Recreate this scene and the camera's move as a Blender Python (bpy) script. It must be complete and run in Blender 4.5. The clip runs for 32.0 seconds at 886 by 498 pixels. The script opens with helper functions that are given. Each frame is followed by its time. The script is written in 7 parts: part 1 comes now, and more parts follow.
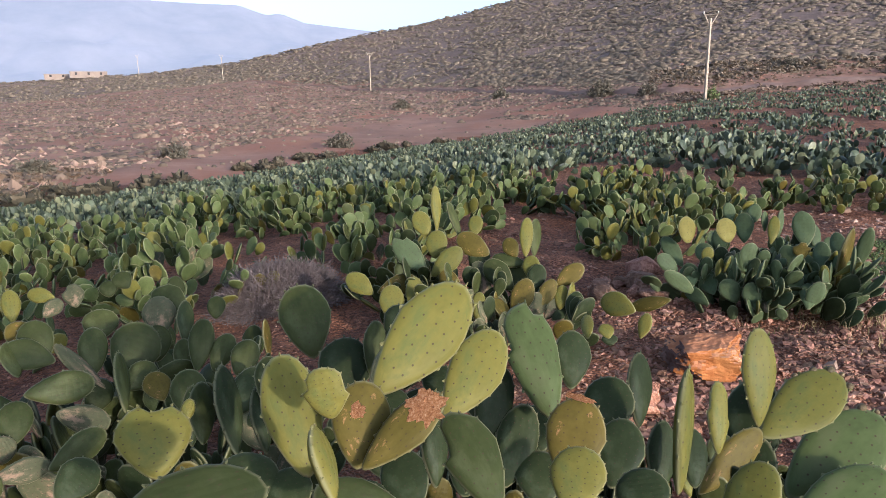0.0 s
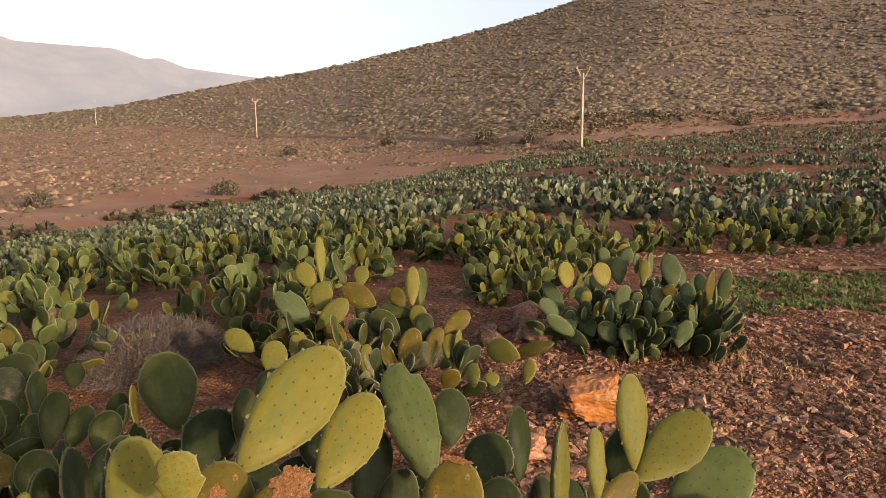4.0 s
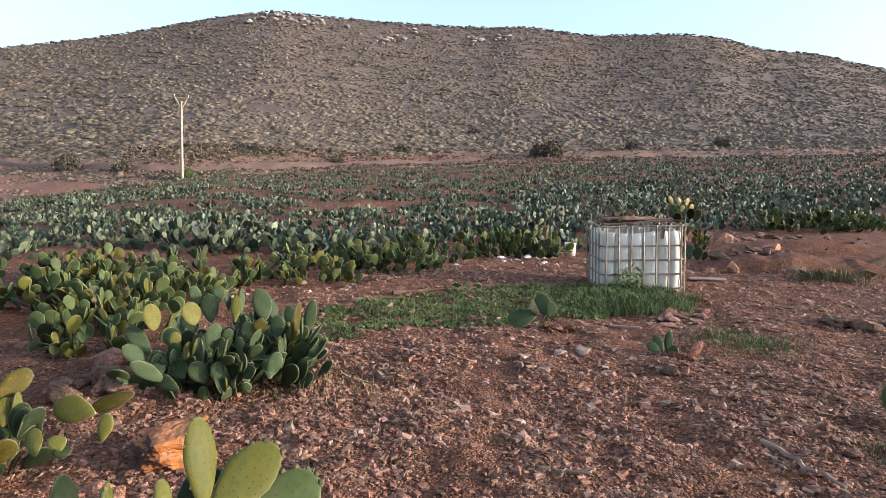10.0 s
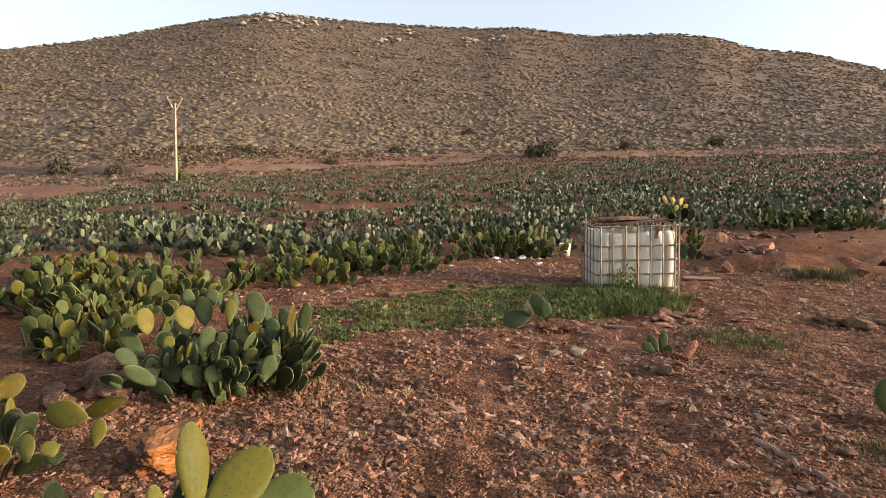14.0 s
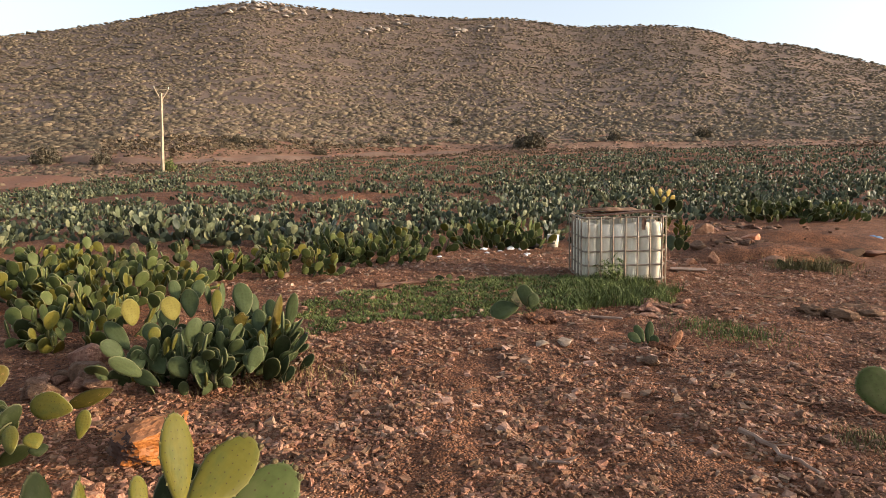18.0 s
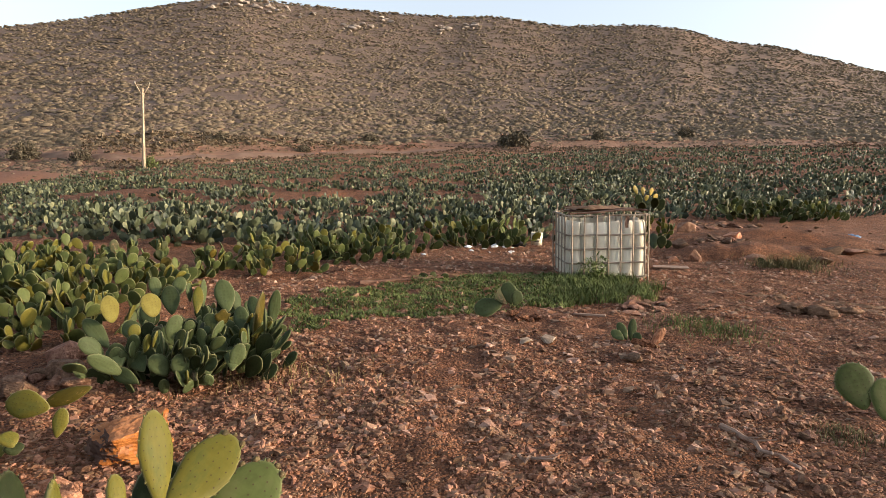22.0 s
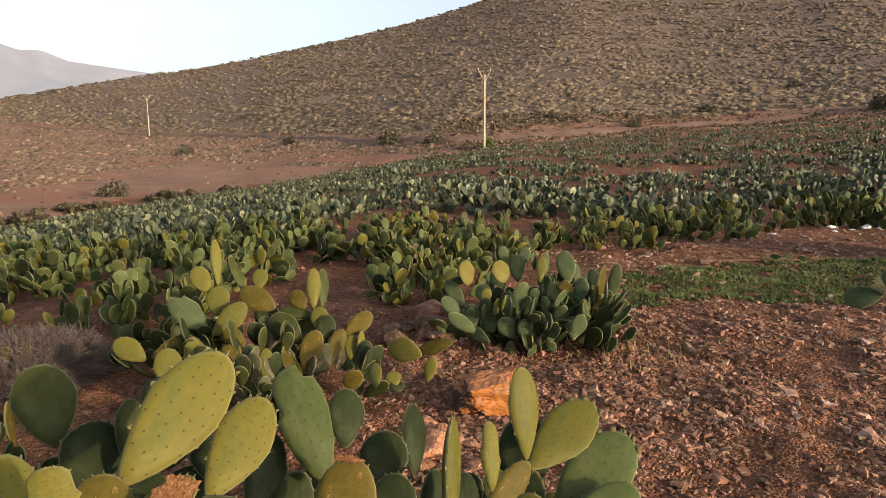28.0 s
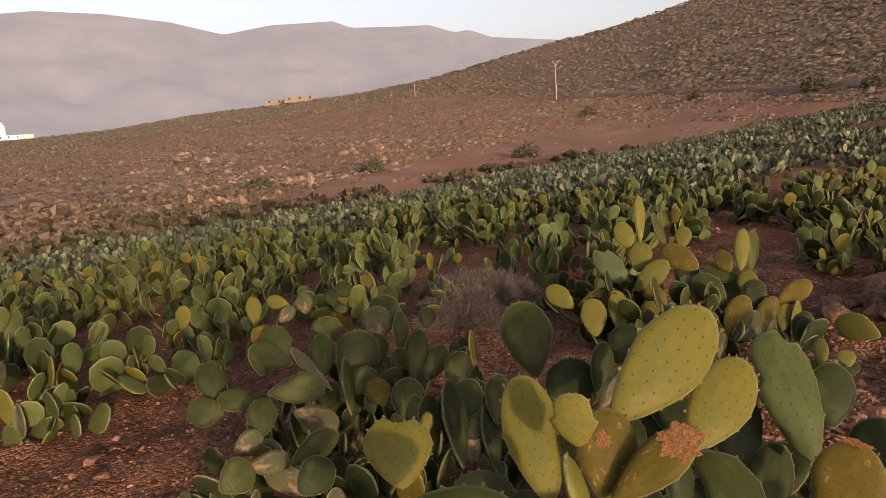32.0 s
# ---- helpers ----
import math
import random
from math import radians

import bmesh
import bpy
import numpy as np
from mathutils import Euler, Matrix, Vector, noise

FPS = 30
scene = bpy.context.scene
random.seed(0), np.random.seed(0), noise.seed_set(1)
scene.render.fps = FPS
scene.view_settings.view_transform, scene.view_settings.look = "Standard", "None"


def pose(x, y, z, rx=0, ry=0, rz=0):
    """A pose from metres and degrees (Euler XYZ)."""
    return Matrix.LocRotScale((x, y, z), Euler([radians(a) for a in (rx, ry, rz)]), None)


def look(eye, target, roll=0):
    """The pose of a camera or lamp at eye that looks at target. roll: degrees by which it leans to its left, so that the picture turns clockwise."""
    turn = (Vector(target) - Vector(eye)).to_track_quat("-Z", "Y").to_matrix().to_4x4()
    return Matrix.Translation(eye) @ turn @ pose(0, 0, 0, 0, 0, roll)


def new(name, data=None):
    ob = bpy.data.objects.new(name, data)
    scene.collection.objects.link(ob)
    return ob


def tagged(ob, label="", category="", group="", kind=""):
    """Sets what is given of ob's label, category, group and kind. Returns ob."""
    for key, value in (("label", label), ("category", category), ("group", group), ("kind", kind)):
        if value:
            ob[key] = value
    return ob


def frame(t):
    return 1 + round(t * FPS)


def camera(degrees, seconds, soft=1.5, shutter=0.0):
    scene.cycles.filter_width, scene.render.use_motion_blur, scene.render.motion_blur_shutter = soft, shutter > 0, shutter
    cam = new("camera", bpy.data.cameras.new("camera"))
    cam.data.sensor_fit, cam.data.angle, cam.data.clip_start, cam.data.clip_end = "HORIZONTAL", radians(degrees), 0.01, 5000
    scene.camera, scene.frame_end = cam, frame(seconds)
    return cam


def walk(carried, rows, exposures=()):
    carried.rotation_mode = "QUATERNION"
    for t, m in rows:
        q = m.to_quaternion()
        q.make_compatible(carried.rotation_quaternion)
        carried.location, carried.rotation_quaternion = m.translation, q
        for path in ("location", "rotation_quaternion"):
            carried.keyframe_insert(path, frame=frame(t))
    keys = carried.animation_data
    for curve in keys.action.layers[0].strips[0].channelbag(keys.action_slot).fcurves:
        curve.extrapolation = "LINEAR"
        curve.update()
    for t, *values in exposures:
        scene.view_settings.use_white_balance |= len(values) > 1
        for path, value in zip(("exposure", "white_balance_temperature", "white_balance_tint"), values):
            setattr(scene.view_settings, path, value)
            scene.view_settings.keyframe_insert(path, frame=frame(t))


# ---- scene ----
# ---- camera and walk ----
cam = camera(67.1, 32.0, soft=0.74)
PATH = [
    (0, (-0.112, -0.052, 1.489), (-8.766, 4.408, -0.797), -0.86),
    (0.5, (-0.111, -0.054, 1.490), (-8.780, 4.394, -0.760), -0.96),
    (1, (-0.112, -0.052, 1.494), (-8.786, 4.511, -0.492), -0.67),
    (1.5, (-0.095, -0.055, 1.511), (-8.677, 4.801, -0.156), -0.09),
    (2, (-0.106, -0.047, 1.517), (-8.556, 5.091, 0.035), 0.35),
    (2.5, (-0.106, -0.041, 1.518), (-8.447, 5.273, 0.034), 0.21),
    (4.5, (-0.116, 0.005, 1.512), (-7.629, 6.377, -0.207), -0.29),
    (5, (-0.059, 0.008, 1.519), (-6.668, 7.291, -0.291), 0.18),
    (5.5, (0.005, 0.021, 1.530), (-4.580, 8.671, -0.508), 0.85),
    (6, (0.035, -0.006, 1.539), (-3.461, 9.126, -0.554), 2.68),
    (6.5, (0.042, -0.004, 1.541), (-3.307, 9.191, -0.518), 2.66),
    (7, (0.048, 0.006, 1.544), (-3.194, 9.263, -0.407), 2.44),
    (7.5, (0.054, 0.004, 1.559), (-3.256, 9.331, 0.123), 2.17),
    (8, (0.040, 0.007, 1.558), (-3.274, 9.347, 0.218), 2.29),
    (8.5, (0.043, 0.003, 1.565), (-3.339, 9.330, 0.315), 2.26),
    (9, (0.048, 0.002, 1.564), (-3.346, 9.338, 0.420), 1.97),
    (9.5, (0.050, 0.006, 1.565), (-3.375, 9.335, 0.454), 1.80),
    (10, (0.044, 0.008, 1.563), (-3.408, 9.329, 0.468), 1.89),
    (10.5, (0.048, 0.000, 1.567), (-3.393, 9.333, 0.539), 1.79),
    (11, (0.052, 0.006, 1.570), (-3.393, 9.350, 0.661), 1.71),
    (11.5, (0.042, 0.010, 1.566), (-3.408, 9.349, 0.635), 1.66),
    (12, (0.051, 0.008, 1.567), (-3.445, 9.331, 0.636), 1.51),
    (12.5, (0.047, 0.007, 1.567), (-3.479, 9.316, 0.617), 1.80),
    (13, (0.050, 0.008, 1.569), (-3.535, 9.289, 0.556), 1.61),
    (13.5, (0.059, 0.010, 1.571), (-3.314, 9.364, 0.510), 1.58),
    (14, (0.053, 0.013, 1.569), (-3.335, 9.359, 0.489), 1.54),
    (14.5, (0.057, 0.013, 1.569), (-3.365, 9.341, 0.442), 1.24),
    (16.5, (0.061, 0.016, 1.565), (-3.218, 9.384, 0.344), 1.34),
    (17, (0.062, 0.018, 1.571), (-3.161, 9.404, 0.334), 1.47),
    (17.5, (0.061, 0.020, 1.568), (-3.138, 9.416, 0.352), 1.57),
    (18, (0.066, 0.017, 1.568), (-3.160, 9.405, 0.359), 1.67),
    (18.5, (0.068, 0.018, 1.568), (-3.104, 9.423, 0.348), 1.82),
    (19, (0.068, 0.020, 1.567), (-3.020, 9.456, 0.377), 1.91),
    (19.5, (0.064, 0.030, 1.559), (-2.886, 9.509, 0.352), 1.89),
    (20, (0.063, 0.032, 1.561), (-2.935, 9.496, 0.362), 1.90),
    (20.5, (0.060, 0.041, 1.557), (-2.917, 9.512, 0.355), 2.02),
    (21, (0.057, 0.039, 1.558), (-2.958, 9.497, 0.349), 1.75),
    (21.5, (0.057, 0.036, 1.557), (-2.986, 9.483, 0.335), 1.90),
    (22, (0.062, 0.030, 1.558), (-2.936, 9.490, 0.328), 1.97),
    (22.5, (0.060, 0.024, 1.557), (-2.947, 9.482, 0.335), 1.87),
    (23, (0.046, 0.030, 1.556), (-3.087, 9.445, 0.316), 1.78),
    (23.5, (0.048, 0.025, 1.557), (-3.221, 9.396, 0.332), 1.82),
    (24, (0.037, 0.024, 1.554), (-3.518, 9.283, 0.276), 2.00),
    (24.5, (0.016, 0.020, 1.550), (-4.195, 8.993, 0.225), 1.61),
    (25, (-0.009, 0.026, 1.540), (-4.825, 8.664, 0.060), 1.21),
    (25.5, (-0.032, 0.033, 1.529), (-5.486, 8.261, -0.072), 0.69),
    (26, (-0.060, 0.044, 1.523), (-5.985, 7.929, -0.124), 0.72),
    (26.5, (-0.068, 0.035, 1.522), (-6.423, 7.577, -0.136), 0.46),
    (28.5, (-0.072, -0.007, 1.519), (-7.386, 6.605, -0.150), -0.42),
    (29, (-0.080, -0.020, 1.516), (-7.864, 6.018, -0.206), -0.82),
    (29.5, (-0.130, -0.014, 1.499), (-8.369, 5.366, -0.282), -1.07),
    (30, (-0.135, -0.027, 1.501), (-8.789, 4.688, -0.194), -1.60),
    (30.5, (-0.136, -0.040, 1.498), (-9.088, 4.039, -0.297), -1.98),
    (31, (-0.147, -0.062, 1.499), (-9.272, 3.559, -0.404), -2.96),
    (31.5, (-0.159, -0.099, 1.499), (-9.576, 2.652, -0.440), -3.32),
    (32, (-0.172, -0.134, 1.507), (-9.774, 1.774, -0.532), -3.99),
]
EXPOSURES = [(0, 1.62, 4790, 15), (1, 1.62, 4890, 15), (2, 1.37, 6190, 17), (4.5, 1.42, 6670, 16), (5.3, 1.47, 6770, 18), (5.9, 2.94, 4900, 6), (6.5, 3.04, 4300, 3), (7.2, 2.79, 4100, 0), (8, 1.87, 4250, 7),
             (9, 1.75, 4350, 8), (10, 1.76, 5040, 10), (11, 1.71, 5680, 13), (12, 1.63, 6260, 13), (20, 1.61, 6190, 12), (24, 1.61, 6090, 11), (26, 1.52, 5890, 10), (29, 1.3, 6430, 16), (32, 1, 6630, 23)]

walk(cam, [(t, look(eye, target, roll)) for t, eye, target, roll in PATH], exposures=EXPOSURES)

# ---- world and sun ----
SUN_AZ, SUN_EL = 77.0, 12.0          # clockwise from +y, above the horizon
world = bpy.data.worlds.new("sky")
scene.world = world
world.use_nodes = True
wn = world.node_tree.nodes
sky = wn.new("ShaderNodeTexSky")
sky.sky_type, sky.sun_disc = "NISHITA", False
sky.sun_elevation, sky.sun_rotation = radians(SUN_EL), radians(SUN_AZ)
sky.air_density, sky.dust_density, sky.ozone_density = 1.0, 3.0, 1.0
wn["Background"].inputs["Strength"].default_value = 0.122
haze = wn.new("ShaderNodeHueSaturation")     # thin high haze greys the blue
haze.inputs["Saturation"].default_value = 0.48
world.node_tree.links.new(sky.outputs[0], haze.inputs["Color"])
world.node_tree.links.new(haze.outputs[0], wn["Background"].inputs["Color"])
sun = new("sun", bpy.data.lights.new("sun", "SUN"))
sun.data.energy, sun.data.angle, sun.data.color = 2.1, radians(2.0), (1.0, 0.76, 0.48)
sd = Vector((math.sin(radians(SUN_AZ)) * math.cos(radians(SUN_EL)), math.cos(radians(SUN_AZ)) * math.cos(radians(SUN_EL)), math.sin(radians(SUN_EL))))
sun.matrix_world = look(sd * 50, (0, 0, 0))


# ---- materials ----
def material(name, colours, rough=0.85, scale=4.0, detail=6.0, bump=0.3, bump_scale=40.0, bump_dist=0.02, spread=0.0, island=False,
             patch=None, patch_scale=0.5, coords="Object", areoles=0.0, metal=0.0, patch_at=0.55, pick=False, gloss=0.2, grit=0.0):
    """Noise between colours at one scale, patches of another colour at a larger one, fine relief, and variation from piece to piece."""
    m = bpy.data.materials.new(name)
    m.use_nodes = True
    nt = m.node_tree
    n, link = nt.nodes, nt.links.new
    bsdf = n["Principled BSDF"]
    bsdf.inputs["Roughness"].default_value, bsdf.inputs["Metallic"].default_value = rough, metal
    bsdf.inputs["Specular IOR Level"].default_value = gloss
    tc = n.new("ShaderNodeTexCoord")
    if coords == "World":
        geo0 = n.new("ShaderNodeNewGeometry")
        vec = geo0.outputs["Position"]
    else:
        vec = tc.outputs[coords]
    tex = n.new("ShaderNodeTexNoise")
    tex.inputs["Scale"].default_value, tex.inputs["Detail"].default_value, tex.inputs["Roughness"].default_value = scale, detail, 0.65
    link(vec, tex.inputs["Vector"])
    ramp = n.new("ShaderNodeValToRGB")
    els = ramp.color_ramp.elements
    while len(els) < len(colours):
        els.new(0.5)
    for k, c in enumerate(colours):
        els[k].position = 0.3 + 0.4 * k / max(1, len(colours) - 1)
        els[k].color = (*c, 1)
    if pick:
        each = n.new("ShaderNodeMapRange")
        each.inputs["To Min"].default_value, each.inputs["To Max"].default_value = 0.22, 0.78
        link(n.new("ShaderNodeNewGeometry").outputs["Random Per Island"], each.inputs["Value"])
        both = n.new("ShaderNodeMath")
        both.operation = "MULTIPLY_ADD"
        both.inputs[1].default_value, both.inputs[2].default_value = 0.25, -0.125
        link(tex.outputs["Fac"], both.inputs[0])
        add = n.new("ShaderNodeMath")
        link(both.outputs[0], add.inputs[0])
        link(each.outputs["Result"], add.inputs[1])
        link(add.outputs[0], ramp.inputs["Fac"])
    else:
        link(tex.outputs["Fac"], ramp.inputs["Fac"])
    out = ramp.outputs["Color"]
    if patch:
        big = n.new("ShaderNodeTexNoise")
        big.inputs["Scale"].default_value, big.inputs["Detail"].default_value, big.inputs["Roughness"].default_value = patch_scale, 8, 0.7
        link(vec, big.inputs["Vector"])
        step = n.new("ShaderNodeMapRange")
        step.inputs["From Min"].default_value, step.inputs["From Max"].default_value = patch_at, patch_at + 0.12
        link(big.outputs["Fac"], step.inputs["Value"])
        mix = n.new("ShaderNodeMix")
        mix.data_type = "RGBA"
        link(step.outputs["Result"], mix.inputs["Factor"])
        link(out, mix.inputs["A"])
        mix.inputs["B"].default_value = (*patch, 1)
        out = mix.outputs["Result"]
    if grit:
        peb = n.new("ShaderNodeTexVoronoi")
        peb.inputs["Scale"].default_value = grit
        link(vec, peb.inputs["Vector"])
        tone = n.new("ShaderNodeMapRange")
        tone.inputs["To Min"].default_value, tone.inputs["To Max"].default_value = 0.3, 1.9
        grey = n.new("ShaderNodeRGBToBW")
        link(peb.outputs["Color"], grey.inputs[0])
        link(grey.outputs[0], tone.inputs["Value"])
        lift = n.new("ShaderNodeHueSaturation")
        link(tone.outputs["Result"], lift.inputs["Value"])
        link(out, lift.inputs["Color"])
        out = lift.outputs["Color"]
    if areoles:
        vor = n.new("ShaderNodeTexVoronoi")
        vor.voronoi_dimensions = "2D"
        vor.inputs["Scale"].default_value, vor.inputs["Randomness"].default_value = areoles, 0.35
        apart, flat = n.new("ShaderNodeSeparateXYZ"), n.new("ShaderNodeCombineXYZ")
        narrow = n.new("ShaderNodeMath")
        narrow.operation = "MULTIPLY"
        narrow.inputs[1].default_value = 0.58
        link(tc.outputs["Object"], apart.inputs[0])
        link(apart.outputs["X"], narrow.inputs[0])
        link(narrow.outputs[0], flat.inputs["X"])
        link(apart.outputs["Z"], flat.inputs["Y"])
        link(flat.outputs[0], vor.inputs["Vector"])
        dot = n.new("ShaderNodeMapRange")
        dot.inputs["From Min"].default_value, dot.inputs["From Max"].default_value = 0.05, 0.1
        dot.inputs["To Min"].default_value, dot.inputs["To Max"].default_value = 0.9, 0.0
        link(vor.outputs["Distance"], dot.inputs["Value"])
        mix = n.new("ShaderNodeMix")
        mix.data_type = "RGBA"
        link(dot.outputs["Result"], mix.inputs["Factor"])
        link(out, mix.inputs["A"])
        mix.inputs["B"].default_value = (0.04, 0.026, 0.015, 1)
        out = mix.outputs["Result"]
    if areoles:
        thin = n.new("ShaderNodeMath")
        thin.operation = "ABSOLUTE"
        link(apart.outputs["Y"], thin.inputs[0])
        rim = n.new("ShaderNodeMapRange")
        rim.inputs["From Min"].default_value, rim.inputs["From Max"].default_value = 0.06, 0.2
        rim.inputs["To Min"].default_value, rim.inputs["To Max"].default_value = 0.42, 0.0
        link(thin.outputs[0], rim.inputs["Value"])
        mix = n.new("ShaderNodeMix")
        mix.data_type = "RGBA"
        link(rim.outputs["Result"], mix.inputs["Factor"])
        link(out, mix.inputs["A"])
        mix.inputs["B"].default_value = (0.23, 0.21, 0.11, 1)       # pale spiny margin, with the backlit glow along it painted in
        out = mix.outputs["Result"]
    if spread:
        hsv = n.new("ShaderNodeHueSaturation")
        rnd = n.new("ShaderNodeNewGeometry").outputs["Random Per Island"] if island else n.new("ShaderNodeObjectInfo").outputs["Random"]
        val = n.new("ShaderNodeMapRange")
        val.inputs["To Min"].default_value, val.inputs["To Max"].default_value = 1 - spread, 1 + spread
        link(rnd, val.inputs["Value"])
        hue = n.new("ShaderNodeMath")
        hue.operation = "MULTIPLY_ADD"
        hue.inputs[1].default_value, hue.inputs[2].default_value = -0.05 * spread, 0.5 + 0.025 * spread
        link(rnd, hue.inputs[0])
        link(hue.outputs[0], hsv.inputs["Hue"])
        link(val.outputs["Result"], hsv.inputs["Value"])
        link(out, hsv.inputs["Color"])
        out = hsv.outputs["Color"]
    link(out, bsdf.inputs["Base Color"])
    if bump:
        fine = n.new("ShaderNodeTexNoise")
        fine.inputs["Scale"].default_value, fine.inputs["Detail"].default_value = bump_scale, 8
        link(vec, fine.inputs["Vector"])
        b = n.new("ShaderNodeBump")
        b.inputs["Strength"].default_value, b.inputs["Distance"].default_value = bump, bump_dist
        height = fine.outputs["Fac"]
        if grit:
            pile = n.new("ShaderNodeMath")
            pile.operation = "MULTIPLY_ADD"
            pile.inputs[1].default_value = -0.9
            link(peb.outputs["Distance"], pile.inputs[0])
            link(height, pile.inputs[2])
            height = pile.outputs[0]
        if areoles:
            knob = n.new("ShaderNodeMath")
            knob.operation = "MULTIPLY_ADD"
            knob.inputs[1].default_value = -0.17
            skin = n.new("ShaderNodeMath")
            skin.operation = "MULTIPLY"
            skin.inputs[1].default_value = 0.1
            link(height, skin.inputs[0])
            link(vor.outputs["Distance"], knob.inputs[0])
            link(skin.outputs[0], knob.inputs[2])
            height = knob.outputs[0]
        link(height, b.inputs["Height"])
        link(b.outputs["Normal"], bsdf.inputs["Normal"])
    return m


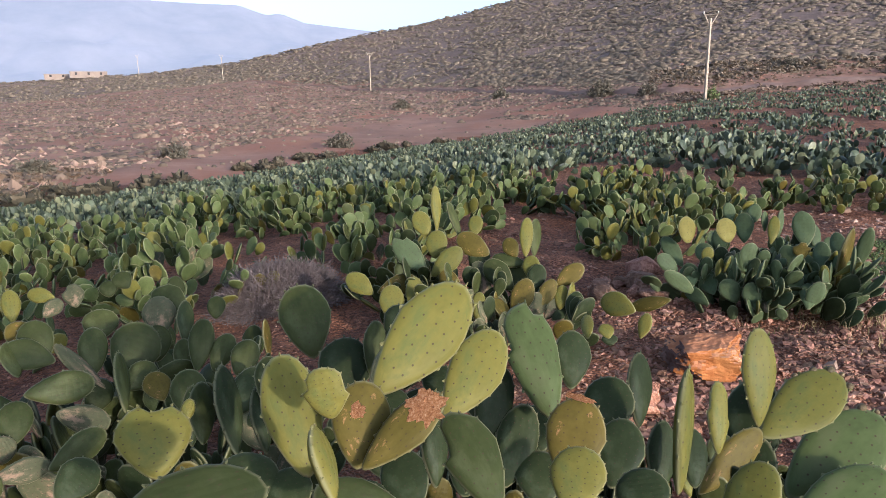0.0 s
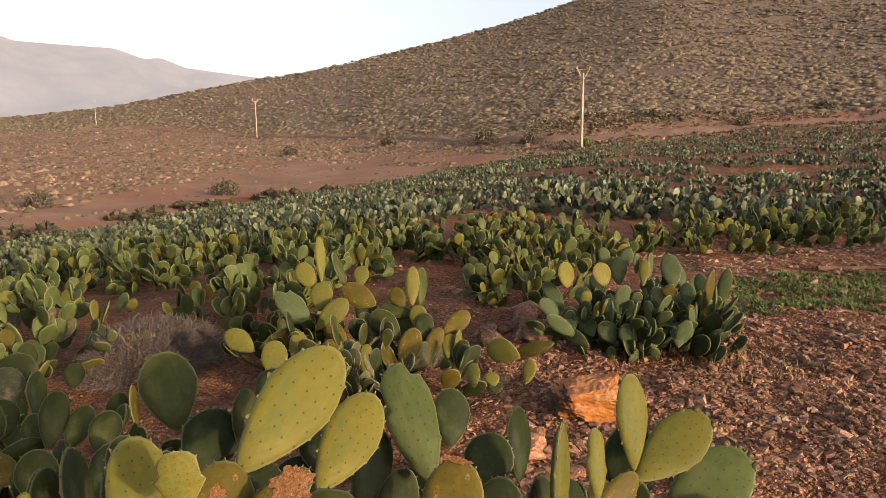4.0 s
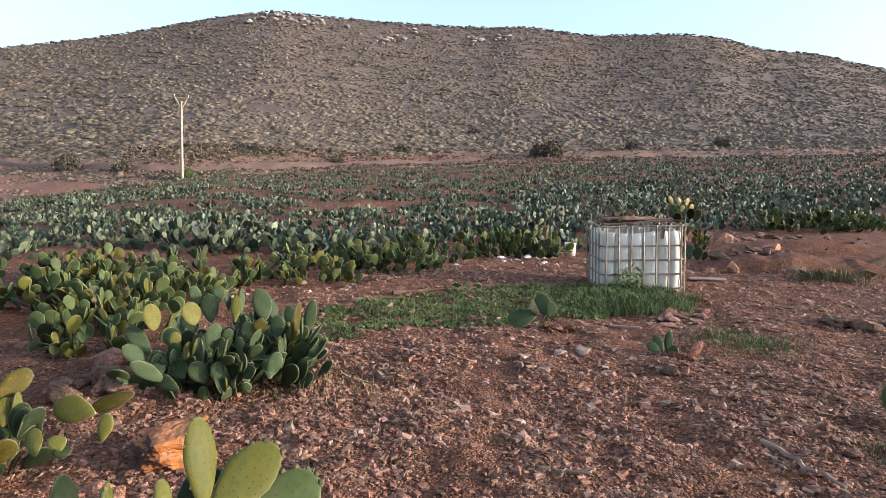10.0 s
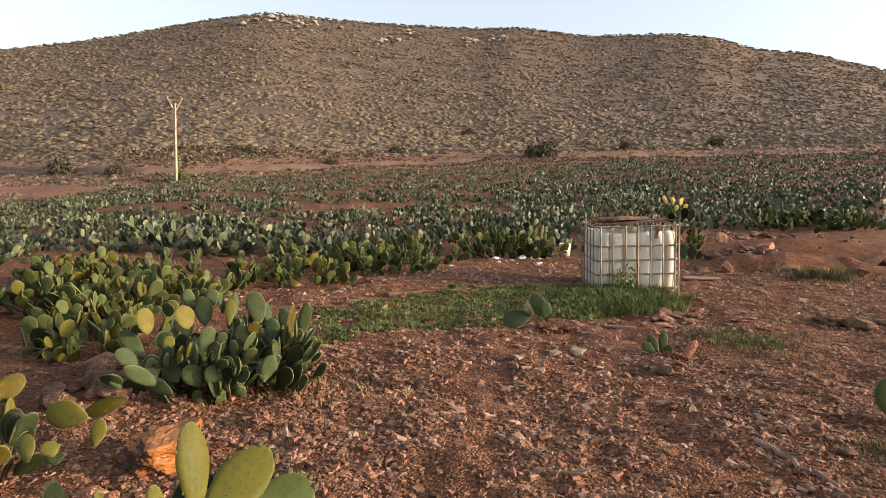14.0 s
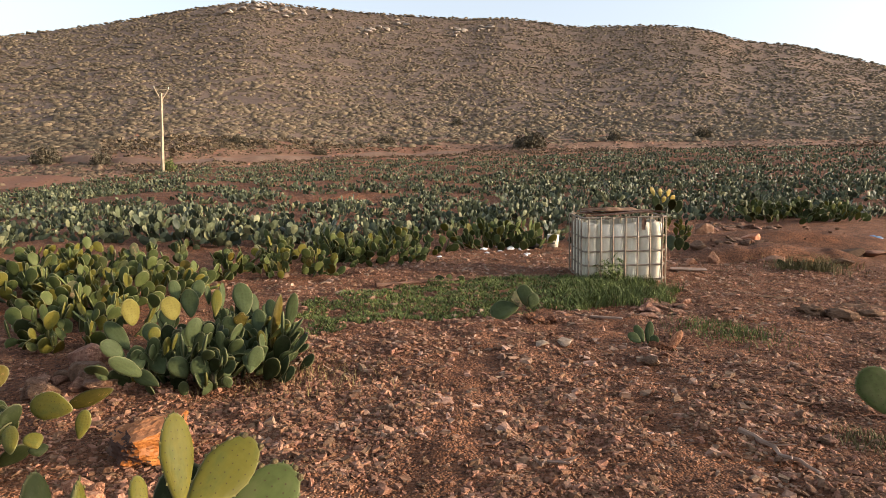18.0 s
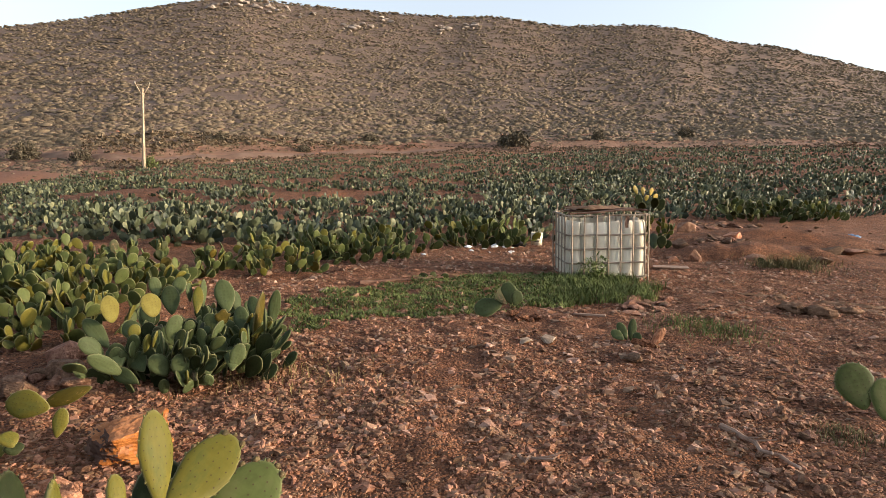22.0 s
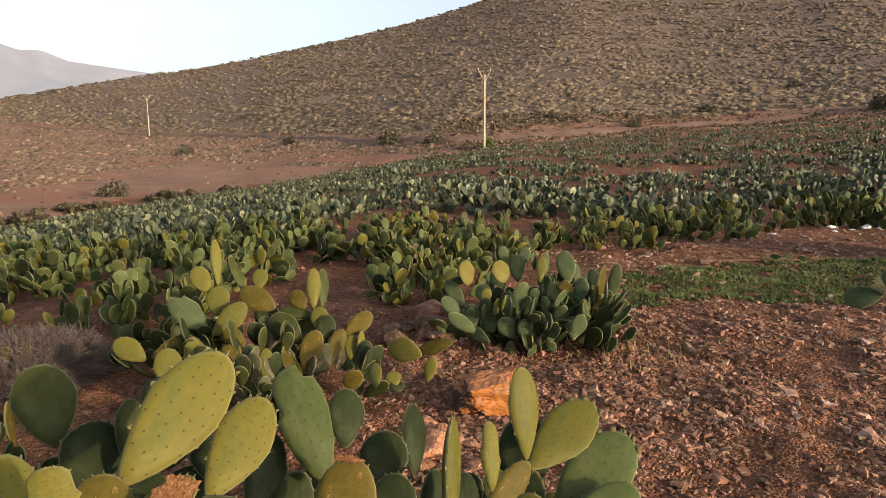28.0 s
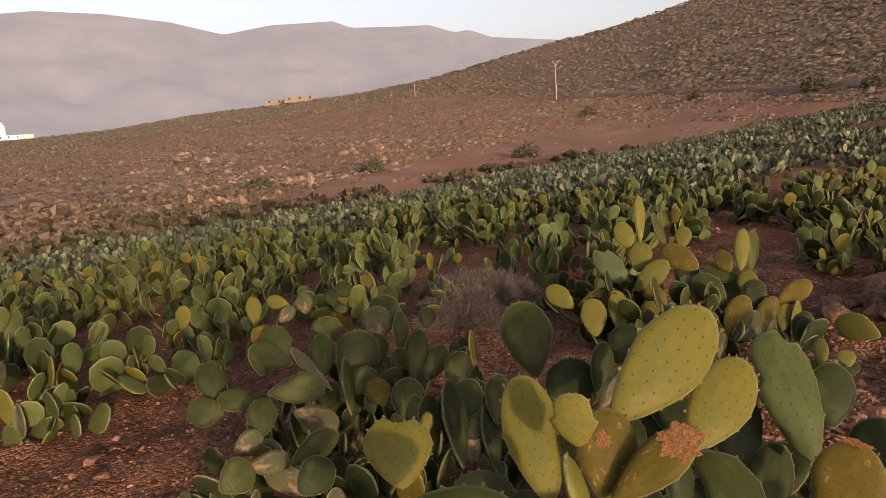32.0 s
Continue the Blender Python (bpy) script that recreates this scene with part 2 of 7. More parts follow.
M = {
    "soil": material("stony_soil", [(0.078, 0.033, 0.0165), (0.135, 0.057, 0.0275), (0.215, 0.098, 0.050)], 0.95, 3.0, 10, 0.9, 30, 0.03,
                     patch=(0.215, 0.081, 0.031), patch_scale=0.35, coords="World", grit=55.0),
    # hill and slope soils: paler than the near soil, with haze and sun painted in
    "hill_soil": material("hillside_soil", [(0.1035, 0.0700, 0.0508), (0.1411, 0.0958, 0.0695), (0.1788, 0.1236, 0.0904)], 0.95, 0.25, 10, 0.6, 2.0, 0.1,
                          patch=(0.19, 0.122, 0.082), patch_scale=0.03, patch_at=0.5, coords="World"),
    "slope_soil": material("slope_soil", [(0.15, 0.08, 0.047), (0.21, 0.113, 0.067), (0.27, 0.152, 0.094)], 0.95, 0.25, 10, 0.6, 2.0, 0.1,
                           patch=(0.215, 0.098, 0.054), patch_scale=0.04, patch_at=0.48, coords="World"),
    "stone": material("field_stone", [(0.125, 0.060, 0.034), (0.21, 0.108, 0.063), (0.335, 0.198, 0.122)], 0.9, 6, 6, 0.5, 60, 0.01, 0.4, True, coords="World"),
    "slope_stone": material("slope_stone", [(0.21, 0.125, 0.075), (0.28, 0.18, 0.115), (0.35, 0.24, 0.165)], 0.9, 2, 6, 0.3, 9, 0.03, 0.2, True, coords="World"),
    "pebble": material("pale_pebble", [(0.15, 0.082, 0.052), (0.25, 0.152, 0.102), (0.38, 0.26, 0.185)], 0.9, 6, 6, 0.5, 60, 0.01, 0.35, True, coords="World"),
    "gravel_stone": material("gravel_stone", [(0.125, 0.060, 0.034), (0.205, 0.106, 0.062), (0.32, 0.19, 0.118)], 0.9, 6, 6, 0.5, 60, 0.01, 0.4),
    "stone_one": material("loose_stone", [(0.095, 0.048, 0.029), (0.18, 0.096, 0.058), (0.30, 0.18, 0.115)], 0.9, 3, 8, 0.6, 9, 0.06, 0.4),
    "orange_rock": material("orange_rock", [(0.135, 0.042, 0.010), (0.265, 0.092, 0.019), (0.35, 0.15, 0.038)], 0.85, 4, 9, 0.7, 7, 0.06),
    "orange_stone": material("dull_orange_stone", [(0.22, 0.09, 0.05), (0.36, 0.17, 0.09), (0.50, 0.28, 0.17)], 0.85, 4, 9, 0.7, 7, 0.06, 0.25),
    "dark_rock": material("dark_brown_rock", [(0.06, 0.035, 0.026), (0.10, 0.058, 0.042), (0.17, 0.10, 0.07)], 0.95, 4, 9, 0.7, 7, 0.06),
    "tan_rock": material("pale_tan_rock", [(0.17, 0.065, 0.026), (0.32, 0.135, 0.055), (0.44, 0.24, 0.12)], 0.9, 4, 9, 0.7, 7, 0.06),
    "shrub": material("dry_shrub", [(0.1068, 0.0797, 0.0499), (0.1232, 0.0917, 0.0572), (0.1417, 0.1059, 0.0654), (0.1635, 0.1221, 0.0748)], 0.95, 1.2, 4, 0.0, spread=0.1, island=True, coords="World", pick=True),
    "slope_shrub": material("low_dry_shrub", [(0.098, 0.070, 0.045), (0.118, 0.083, 0.052), (0.136, 0.095, 0.059), (0.16, 0.112, 0.069)], 0.95, 1.2, 4, 0.0, spread=0.18, island=True, coords="World", pick=True),
    "dark_shrub": material("dark_shrub", [(0.078, 0.066, 0.043), (0.12, 0.10, 0.065)], 0.95, 2.0, 4, 0.0, spread=0.3, island=True, coords="World"),
    "edge_shrub": material("dull_brush", [(0.05, 0.043, 0.027), (0.075, 0.063, 0.038), (0.105, 0.085, 0.05)], 0.95, 1.2, 4, 0.0, spread=0.25, island=True, coords="World", pick=True),
    "dead_bush": material("grey_twigs", [(0.09, 0.068, 0.058), (0.145, 0.113, 0.098)], 0.95, 5, 4, 0.0, spread=0.3, island=True, coords="World"),
    "green": material("cactus_green", [(0.0217, 0.0264, 0.0070), (0.0310, 0.0361, 0.0098), (0.0411, 0.0465, 0.0134)], 0.5, 2, 4, 0.5, 9, 0.012, 0.3,
                      patch=(0.046, 0.051, 0.018), patch_scale=1.3, patch_at=0.52, areoles=10.0, gloss=0.07),
    "sage": material("cactus_sage_green", [(0.0445, 0.0577, 0.0169), (0.0627, 0.0773, 0.0232), (0.0821, 0.0981, 0.0321)], 0.5, 2, 4, 0.5, 9, 0.012, 0.3,
                     patch=(0.075, 0.082, 0.03), patch_scale=1.3, patch_at=0.52, areoles=10.0, gloss=0.07),
    # blue-green darkened further: the shade on lower pads is put into this colour
    "blue": material("cactus_shaded_blue_green", [(0.0142, 0.0189, 0.0064), (0.0203, 0.0264, 0.0090), (0.0290, 0.0352, 0.0125)], 0.5, 2, 4, 0.5, 9, 0.012, 0.3,
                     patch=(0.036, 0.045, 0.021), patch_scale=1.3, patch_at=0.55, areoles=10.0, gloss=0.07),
    "glaucous": material("cactus_glaucous", [(0.0390, 0.0508, 0.0204), (0.0528, 0.0682, 0.0275), (0.0697, 0.0874, 0.0361)], 0.55, 2, 4, 0.5, 9, 0.012, 0.22,
                         patch=(0.058, 0.076, 0.038), patch_scale=1.3, patch_at=0.55, areoles=10.0, gloss=0.07),
    # yellow pads, and green ones in full sun: their light sits in this colour
    "yellow": material("cactus_yellow_green", [(0.0816, 0.0742, 0.0123), (0.1022, 0.0907, 0.0154), (0.1213, 0.1047, 0.0207)], 0.5, 2, 4, 0.5, 9, 0.012, 0.18,
                       patch=(0.075, 0.079, 0.018), patch_scale=1.1, patch_at=0.5, areoles=10.0, gloss=0.07),
    "ripe": material("cactus_ripe_yellow", [(0.0990, 0.0850, 0.0171), (0.1254, 0.1066, 0.0228), (0.1485, 0.1296, 0.0323)], 0.6, 2, 4, 0.5, 9, 0.012, 0.1, areoles=10.0, gloss=0.06),
    "fruit": material("unripe_fruit", [(0.055, 0.042, 0.016), (0.085, 0.062, 0.024), (0.12, 0.078, 0.034)], 0.55, 6, 4, 0.3, 20, 0.01, 0.25),
    "golden": material("cactus_golden", [(0.20, 0.145, 0.024), (0.27, 0.195, 0.032), (0.33, 0.25, 0.05)], 0.5, 2, 4, 0.4, 9, 0.012, 0.15, areoles=9.0),
    "olive": material("cactus_olive", [(0.0541, 0.0416, 0.0065), (0.0717, 0.0548, 0.0081), (0.0906, 0.0672, 0.0117)], 0.55, 2, 4, 0.5, 9, 0.012, 0.2,
                      patch=(0.40, 0.20, 0.10), patch_scale=2.6, patch_at=0.62, areoles=10.0, gloss=0.08),
    "dying": material("cactus_dying", [(0.040, 0.044, 0.018), (0.055, 0.056, 0.024), (0.085, 0.070, 0.034)], 0.8, 3, 8, 0.5, 12, 0.015, 0.25, patch=(0.19, 0.125, 0.074), patch_scale=3.2, patch_at=0.53, areoles=10.0),
    "field": material("cactus_field", [(0.0379, 0.0462, 0.0246), (0.0503, 0.0613, 0.0324), (0.0665, 0.0786, 0.0413), (0.0870, 0.0991, 0.0524), (0.1259, 0.1292, 0.0648)], 0.5, 0.9, 4, 0.0,
                      spread=0.25, island=True, coords="World", pick=True, gloss=0.22),
    "grass": material("green_grass", [(0.055, 0.072, 0.018), (0.092, 0.115, 0.030), (0.15, 0.17, 0.055)], 0.7, 2, 4, 0.0, spread=0.4, island=True, coords="World"),
    "weeds": material("dull_weeds", [(0.06, 0.055, 0.022), (0.095, 0.083, 0.034), (0.14, 0.115, 0.05)], 0.8, 2, 4, 0.0, spread=0.3, island=True, coords="World"),
    "plastic": material("white_plastic", [(0.50, 0.44, 0.33), (0.62, 0.56, 0.44), (0.70, 0.65, 0.53)], 0.55, 2.5, 6, 0.1, 10, 0.01,
                        patch=(0.46, 0.36, 0.24), patch_scale=1.8, patch_at=0.6),
    "cage": material("rusty_galvanised", [(0.12, 0.075, 0.05), (0.25, 0.20, 0.15), (0.34, 0.29, 0.23)], 0.6, 5, 6, 0.3, 60, 0.004, metal=0.25),
    "wood": material("weathered_wood", [(0.16, 0.10, 0.07), (0.27, 0.18, 0.13), (0.36, 0.27, 0.21)], 0.9, 5, 8, 0.5, 30, 0.01),
    "grey_wood": material("grey_weathered_wood", [(0.1050, 0.0791, 0.0608), (0.1628, 0.1274, 0.1008), (0.2258, 0.1814, 0.1456)], 0.9, 5, 8, 0.4, 30, 0.01),
    "dark_wood": material("dark_red_wood", [(0.055, 0.028, 0.02), (0.11, 0.06, 0.042), (0.19, 0.12, 0.085)], 0.9, 5, 8, 0.5, 30, 0.01),
    "concrete": material("concrete_pole", [(0.31, 0.24, 0.16), (0.40, 0.32, 0.225)], 0.9, 1.5, 5, 0.1, 20, 0.01),
    "render_wall": material("mud_render", [(0.20, 0.15, 0.11), (0.26, 0.20, 0.148)], 0.95, 0.5, 5, 0.1, 3, 0.05),
    "white_wall": material("white_render", [(0.70, 0.66, 0.60), (0.78, 0.75, 0.70)], 0.9, 0.5, 5, 0.1, 3, 0.05),
    "dark": material("dark_opening", [(0.02, 0.018, 0.015), (0.03, 0.027, 0.022)], 0.8, 3, 2, 0.0),
    "rubbish": material("white_rubbish", [(0.62, 0.62, 0.62), (0.78, 0.78, 0.78)], 0.7, 5, 4, 0.2, 20, 0.01),
    "pale_stone": material("pale_stone", [(0.22, 0.155, 0.105), (0.29, 0.21, 0.148), (0.36, 0.275, 0.20)], 0.9, 5, 6, 0.5, 30, 0.01, 0.15),
    "limestone": material("pale_limestone", [(0.22, 0.18, 0.145), (0.29, 0.24, 0.195), (0.37, 0.315, 0.26)], 0.9, 0.8, 6, 0.5, 3, 0.1, 0.15),
    "scab": material("dry_scab", [(0.15, 0.055, 0.018), (0.36, 0.155, 0.052), (0.60, 0.36, 0.19)], 0.95, 5, 9, 0.8, 12, 0.05),
    "track": material("dirt_road", [(0.13, 0.075, 0.05), (0.175, 0.108, 0.074), (0.22, 0.142, 0.10)], 0.95, 0.4, 8, 0.5, 6, 0.03, coords="World"),
    "dry_grass": material("dry_grass", [(0.13, 0.095, 0.035), (0.20, 0.15, 0.06), (0.26, 0.20, 0.09)], 0.8, 2, 4, 0.0, spread=0.3, island=True, coords="World"),
    "blue_plastic": material("blue_plastic", [(0.08, 0.16, 0.30), (0.14, 0.24, 0.40)], 0.5, 6, 4, 0.3, 20, 0.02),
    "old_rag": material("dirty_rag", [(0.07, 0.043, 0.028), (0.11, 0.07, 0.046), (0.155, 0.104, 0.072)], 0.95, 6, 8, 0.7, 40, 0.02),
    "sacking": material("tan_sacking", [(0.1020, 0.0541, 0.0303), (0.1530, 0.0861, 0.0492), (0.2125, 0.1312, 0.0795)], 0.9, 5, 6, 0.6, 40, 0.02),
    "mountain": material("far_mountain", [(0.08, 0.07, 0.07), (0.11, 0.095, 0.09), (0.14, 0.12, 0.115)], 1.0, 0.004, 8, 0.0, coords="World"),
}


far = M["mountain"].node_tree.nodes["Principled BSDF"].inputs     # distance haze is painted on as a glow of the mountain surface
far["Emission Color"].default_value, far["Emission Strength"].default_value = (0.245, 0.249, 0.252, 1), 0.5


# ---- building helpers ----
def mesh_of(name, verts, faces, mat, smooth=False):
    me = bpy.data.meshes.new(name)
    me.from_pydata([tuple(v) for v in verts], [], [tuple(f) for f in faces])
    me.materials.append(mat)
    if smooth:
        me.polygons.foreach_set("use_smooth", [True] * len(me.polygons))
    me.update()
    return me


def big_mesh(name, verts, tris, mat, smooth=False):
    """The same for arrays of very many triangles."""
    me = bpy.data.meshes.new(name)
    verts, tris = np.ascontiguousarray(verts, np.float32).reshape(-1, 3), np.ascontiguousarray(tris, np.int32).reshape(-1, 3)
    me.vertices.add(len(verts))
    me.vertices.foreach_set("co", verts.reshape(-1))
    me.loops.add(3 * len(tris))
    me.loops.foreach_set("vertex_index", tris.reshape(-1))
    me.polygons.add(len(tris))
    me.polygons.foreach_set("loop_start", np.arange(len(tris), dtype=np.int32) * 3)
    me.materials.append(mat)
    me.update(calc_edges=True)
    me.polygons.foreach_set("use_smooth", np.full(len(tris), smooth))
    return me


def linked(name, me, parent=None, m=None, label=""):
    """A mesh object; under a parent it lies in the parent's own space."""
    ob = new(name, me)
    if parent:
        ob.parent = parent
    if m is not None:
        ob.matrix_basis = m
    return tagged(ob, label)


def part(name, bm, mat, parent, label="", m=None, smooth=False):
    me = bpy.data.meshes.new(name)
    bm.to_mesh(me)
    bm.free()
    me.materials.append(mat)
    if smooth:
        me.polygons.foreach_set("use_smooth", [True] * len(me.polygons))
    return linked(name, me, parent, m, label)


def empty(name, x, y, z, label, category, group="", kind="", turn=0):
    ob = new(name)
    ob.matrix_basis = pose(x, y, z, 0, 0, turn)
    return tagged(ob, label, category, group, kind)


def box(bm, x0, y0, z0, x1, y1, z1, bevel=0.0):
    got = bmesh.ops.create_cube(bm, size=1, matrix=Matrix.Translation(((x0 + x1) / 2, (y0 + y1) / 2, (z0 + z1) / 2)) @ Matrix.Diagonal((x1 - x0, y1 - y0, z1 - z0, 1)))
    if bevel:
        edges = list({e for v in got["verts"] for e in v.link_edges})
        bmesh.ops.bevel(bm, geom=edges, offset=bevel, segments=2, affect="EDGES")


def rod(bm, a, b, r0, r1=None, seg=8):
    a, b = Vector(a), Vector(b)
    d = b - a
    m = Matrix.Translation((a + b) / 2) @ d.to_track_quat("Z", "Y").to_matrix().to_4x4()
    bmesh.ops.create_cone(bm, cap_ends=True, segments=seg, radius1=r0, radius2=r0 if r1 is None else r1, depth=d.length, matrix=m)


def tube(bm, points, radii, seg=7):
    """One bent limb through the points."""
    rings = []
    for k, (p, r) in enumerate(zip(points, radii)):
        d = (Vector(points[min(k + 1, len(points) - 1)]) - Vector(points[max(k - 1, 0)])).normalized()
        x = d.orthogonal().normalized()
        y = d.cross(x)
        rings.append([bm.verts.new(Vector(p) + x * r * math.cos(a) + y * r * math.sin(a)) for a in (2 * math.pi * q / seg for q in range(seg))])
    for a, b in zip(rings, rings[1:]):
        for q in range(seg):
            bm.faces.new((a[q], a[(q + 1) % seg], b[(q + 1) % seg], b[q]))
    bm.faces.new(rings[0][::-1])
    bm.faces.new(rings[-1])
    bmesh.ops.recalc_face_normals(bm, faces=bm.faces)


# ---- the lie of the land, by bearing (clockwise from +y) round the place where the walk stands ----
AZ = [-180, -150, -112, -105, -97, -87, -78, -68, -59, -51, -45, -41, -33, -24, -10, 0, 13, 25, 45, 80, 120, 180]
R_FLAT = [4, 4, 4, 4, 4, 5, 6, 7, 9, 10, 11, 12, 13, 13, 13, 13, 14, 14, 14, 14, 10, 4]
R_EDGE = [18, 18, 17, 18, 22, 26, 32, 42, 50, 60, 66, 69, 75, 80, 85, 85, 85, 85, 85, 60, 40, 18]
Z_EDGE = [-1.4, -1.4, -1.25, -1.2, -1.66, -1.9, -2.1, -2.2, -1.95, -1.2, -0.26, 0.6, 1.25, 2.35, 3.45, 4.5, 5.1, 5.0, 3.0, 0.5, 0, -1.4]
R_ROAD = [240, 240, 240, 240, 240, 245, 240, 165, 120, 90, 80, 78, 84, 92, 100, 105, 110, 115, 110, 90, 90, 240]
E_ROAD = [-1.5, -1.5, -1.5, -1.2, -0.6, 0.2, 0.95, 0.2, 0.0, -0.05, 0.0, 0.05, 0.4, 0.95, 1.9, 2.2, 2.8, 2.4, 1.5, 0.2, -0.3, -1.5]
R_RIDGE = [450, 450, 450, 430, 400, 330, 300, 300, 310, 320, 330, 330, 340, 340, 340, 340, 340, 340, 330, 300, 300, 450]
SKY_AZ = [-180, -150, -111, -108, -104, -98, -93, -89, -85.5, -80, -77, -72, -69, -65.4, -61.7, -58, -53.3, -48, -42.2, -38, -34.5, -31,
          -24.6, -17.5, -14, -8.7, -2.4, 1.2, 4.1, 7.9, 12.5, 20, 35, 60, 180]
SKY_EL = [-0.3, -0.2, -0.03, 0.02, 0.22, 0.92, 1.23, 1.49, 1.72, 2.4, 2.98, 4.05, 4.7, 5.2, 6.0, 6.85, 7.9, 9.15, 10.8, 11.93, 12.6, 12.47,
          12.3, 12.16, 12.3, 11.6, 11.65, 11.23, 10.22, 9.72, 8.3, 6.0, 3.0, 0.5, -0.3]


def waves(x, y, size, seed):
    """A smooth uneven field of about -1 to 1, with bumps of about that size."""
    s, out = seed * 12.9898, 0.0
    for k in range(6):
        a = s + k * 2.39996
        f = (0.75 + 0.13 * k) * 2 * math.pi / size
        out = out + np.sin((x * math.cos(a) + y * math.sin(a)) * f + 1.7 * s * (k + 1) + 0.9 * np.sin((x * math.sin(a * 1.7) - y * math.cos(a * 1.3)) * f * 0.6 + k))
    return out / 3.2


def eased(table_az, table, width):
    """The table with its corners rounded off over some degrees."""
    fine = np.arange(-180, 180.01, 0.5)
    v = np.interp(fine, table_az, table)
    k = int(width / 0.5)
    bell = np.hanning(2 * k + 3)[1:-1]
    return np.convolve(np.pad(v, k, mode="wrap"), bell / bell.sum(), "valid")


FINE = np.arange(-180, 180.01, 0.5)
LAND = [eased(AZ, t, w) for t, w in ((R_FLAT, 6), (R_EDGE, 6), (Z_EDGE, 6), (R_ROAD, 9), (R_RIDGE, 10), (E_ROAD, 6))]
SKYLINE = eased(SKY_AZ, SKY_EL, 1.5)


def ground_z(x, y):
    x, y = np.asarray(x, float), np.asarray(y, float)
    r, a = np.hypot(x, y), np.degrees(np.arctan2(x, y))
    rf, r1, z1, r2, r3, e2 = (np.interp(a, FINE, t) for t in LAND)
    z2 = 1.55 + r2 * np.tan(np.radians(e2))
    z3 = 1.55 + r3 * np.tan(np.radians(np.interp(a, FINE, SKYLINE)))
    s1, s2, s3 = np.clip((r - rf) / (r1 - rf), 0, 1), np.clip((r - r1) / (r2 - r1), 0, 1), np.clip((r - r2) / (r3 - r2), 0, 1)
    z = z1 * s1 ** 1.25 + (z2 - z1) * (0.6 * s2 + 0.4 * s2 * s2) + (z3 - z2) * (0.45 * s3 + 0.55 * s3 ** 1.6)
    z = np.where(r > r3, -6 + (z3 + 6) * np.exp(-(np.maximum(r - r3, 0) / 110) ** 1.3), z)
    rough = np.clip((r - 3) / 60, 0, 1) * (1 - np.clip((r - r3 + 90) / 80, 0, 1))
    z = z + rough * (0.16 * waves(x, y, 9, 1) + 0.35 * np.clip((r - 70) / 100, 0, 1) * waves(x, y, 31, 2))
    z = z + 0.32 * np.exp(-((x - 2.9) / 1.9) ** 2 - ((y - 16.4) / 0.8) ** 2) + 0.2 * np.exp(-((x - 1.4) / 0.6) ** 2 - ((y - 15.0) / 0.6) ** 2)
    return z + np.where(r < 30, 0.022 * waves(x, y, 0.9, 3) + 0.012 * waves(x, y, 0.33, 4) + 0.02 * waves(x, y, 2.6, 5), 0)


def gz(x, y):
    return float(ground_z(x, y))


def polar(az, r):
    return r * math.sin(radians(az)), r * math.cos(radians(az))


def polar_all(az, r):
    return r * np.sin(np.radians(az)), r * np.cos(np.radians(az))


def build_ground():
    az = np.concatenate([np.arange(-122, 32, 0.5), np.arange(32, 238, 4.0)])
    rr = np.concatenate([np.linspace(0.25, 2.0, 12), 2.0 * np.exp(np.linspace(0.02, math.log(8), 125)), 16 * np.exp(np.linspace(0.02, math.log(30), 120)),
                         480 * np.exp(np.linspace(0.1, math.log(10), 24))])
    A, R = np.meshgrid(np.radians(az), rr)
    X, Y = R * np.sin(A), R * np.cos(A)
    Z = ground_z(X, Y)
    n, k = len(az), len(rr)
    verts = np.stack([X, Y, Z], -1).reshape(-1, 3)
    i, j = np.meshgrid(np.arange(k - 1), np.arange(n), indexing="ij")
    j2 = (j + 1) % n
    faces = np.stack([i * n + j, (i + 1) * n + j, (i + 1) * n + j2, i * n + j2], -1).reshape(-1, 4)
    verts = np.vstack([verts, [[0, 0, float(ground_z(0, 0))]]])
    fan = [(len(verts) - 1, q, (q + 1) % n) for q in range(n)]
    me = mesh_of("ground", verts, [tuple(f) for f in faces.tolist()] + fan, M["soil"], True)
    me.materials.append(M["slope_soil"])
    me.materials.append(M["hill_soil"])
    away = R[:-1] > np.interp(np.degrees(A[:-1]), AZ, R_EDGE) + 1 + 4 * waves(X[:-1], Y[:-1], 17, 61)
    high = R[:-1] > np.interp(np.degrees(A[:-1]), AZ, R_ROAD) + 14 + 6 * waves(X[:-1], Y[:-1], 40, 62)
    me.polygons.foreach_set("material_index", np.concatenate([(away * 1 + (away & high) * 1).reshape(-1).astype(np.int32), np.zeros(n, np.int32)]))
    ob = new("ground", me)
    return tagged(ob, "reddish-brown stony soil rising into a scrubby hillside", "ground", kind="structure")


ground = build_ground()


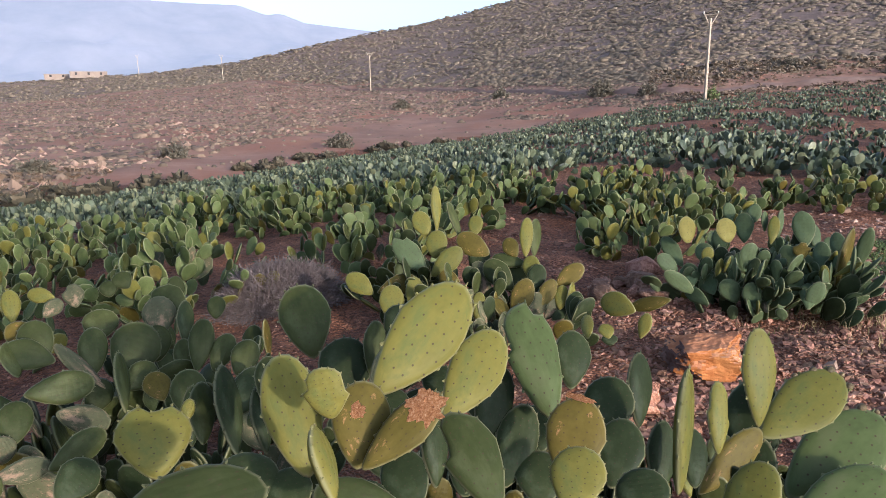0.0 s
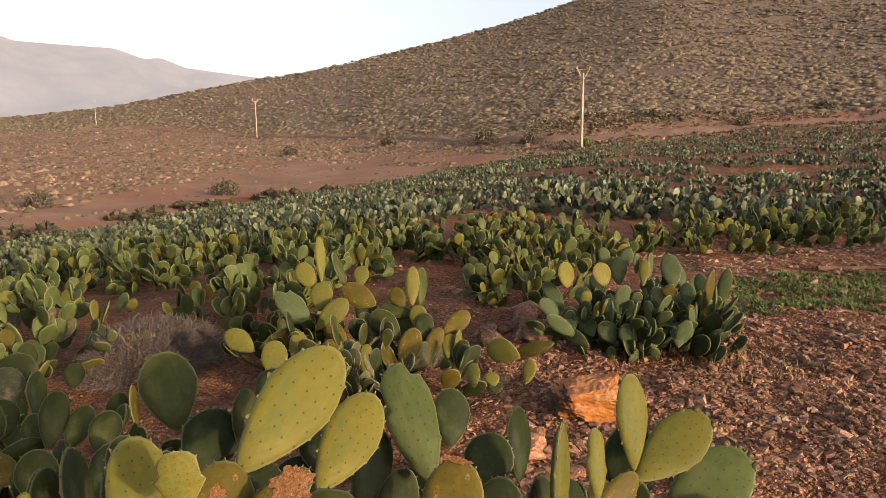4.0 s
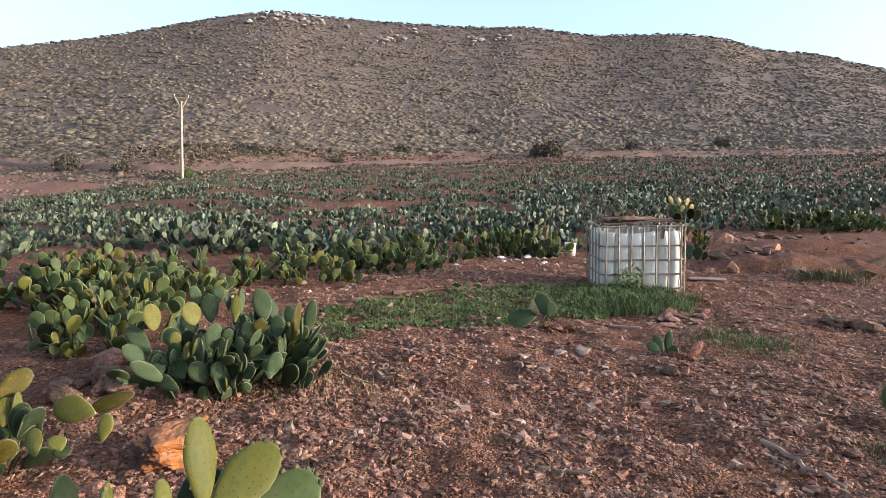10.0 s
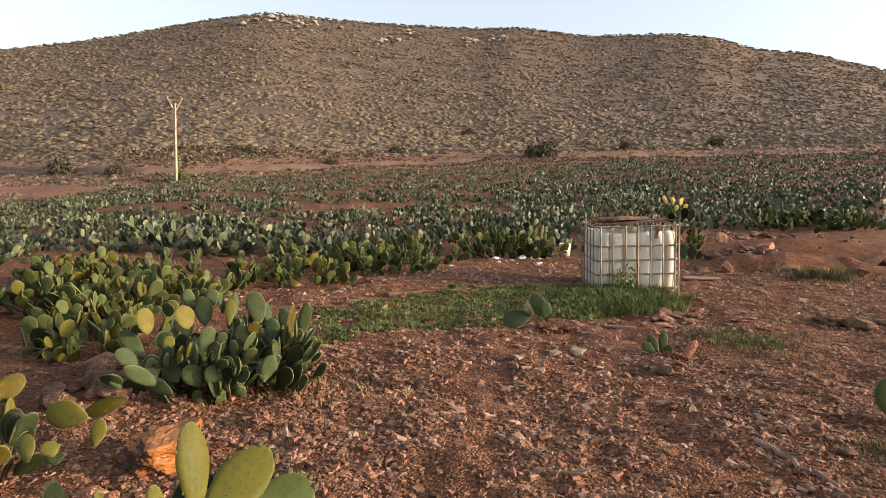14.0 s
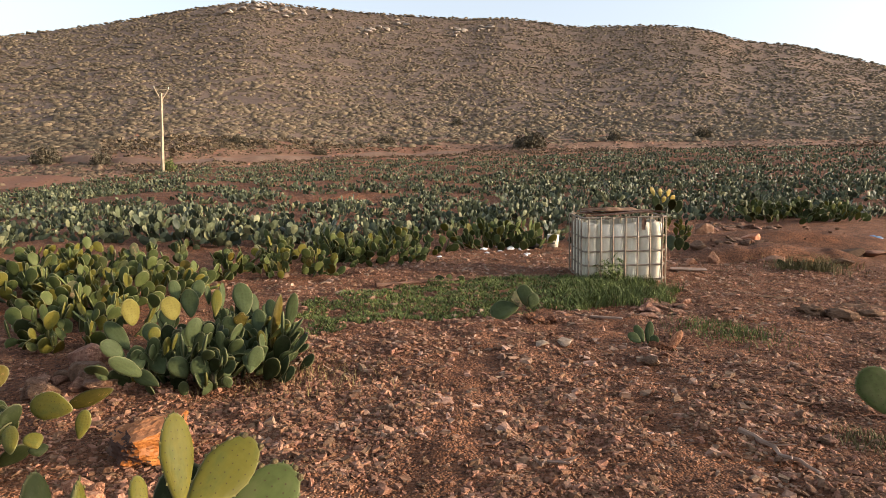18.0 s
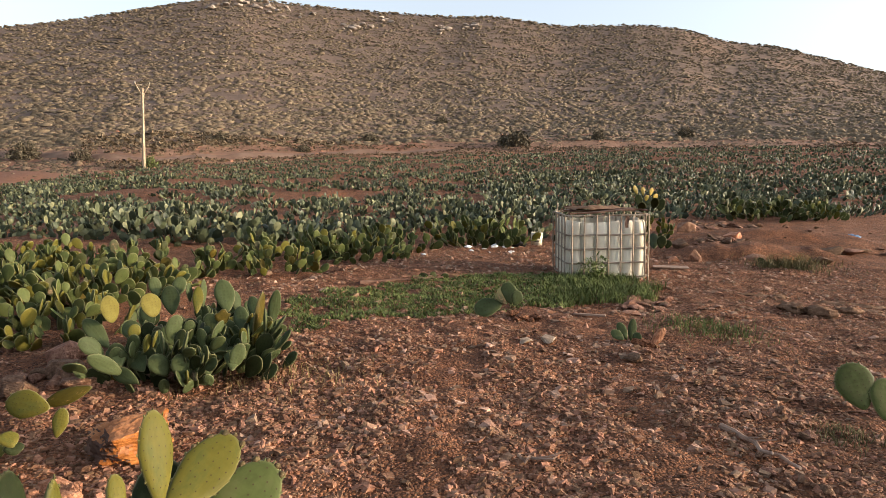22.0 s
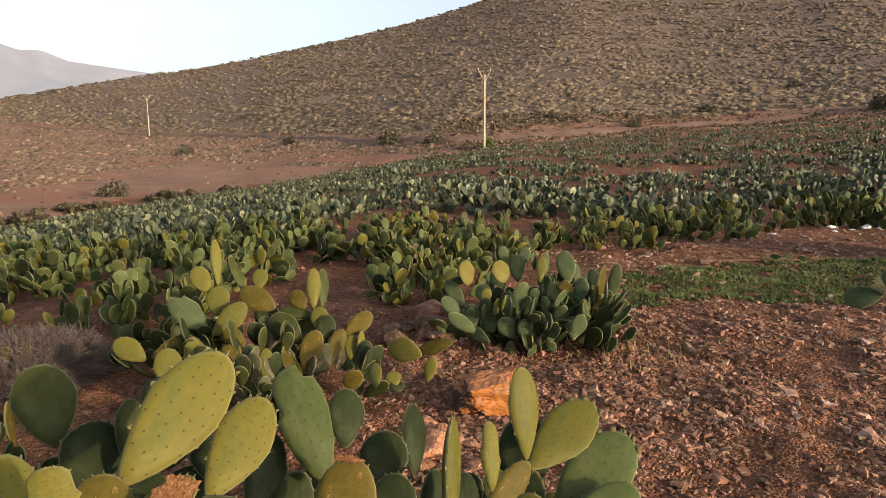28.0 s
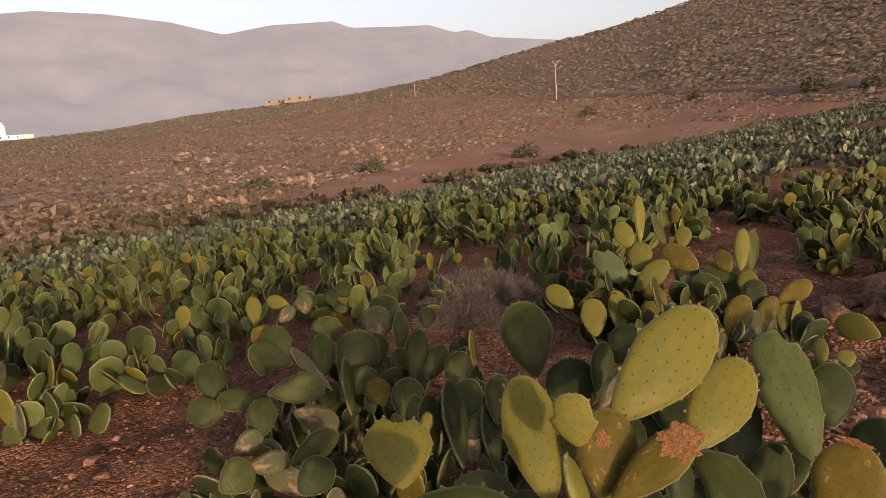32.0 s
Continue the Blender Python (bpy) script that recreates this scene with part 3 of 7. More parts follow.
# ---- far mountains ----
def build_mountains():
    MT_AZ = [-150, -130, -118, -110, -107.7, -103.4, -98.8, -95, -91.3, -86.4, -85, -81.4, -78.6, -76.6, -75.4, -73.6, -69, -60, -45]
    MT_EL = [5, 7, 8.0, 8.5, 8.72, 8.53, 7.88, 6.87, 7.45, 7.54, 6.97, 6.85, 6.8, 6.1, 6.22, 5.52, 4.97, 4.0, 1.0]
    az = np.arange(-150, -44.9, 0.4)
    lines = 26
    verts, faces = [], []
    for q in range(lines):
        s = q / (lines - 1)
        r = 2100 + 1200 * s
        top = 1.55 + 3300 * np.tan(np.radians(np.interp(az, MT_AZ, MT_EL)))
        x, y = r * np.sin(np.radians(az)), r * np.cos(np.radians(az))
        z = -20 + (top + 20) * (0.35 * s + 0.65 * s ** 1.5) + 22 * math.sin(math.pi * s) * waves(x, y, 420, 8) + 8 * math.sin(math.pi * s) * waves(x, y, 150, 9)
        verts += list(zip(x, y, z))
    n = len(az)
    for q in range(lines - 1):
        for j in range(n - 1):
            a = q * n + j
            faces.append((a, a + n, a + n + 1, a + 1))
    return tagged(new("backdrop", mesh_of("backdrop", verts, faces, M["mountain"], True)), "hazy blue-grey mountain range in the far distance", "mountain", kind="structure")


build_mountains()


# ---- prickly pears ----
def pad_mesh(name, mat, seed, seg=16, rings=(0.93, 0.72, 0.4), nicks=0.0, lumps=0.0, notch=0.0, waist=0.30):
    """A flat pad of unit length from its joint at the origin to its tip at +z, unit width across x, unit thickness across y."""
    rnd = random.Random(seed)
    edge = []
    lean, wide = rnd.uniform(-0.05, 0.05), rnd.uniform(0.54, 0.62)
    bites = [rnd.uniform(1.9, 4.4) for _ in range(2)] if nicks > 0.03 else []
    for k in range(seg):
        a = 2 * math.pi * k / seg
        s, c = math.sin(a), -math.cos(a)
        zz = 0.5 + 0.5 * c
        half = 0.5 * s * (waist + (1 - waist) * min(1.0, zz / wide) ** 0.75) * (1 + nicks * rnd.uniform(-1, 1))
        if any(abs(a - q) < 0.22 for q in bites):
            half, zz = half * 0.8, zz - 0.09 * (1 - abs(math.cos(a)) * 0.3)
        dip = notch * max(0.0, 1 - abs(half + 0.06) * 7) * (zz > 0.6)
        edge.append((half + lean * zz * zz, zz - dip + nicks * rnd.uniform(-0.5, 0.5) * (zz > 0.4)))
    cx, cz = lean * 0.3, 0.55
    verts, faces = [], []
    for side in (1, -1):
        start = len(verts)
        for q, f in enumerate(rings):
            for x, z in edge:
                th = 0.44 * (1 - f ** 6) + 0.06
                th *= (0.75 + 0.25 * min(1, (1 - z) * 2 + 0.3)) * (1 + lumps * rnd.uniform(-1, 1))
                verts.append((cx + (x - cx) * f, side * th, cz + (z - cz) * f))
        verts.append((cx, side * 0.5, cz))
        top = len(verts) - 1
        for q in range(len(rings) - 1):
            for k in range(seg):
                a, b = start + q * seg + k, start + q * seg + (k + 1) % seg
                f4 = (a, b, b + seg, a + seg)
                faces.append(f4[::-1] if side > 0 else f4)
        last = start + (len(rings) - 1) * seg
        for k in range(seg):
            f3 = (last + k, last + (k + 1) % seg, top)
            faces.append(f3[::-1] if side > 0 else f3)
    mid = len(verts)
    verts += [(x, 0, z) for x, z in edge]
    back = len(rings) * seg + 1
    for k in range(seg):
        k2 = (k + 1) % seg
        faces.append((k, mid + k, mid + k2, k2)[::1])
        faces.append((back + k, back + k2, mid + k2, mid + k))
    bm = bmesh.new()
    bm.from_mesh(mesh_of(name, verts, faces, mat, True))
    bmesh.ops.recalc_face_normals(bm, faces=bm.faces)
    me = bpy.data.meshes.new(name)
    bm.to_mesh(me)
    bm.free()
    me.materials.append(mat)
    return me


def bumpy(me, seed, count=26):
    """Adds little areole bumps along the rim and the face of a pad mesh."""
    rnd = random.Random(seed)
    bm = bmesh.new()
    bm.from_mesh(me)
    bm.faces.ensure_lookup_table()
    rim = [v.co.copy() for v in bm.verts if abs(v.co.y) < 1e-6 and v.co.z > 0.25]
    for c in rim:
        p = c + Vector((rnd.uniform(-0.02, 0.02), rnd.uniform(-0.1, 0.1), rnd.uniform(-0.02, 0.02)))
        out = Vector((c.x * 1.5, 0, c.z - 0.5)).to_track_quat("Z", "Y").to_matrix().to_4x4()
        bmesh.ops.create_cone(bm, segments=4, radius1=0.024, radius2=0.007, depth=0.04, cap_ends=True, matrix=Matrix.Translation(p) @ Matrix.Diagonal((1, 5, 1, 1)) @ out)
    bm.to_mesh(me)
    bm.free()
    return me


KINDS = ("green", "blue", "yellow", "olive", "dying")
PADS = {k: [bumpy(pad_mesh("pad", M[k], 10 * i + q, 22, (0.95, 0.8, 0.5), 0.012 + 0.03 * (q == 2), 0.012, 0.2 * (q == 3), (0.42, 0.56, 0.5, 0.42)[q]), q) for q in range(4)] for i, k in enumerate(KINDS)}
PADS["glaucous"] = [bumpy(pad_mesh("pad", M["glaucous"], 110 + q, 22, (0.95, 0.8, 0.5), 0.012 + 0.03 * (q == 2), 0.012, 0, (0.42, 0.56, 0.5, 0.42)[q]), q) for q in range(4)]
PLAIN = {k: [pad_mesh("pad", M[k], 130 + 10 * i + q, 14, (0.92, 0.6), 0.015, waist=0.45 + 0.1 * q) for q in range(2)] for i, k in enumerate(KINDS + ("glaucous",))}
PADS["ripe"] = [bumpy(pad_mesh("pad", M["ripe"], 230 + q, 22, (0.95, 0.8, 0.5), 0.012, 0.012, 0, (0.62, 0.7, 0.62, 0.6)[q]), q) for q in range(4)]
PADS["sage"] = [bumpy(pad_mesh("pad", M["sage"], 210 + q, 22, (0.95, 0.8, 0.5), 0.012 + 0.03 * (q == 2), 0.012, 0, (0.42, 0.56, 0.5, 0.42)[q]), q) for q in range(4)]
PADS["golden"] = [pad_mesh("pad", M["golden"], 90 + q, 14, (0.9, 0.6), 0.015, waist=0.5) for q in range(2)] * 2
LOW = {k: [pad_mesh("pad", M[{"green": "sage", "blue": "green"}.get(k, k)], 50 + 10 * i + q, 10, (0.85,), 0.015, waist=0.45 + 0.1 * q) for q in range(3)] for i, k in enumerate(KINDS)}


def pad_pose(x, y, z, rx, ry, rz, length, width, thick=0.0):
    """Joint at x, y, z; turned as pose(); sized."""
    return pose(x, y, z, rx, ry, rz) @ Matrix.Diagonal((width, thick or (0.018 + 0.05 * length), length, 1))


def pad(plant, kind, x, y, z, rx, ry, rz, length, width, shape=0, label=""):
    """One pad of a near plant, given in the world."""
    return linked("pad", PADS[kind][shape % 4], plant, plant.matrix_basis.inverted() @ pad_pose(x, y, z, rx, ry, rz, length, width), label)


def scab(pad_ob, u, v, su, sv):
    """A dry corky crust with a ragged outline on the face of a pad, in the pad's own unit space."""
    bm = bmesh.new()
    bmesh.ops.create_icosphere(bm, subdivisions=4, radius=1)
    off = Vector((u * 9, v * 7, su * 13))
    for q in bm.verts:
        d = q.co.copy()
        q.co *= 0.85 + 0.9 * abs(noise.noise(d * 1.4 + off)) + 0.55 * noise.noise(d * 3.3 + off) + 0.3 * noise.noise(d * 8 + off)
    part("scab", bm, M["scab"], pad_ob, "dry pinkish-brown scab", Matrix.Translation((u, 0.42, v)) @ Matrix.Diagonal((su, 0.11, sv, 1)))


def fruits(pad_ob, angles):
    """Small unripe fruits along the rim of a pad."""
    wide, thick, long = pad_ob.matrix_basis.to_scale()
    for k, a in enumerate(angles):
        bm = bmesh.new()
        bmesh.ops.create_icosphere(bm, subdivisions=2, radius=1)
        for v in bm.verts:
            v.co.z *= 1.35 - 0.35 * (v.co.z > 0.6)
            v.co += 0.08 * v.co * noise.noise(v.co * 2.5 + Vector((k, 0, 0)))
        x, z = 0.5 * math.sin(a), 0.5 - 0.5 * math.cos(a)
        r = 0.0085 + 0.0025 * (k % 3)
        part("fruit", bm, M["fruit"], pad_ob, "small brownish-green fruit", Matrix.Translation((x * 1.02, 0, z)) @ Matrix.Diagonal((r / wide, r / thick, r / long, 1)), True)


def grow(seed, spread, height, stems, size=0.22, mix=(0.6, 0.3, 0.08, 0.02, 0.0), levels=3, lean=1.0, slim=1.0, skirt=0.0):
    """The pads of a plant: (kind, matrix, shape) from the root up."""
    rnd = random.Random(seed)
    out = []

    def sprout(base, heading, tilt, level, scale):
        length = scale * rnd.uniform(0.75, 1.25)
        width = length * slim * rnd.uniform(0.56, 0.76)
        kind = rnd.choices(KINDS, mix)[0] if level else rnd.choices(KINDS, (0.5, 0.34, 0, 0.1, 0.06))[0]
        axis = Vector((math.sin(tilt) * math.cos(heading), math.sin(tilt) * math.sin(heading), math.cos(tilt)))
        face = Vector((rnd.uniform(-1, 1), rnd.uniform(-1, 1), rnd.uniform(-0.5, 0.5)))
        xa = axis.cross(face).normalized()
        ya = axis.cross(xa).normalized()
        m = Matrix((xa, ya, axis)).transposed().to_4x4()
        m.translation = base
        out.append((kind, m @ Matrix.Diagonal((width, 0.018 + 0.05 * length, length, 1)), rnd.randrange(3)))
        if level >= levels - 1 or base.z + length * axis.z > height:
            return
        for k in range(rnd.choice((1, 1, 2, 2)) if level else rnd.choice((2, 2, 3))):
            u = rnd.uniform(-1, 1)
            p = base + axis * length * (0.97 - 0.28 * u * u) + xa * u * width * 0.4
            a2 = Matrix.Rotation(u * 0.95, 3, ya) @ axis + ya * rnd.uniform(-0.45, 0.45) + Vector((0, 0, 0.35 / lean))
            a2.normalize()
            a2.z = max(a2.z, 0.12)
            sprout(p, math.atan2(a2.y, a2.x), math.acos(max(-1, min(1, a2.z))), level + 1, scale * rnd.uniform(0.78, 0.98))

    for k in range(stems):
        a = rnd.uniform(0, 6.283)
        q = math.sqrt(rnd.random())
        d = q * spread
        sprout(Vector((d * math.cos(a), d * math.sin(a), -0.03)), a + rnd.uniform(-0.5, 0.5), 0.1 + lean * q * rnd.uniform(0.4, 1.15), 0, size)
    for k in range(int(stems * skirt)):
        a = rnd.uniform(0, 6.283)
        d = spread * rnd.uniform(0.95, 1.3)
        sprout(Vector((d * math.cos(a), d * math.sin(a), rnd.uniform(-0.03, 0.08))), a + rnd.uniform(-0.4, 0.4), rnd.uniform(0.35, 1.1), levels - 1, size * 0.95)
    return out


def cactus_plant(x, y, seed, spread, height, stems, size=0.22, mix=(0.6, 0.3, 0.08, 0.02, 0.0), levels=3, label="", group="prickly pears near the path", lean=1.0):
    """A near plant whose pads are parts of their own."""
    root = empty("prickly_pear", x, y, gz(x, y), label or "spreading prickly pear cactus with many upright green pads", "cactus", group)
    for kind, m, shape in grow(seed, spread, height, stems, size, mix, levels, lean, 1.14, 0.8):
        linked("pad", LOW[kind][shape], root, m)
    return root


def joined_plant(seed, spread, height, stems, size, levels=3, seg=8):
    """The corners and triangles of a whole plant for the field."""
    rim = [(0.5 * math.sin(a) * (0.55 + 0.45 * min(1, (0.5 - 0.5 * math.cos(a)) / 0.55)), 0, 0.5 - 0.5 * math.cos(a)) for a in (2 * math.pi * k / seg for k in range(seg))]
    co = np.array(rim + [(0, -0.5, 0.55), (0, 0.5, 0.55)])
    fs = [(k, (k + 1) % seg, seg) for k in range(seg)] + [((k + 1) % seg, k, seg + 1) for k in range(seg)]
    verts, faces = [], []
    for kind, m, shape in grow(seed, spread, height, stems, size, levels=levels, lean=1.2, slim=1.1, skirt=0.9):
        o = sum(len(v) for v in verts)
        a = np.array(m)
        verts.append(co @ a[:3, :3].T + a[:3, 3])
        faces += [tuple(o + i for i in f) for f in fs]
    return np.vstack(verts), np.array(faces)


# ---- near plants ----
def fill(plant, seed, spread, height, stems, size, mix, dx=0.0, dy=0.0, green="green"):
    """Lower pads of a near plant, grown from its root."""
    for kind, m, shape in grow(seed, spread, height, stems, size, mix, 3, 0.8, 0.95, 0.6):
        linked("pad", PLAIN[green if kind == "green" else kind][shape % 2], plant, Matrix.Translation((dx, dy, 0)) @ m)


front_plant = empty("prickly_pear", -1.3, 0.5, gz(-1.3, 0.5), "tall prickly pear with sunlit yellow-green pads and scabbed edges", "cactus", "prickly pears near the path")
pad(front_plant, "yellow", -1.213, 0.36, 0.932, 46.5, -40.4, -133.2, 0.301, 0.148, 0)
pad(front_plant, "yellow", -1.212, 0.512, 0.844, 49.3, -31.0, -134.1, 0.233, 0.123, 0)
pad(front_plant, "sage", -1.159, 0.745, 0.808, 38.9, 9.9, -108.4, 0.273, 0.126, 2)
pad(front_plant, "yellow", -1.105, 0.203, 0.865, 35.9, 3.6, -90.4, 0.219, 0.107, 1)
pad(front_plant, "yellow", -1.051, 0.231, 0.990, 9.6, 8.1, -113.5, 0.084, 0.076, 2)
scab(pad(front_plant, "olive", -1.044, 0.265, 0.894, 35.2, -9.8, -108.9, 0.146, 0.105, 0), 0.08, 0.62, 0.12, 0.1)
scab(pad(front_plant, "olive", -1.017, 0.264, 0.909, 48.1, -31.7, -156.0, 0.174, 0.073, 0), 0.0, 0.8, 0.3, 0.15)
pad(front_plant, "yellow", -0.912, 0.185, 0.938, 27.2, -34.3, -42.4, 0.111, 0.073, 0)
pad(front_plant, "green", -0.897, 0.446, 0.847, 45.9, 16.8, -99.8, 0.176, 0.097, 2)
scab(pad(front_plant, "olive", -1.008, 0.658, 0.770, 36.3, -9.9, -134.7, 0.166, 0.119, 0), 0.05, 0.97, 0.2, 0.03)
pad(front_plant, "yellow", -0.883, 0.572, 0.814, 43.5, -5.4, -138.7, 0.110, 0.098, 1)
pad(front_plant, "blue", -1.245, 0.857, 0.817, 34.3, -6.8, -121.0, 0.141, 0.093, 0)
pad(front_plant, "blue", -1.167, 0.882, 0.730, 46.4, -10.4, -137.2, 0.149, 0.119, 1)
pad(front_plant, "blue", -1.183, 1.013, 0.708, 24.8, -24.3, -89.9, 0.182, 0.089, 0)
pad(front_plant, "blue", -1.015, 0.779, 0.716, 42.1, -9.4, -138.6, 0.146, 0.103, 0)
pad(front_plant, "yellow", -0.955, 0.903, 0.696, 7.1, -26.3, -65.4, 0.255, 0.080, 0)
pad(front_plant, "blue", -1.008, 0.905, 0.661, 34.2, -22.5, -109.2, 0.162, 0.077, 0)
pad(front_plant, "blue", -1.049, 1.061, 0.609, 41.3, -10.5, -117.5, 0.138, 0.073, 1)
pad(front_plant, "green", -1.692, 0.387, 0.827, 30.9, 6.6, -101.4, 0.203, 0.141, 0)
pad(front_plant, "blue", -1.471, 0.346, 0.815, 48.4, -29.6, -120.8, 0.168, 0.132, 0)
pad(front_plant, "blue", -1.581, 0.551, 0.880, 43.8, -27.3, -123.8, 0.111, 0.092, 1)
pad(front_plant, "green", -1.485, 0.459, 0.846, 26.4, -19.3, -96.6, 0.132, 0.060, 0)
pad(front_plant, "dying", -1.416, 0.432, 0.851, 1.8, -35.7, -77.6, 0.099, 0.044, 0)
# three olive pads in shade, painted in with the dark blue-green instead
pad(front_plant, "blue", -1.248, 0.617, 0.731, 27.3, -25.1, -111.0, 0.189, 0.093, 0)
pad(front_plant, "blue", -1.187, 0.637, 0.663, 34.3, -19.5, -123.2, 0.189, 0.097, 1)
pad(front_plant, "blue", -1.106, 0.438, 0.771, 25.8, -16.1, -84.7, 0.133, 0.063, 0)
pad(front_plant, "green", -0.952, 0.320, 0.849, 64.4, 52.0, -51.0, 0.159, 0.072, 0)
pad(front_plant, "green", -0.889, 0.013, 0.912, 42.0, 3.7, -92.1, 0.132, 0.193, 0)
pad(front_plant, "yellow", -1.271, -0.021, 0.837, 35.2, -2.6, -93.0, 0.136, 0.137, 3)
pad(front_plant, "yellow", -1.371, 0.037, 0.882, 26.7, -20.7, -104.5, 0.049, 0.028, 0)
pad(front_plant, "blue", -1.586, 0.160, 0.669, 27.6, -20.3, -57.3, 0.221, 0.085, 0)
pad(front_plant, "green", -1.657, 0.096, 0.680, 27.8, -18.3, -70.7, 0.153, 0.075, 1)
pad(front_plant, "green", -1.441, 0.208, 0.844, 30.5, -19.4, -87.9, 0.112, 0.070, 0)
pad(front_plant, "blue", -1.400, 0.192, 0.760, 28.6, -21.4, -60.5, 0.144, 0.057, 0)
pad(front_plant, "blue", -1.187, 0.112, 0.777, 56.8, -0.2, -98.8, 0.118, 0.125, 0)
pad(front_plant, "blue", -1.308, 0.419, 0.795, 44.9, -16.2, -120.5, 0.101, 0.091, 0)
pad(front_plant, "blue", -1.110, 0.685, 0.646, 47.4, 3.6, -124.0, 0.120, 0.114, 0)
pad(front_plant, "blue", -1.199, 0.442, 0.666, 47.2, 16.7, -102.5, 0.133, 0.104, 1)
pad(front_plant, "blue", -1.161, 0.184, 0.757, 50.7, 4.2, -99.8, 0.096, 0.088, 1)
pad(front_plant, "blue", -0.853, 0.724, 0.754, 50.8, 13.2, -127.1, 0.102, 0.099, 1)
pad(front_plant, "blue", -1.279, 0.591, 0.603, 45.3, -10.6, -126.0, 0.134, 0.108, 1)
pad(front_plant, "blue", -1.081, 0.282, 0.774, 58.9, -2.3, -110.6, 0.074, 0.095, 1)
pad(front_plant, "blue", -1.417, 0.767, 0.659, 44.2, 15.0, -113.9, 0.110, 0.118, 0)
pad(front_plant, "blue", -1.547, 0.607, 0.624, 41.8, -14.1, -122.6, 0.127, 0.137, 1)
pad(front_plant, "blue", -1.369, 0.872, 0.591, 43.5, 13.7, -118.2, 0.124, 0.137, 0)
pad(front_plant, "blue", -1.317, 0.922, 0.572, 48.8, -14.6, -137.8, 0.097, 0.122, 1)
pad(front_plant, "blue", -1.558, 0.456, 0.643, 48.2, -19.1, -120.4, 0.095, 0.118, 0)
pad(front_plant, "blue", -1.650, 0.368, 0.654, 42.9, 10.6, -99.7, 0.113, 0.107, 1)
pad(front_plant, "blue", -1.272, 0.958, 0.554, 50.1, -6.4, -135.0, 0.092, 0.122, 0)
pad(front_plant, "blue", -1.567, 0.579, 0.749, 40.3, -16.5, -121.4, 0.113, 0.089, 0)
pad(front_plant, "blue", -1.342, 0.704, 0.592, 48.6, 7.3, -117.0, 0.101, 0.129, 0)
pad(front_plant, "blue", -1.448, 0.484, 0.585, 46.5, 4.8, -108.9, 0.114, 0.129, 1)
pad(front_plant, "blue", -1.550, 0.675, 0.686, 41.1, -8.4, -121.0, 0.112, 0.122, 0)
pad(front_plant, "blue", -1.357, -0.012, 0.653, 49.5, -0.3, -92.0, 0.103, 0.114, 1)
pad(front_plant, "olive", -0.875, 0.606, 0.749, 35.3, -9.8, -138.1, 0.077, 0.095, 1)
fill(front_plant, 900, 0.36, 0.62, 15, 0.23, (0.5, 0.36, 0, 0.1, 0.04), 0, 0)
fill(front_plant, 908, 0.22, 0.5, 8, 0.2, (0.5, 0.36, 0, 0.1, 0.04), 0.18, 0.4)
path_plant = empty("prickly_pear", -1.3, 1.5, gz(-1.3, 1.5), "low prickly pear with pale yellow-green pads beside the stony path", "cactus", "prickly pears near the path")
pad(path_plant, "yellow", -1.226, 1.508, 0.56, 17.0, -8.3, -105.6, 0.281, 0.117, 0)
fruits(pad(path_plant, "yellow", -1.213, 1.504, 0.538, 68.7, -32.4, -169.4, 0.358, 0.165, 0), (1.9, 2.3, 2.7, 3.05, 3.5))
pad(path_plant, "olive", -1.225, 1.283, 0.423, 36.9, -51.0, -135.6, 0.265, 0.101, 0)
pad(path_plant, "yellow", -1.235, 1.362, 0.512, 25.1, -15.0, -105.1, 0.2, 0.075, 2)
pad(path_plant, "blue", -1.311, 1.587, 0.312, 26.8, 1.6, -150.5, 0.327, 0.182, 1)
pad(path_plant, "blue", -1.254, 1.415, 0.27, 46.6, -8.4, -161.8, 0.292, 0.171, 0)
fruits(pad(path_plant, "sage", -1.162, 1.567, 0.362, 66.0, -30.3, -169.7, 0.432, 0.215, 0), (2.0, 2.3, 2.62, 2.95, 3.3, 3.6))
pad(path_plant, "sage", -1.041, 1.413, 0.371, 75.0, -23.8, -178.8, 0.374, 0.165, 0)
pad(path_plant, "yellow", -0.907, 1.385, 0.365, 78.4, -15.4, -179.9, 0.295, 0.119, 0)
pad(path_plant, "yellow", -1.071, 1.232, 0.388, 42.8, -5.8, -160.9, 0.229, 0.132, 1)
pad(path_plant, "blue", -1.379, 1.347, 0.369, 44.0, -9.9, -164.2, 0.154, 0.119, 1)
pad(path_plant, "green", -1.228, 1.519, 0.273, 59.4, -12.4, -159.9, 0.169, 0.123, 0)
pad(path_plant, "yellow", -1.195, 1.221, 0.451, 35.8, -0.7, -99.3, 0.093, 0.048, 0)
fill(front_plant, 909, 0.26, 0.5, 12, 0.2, (0.45, 0.4, 0, 0.1, 0.05), 0.02, 0.62)
fill(front_plant, 911, 0.2, 0.5, 8, 0.19, (0.45, 0.4, 0, 0.1, 0.05), -0.22, 0.2)
fill(path_plant, 901, 0.14, 0.3, 4, 0.2, (0.5, 0.4, 0.1, 0, 0), 0.1, 0)
left_plant = empty("prickly_pear", -2.45, -0.05, gz(-2.45, -0.05), "sprawling dark green prickly pear with some dead brown pads", "cactus", "prickly pears near the path")
pad(left_plant, "green", -2.679, -0.065, 0.477, 30.4, -27.8, -103.1, 0.227, 0.19, 0)
pad(left_plant, "green", -2.803, 0.071, 0.477, 30.6, -5.5, -85.2, 0.151, 0.127, 1)
pad(left_plant, "green", -2.692, -0.149, 0.51, 28.1, -9.1, -81.7, 0.18, 0.108, 1)
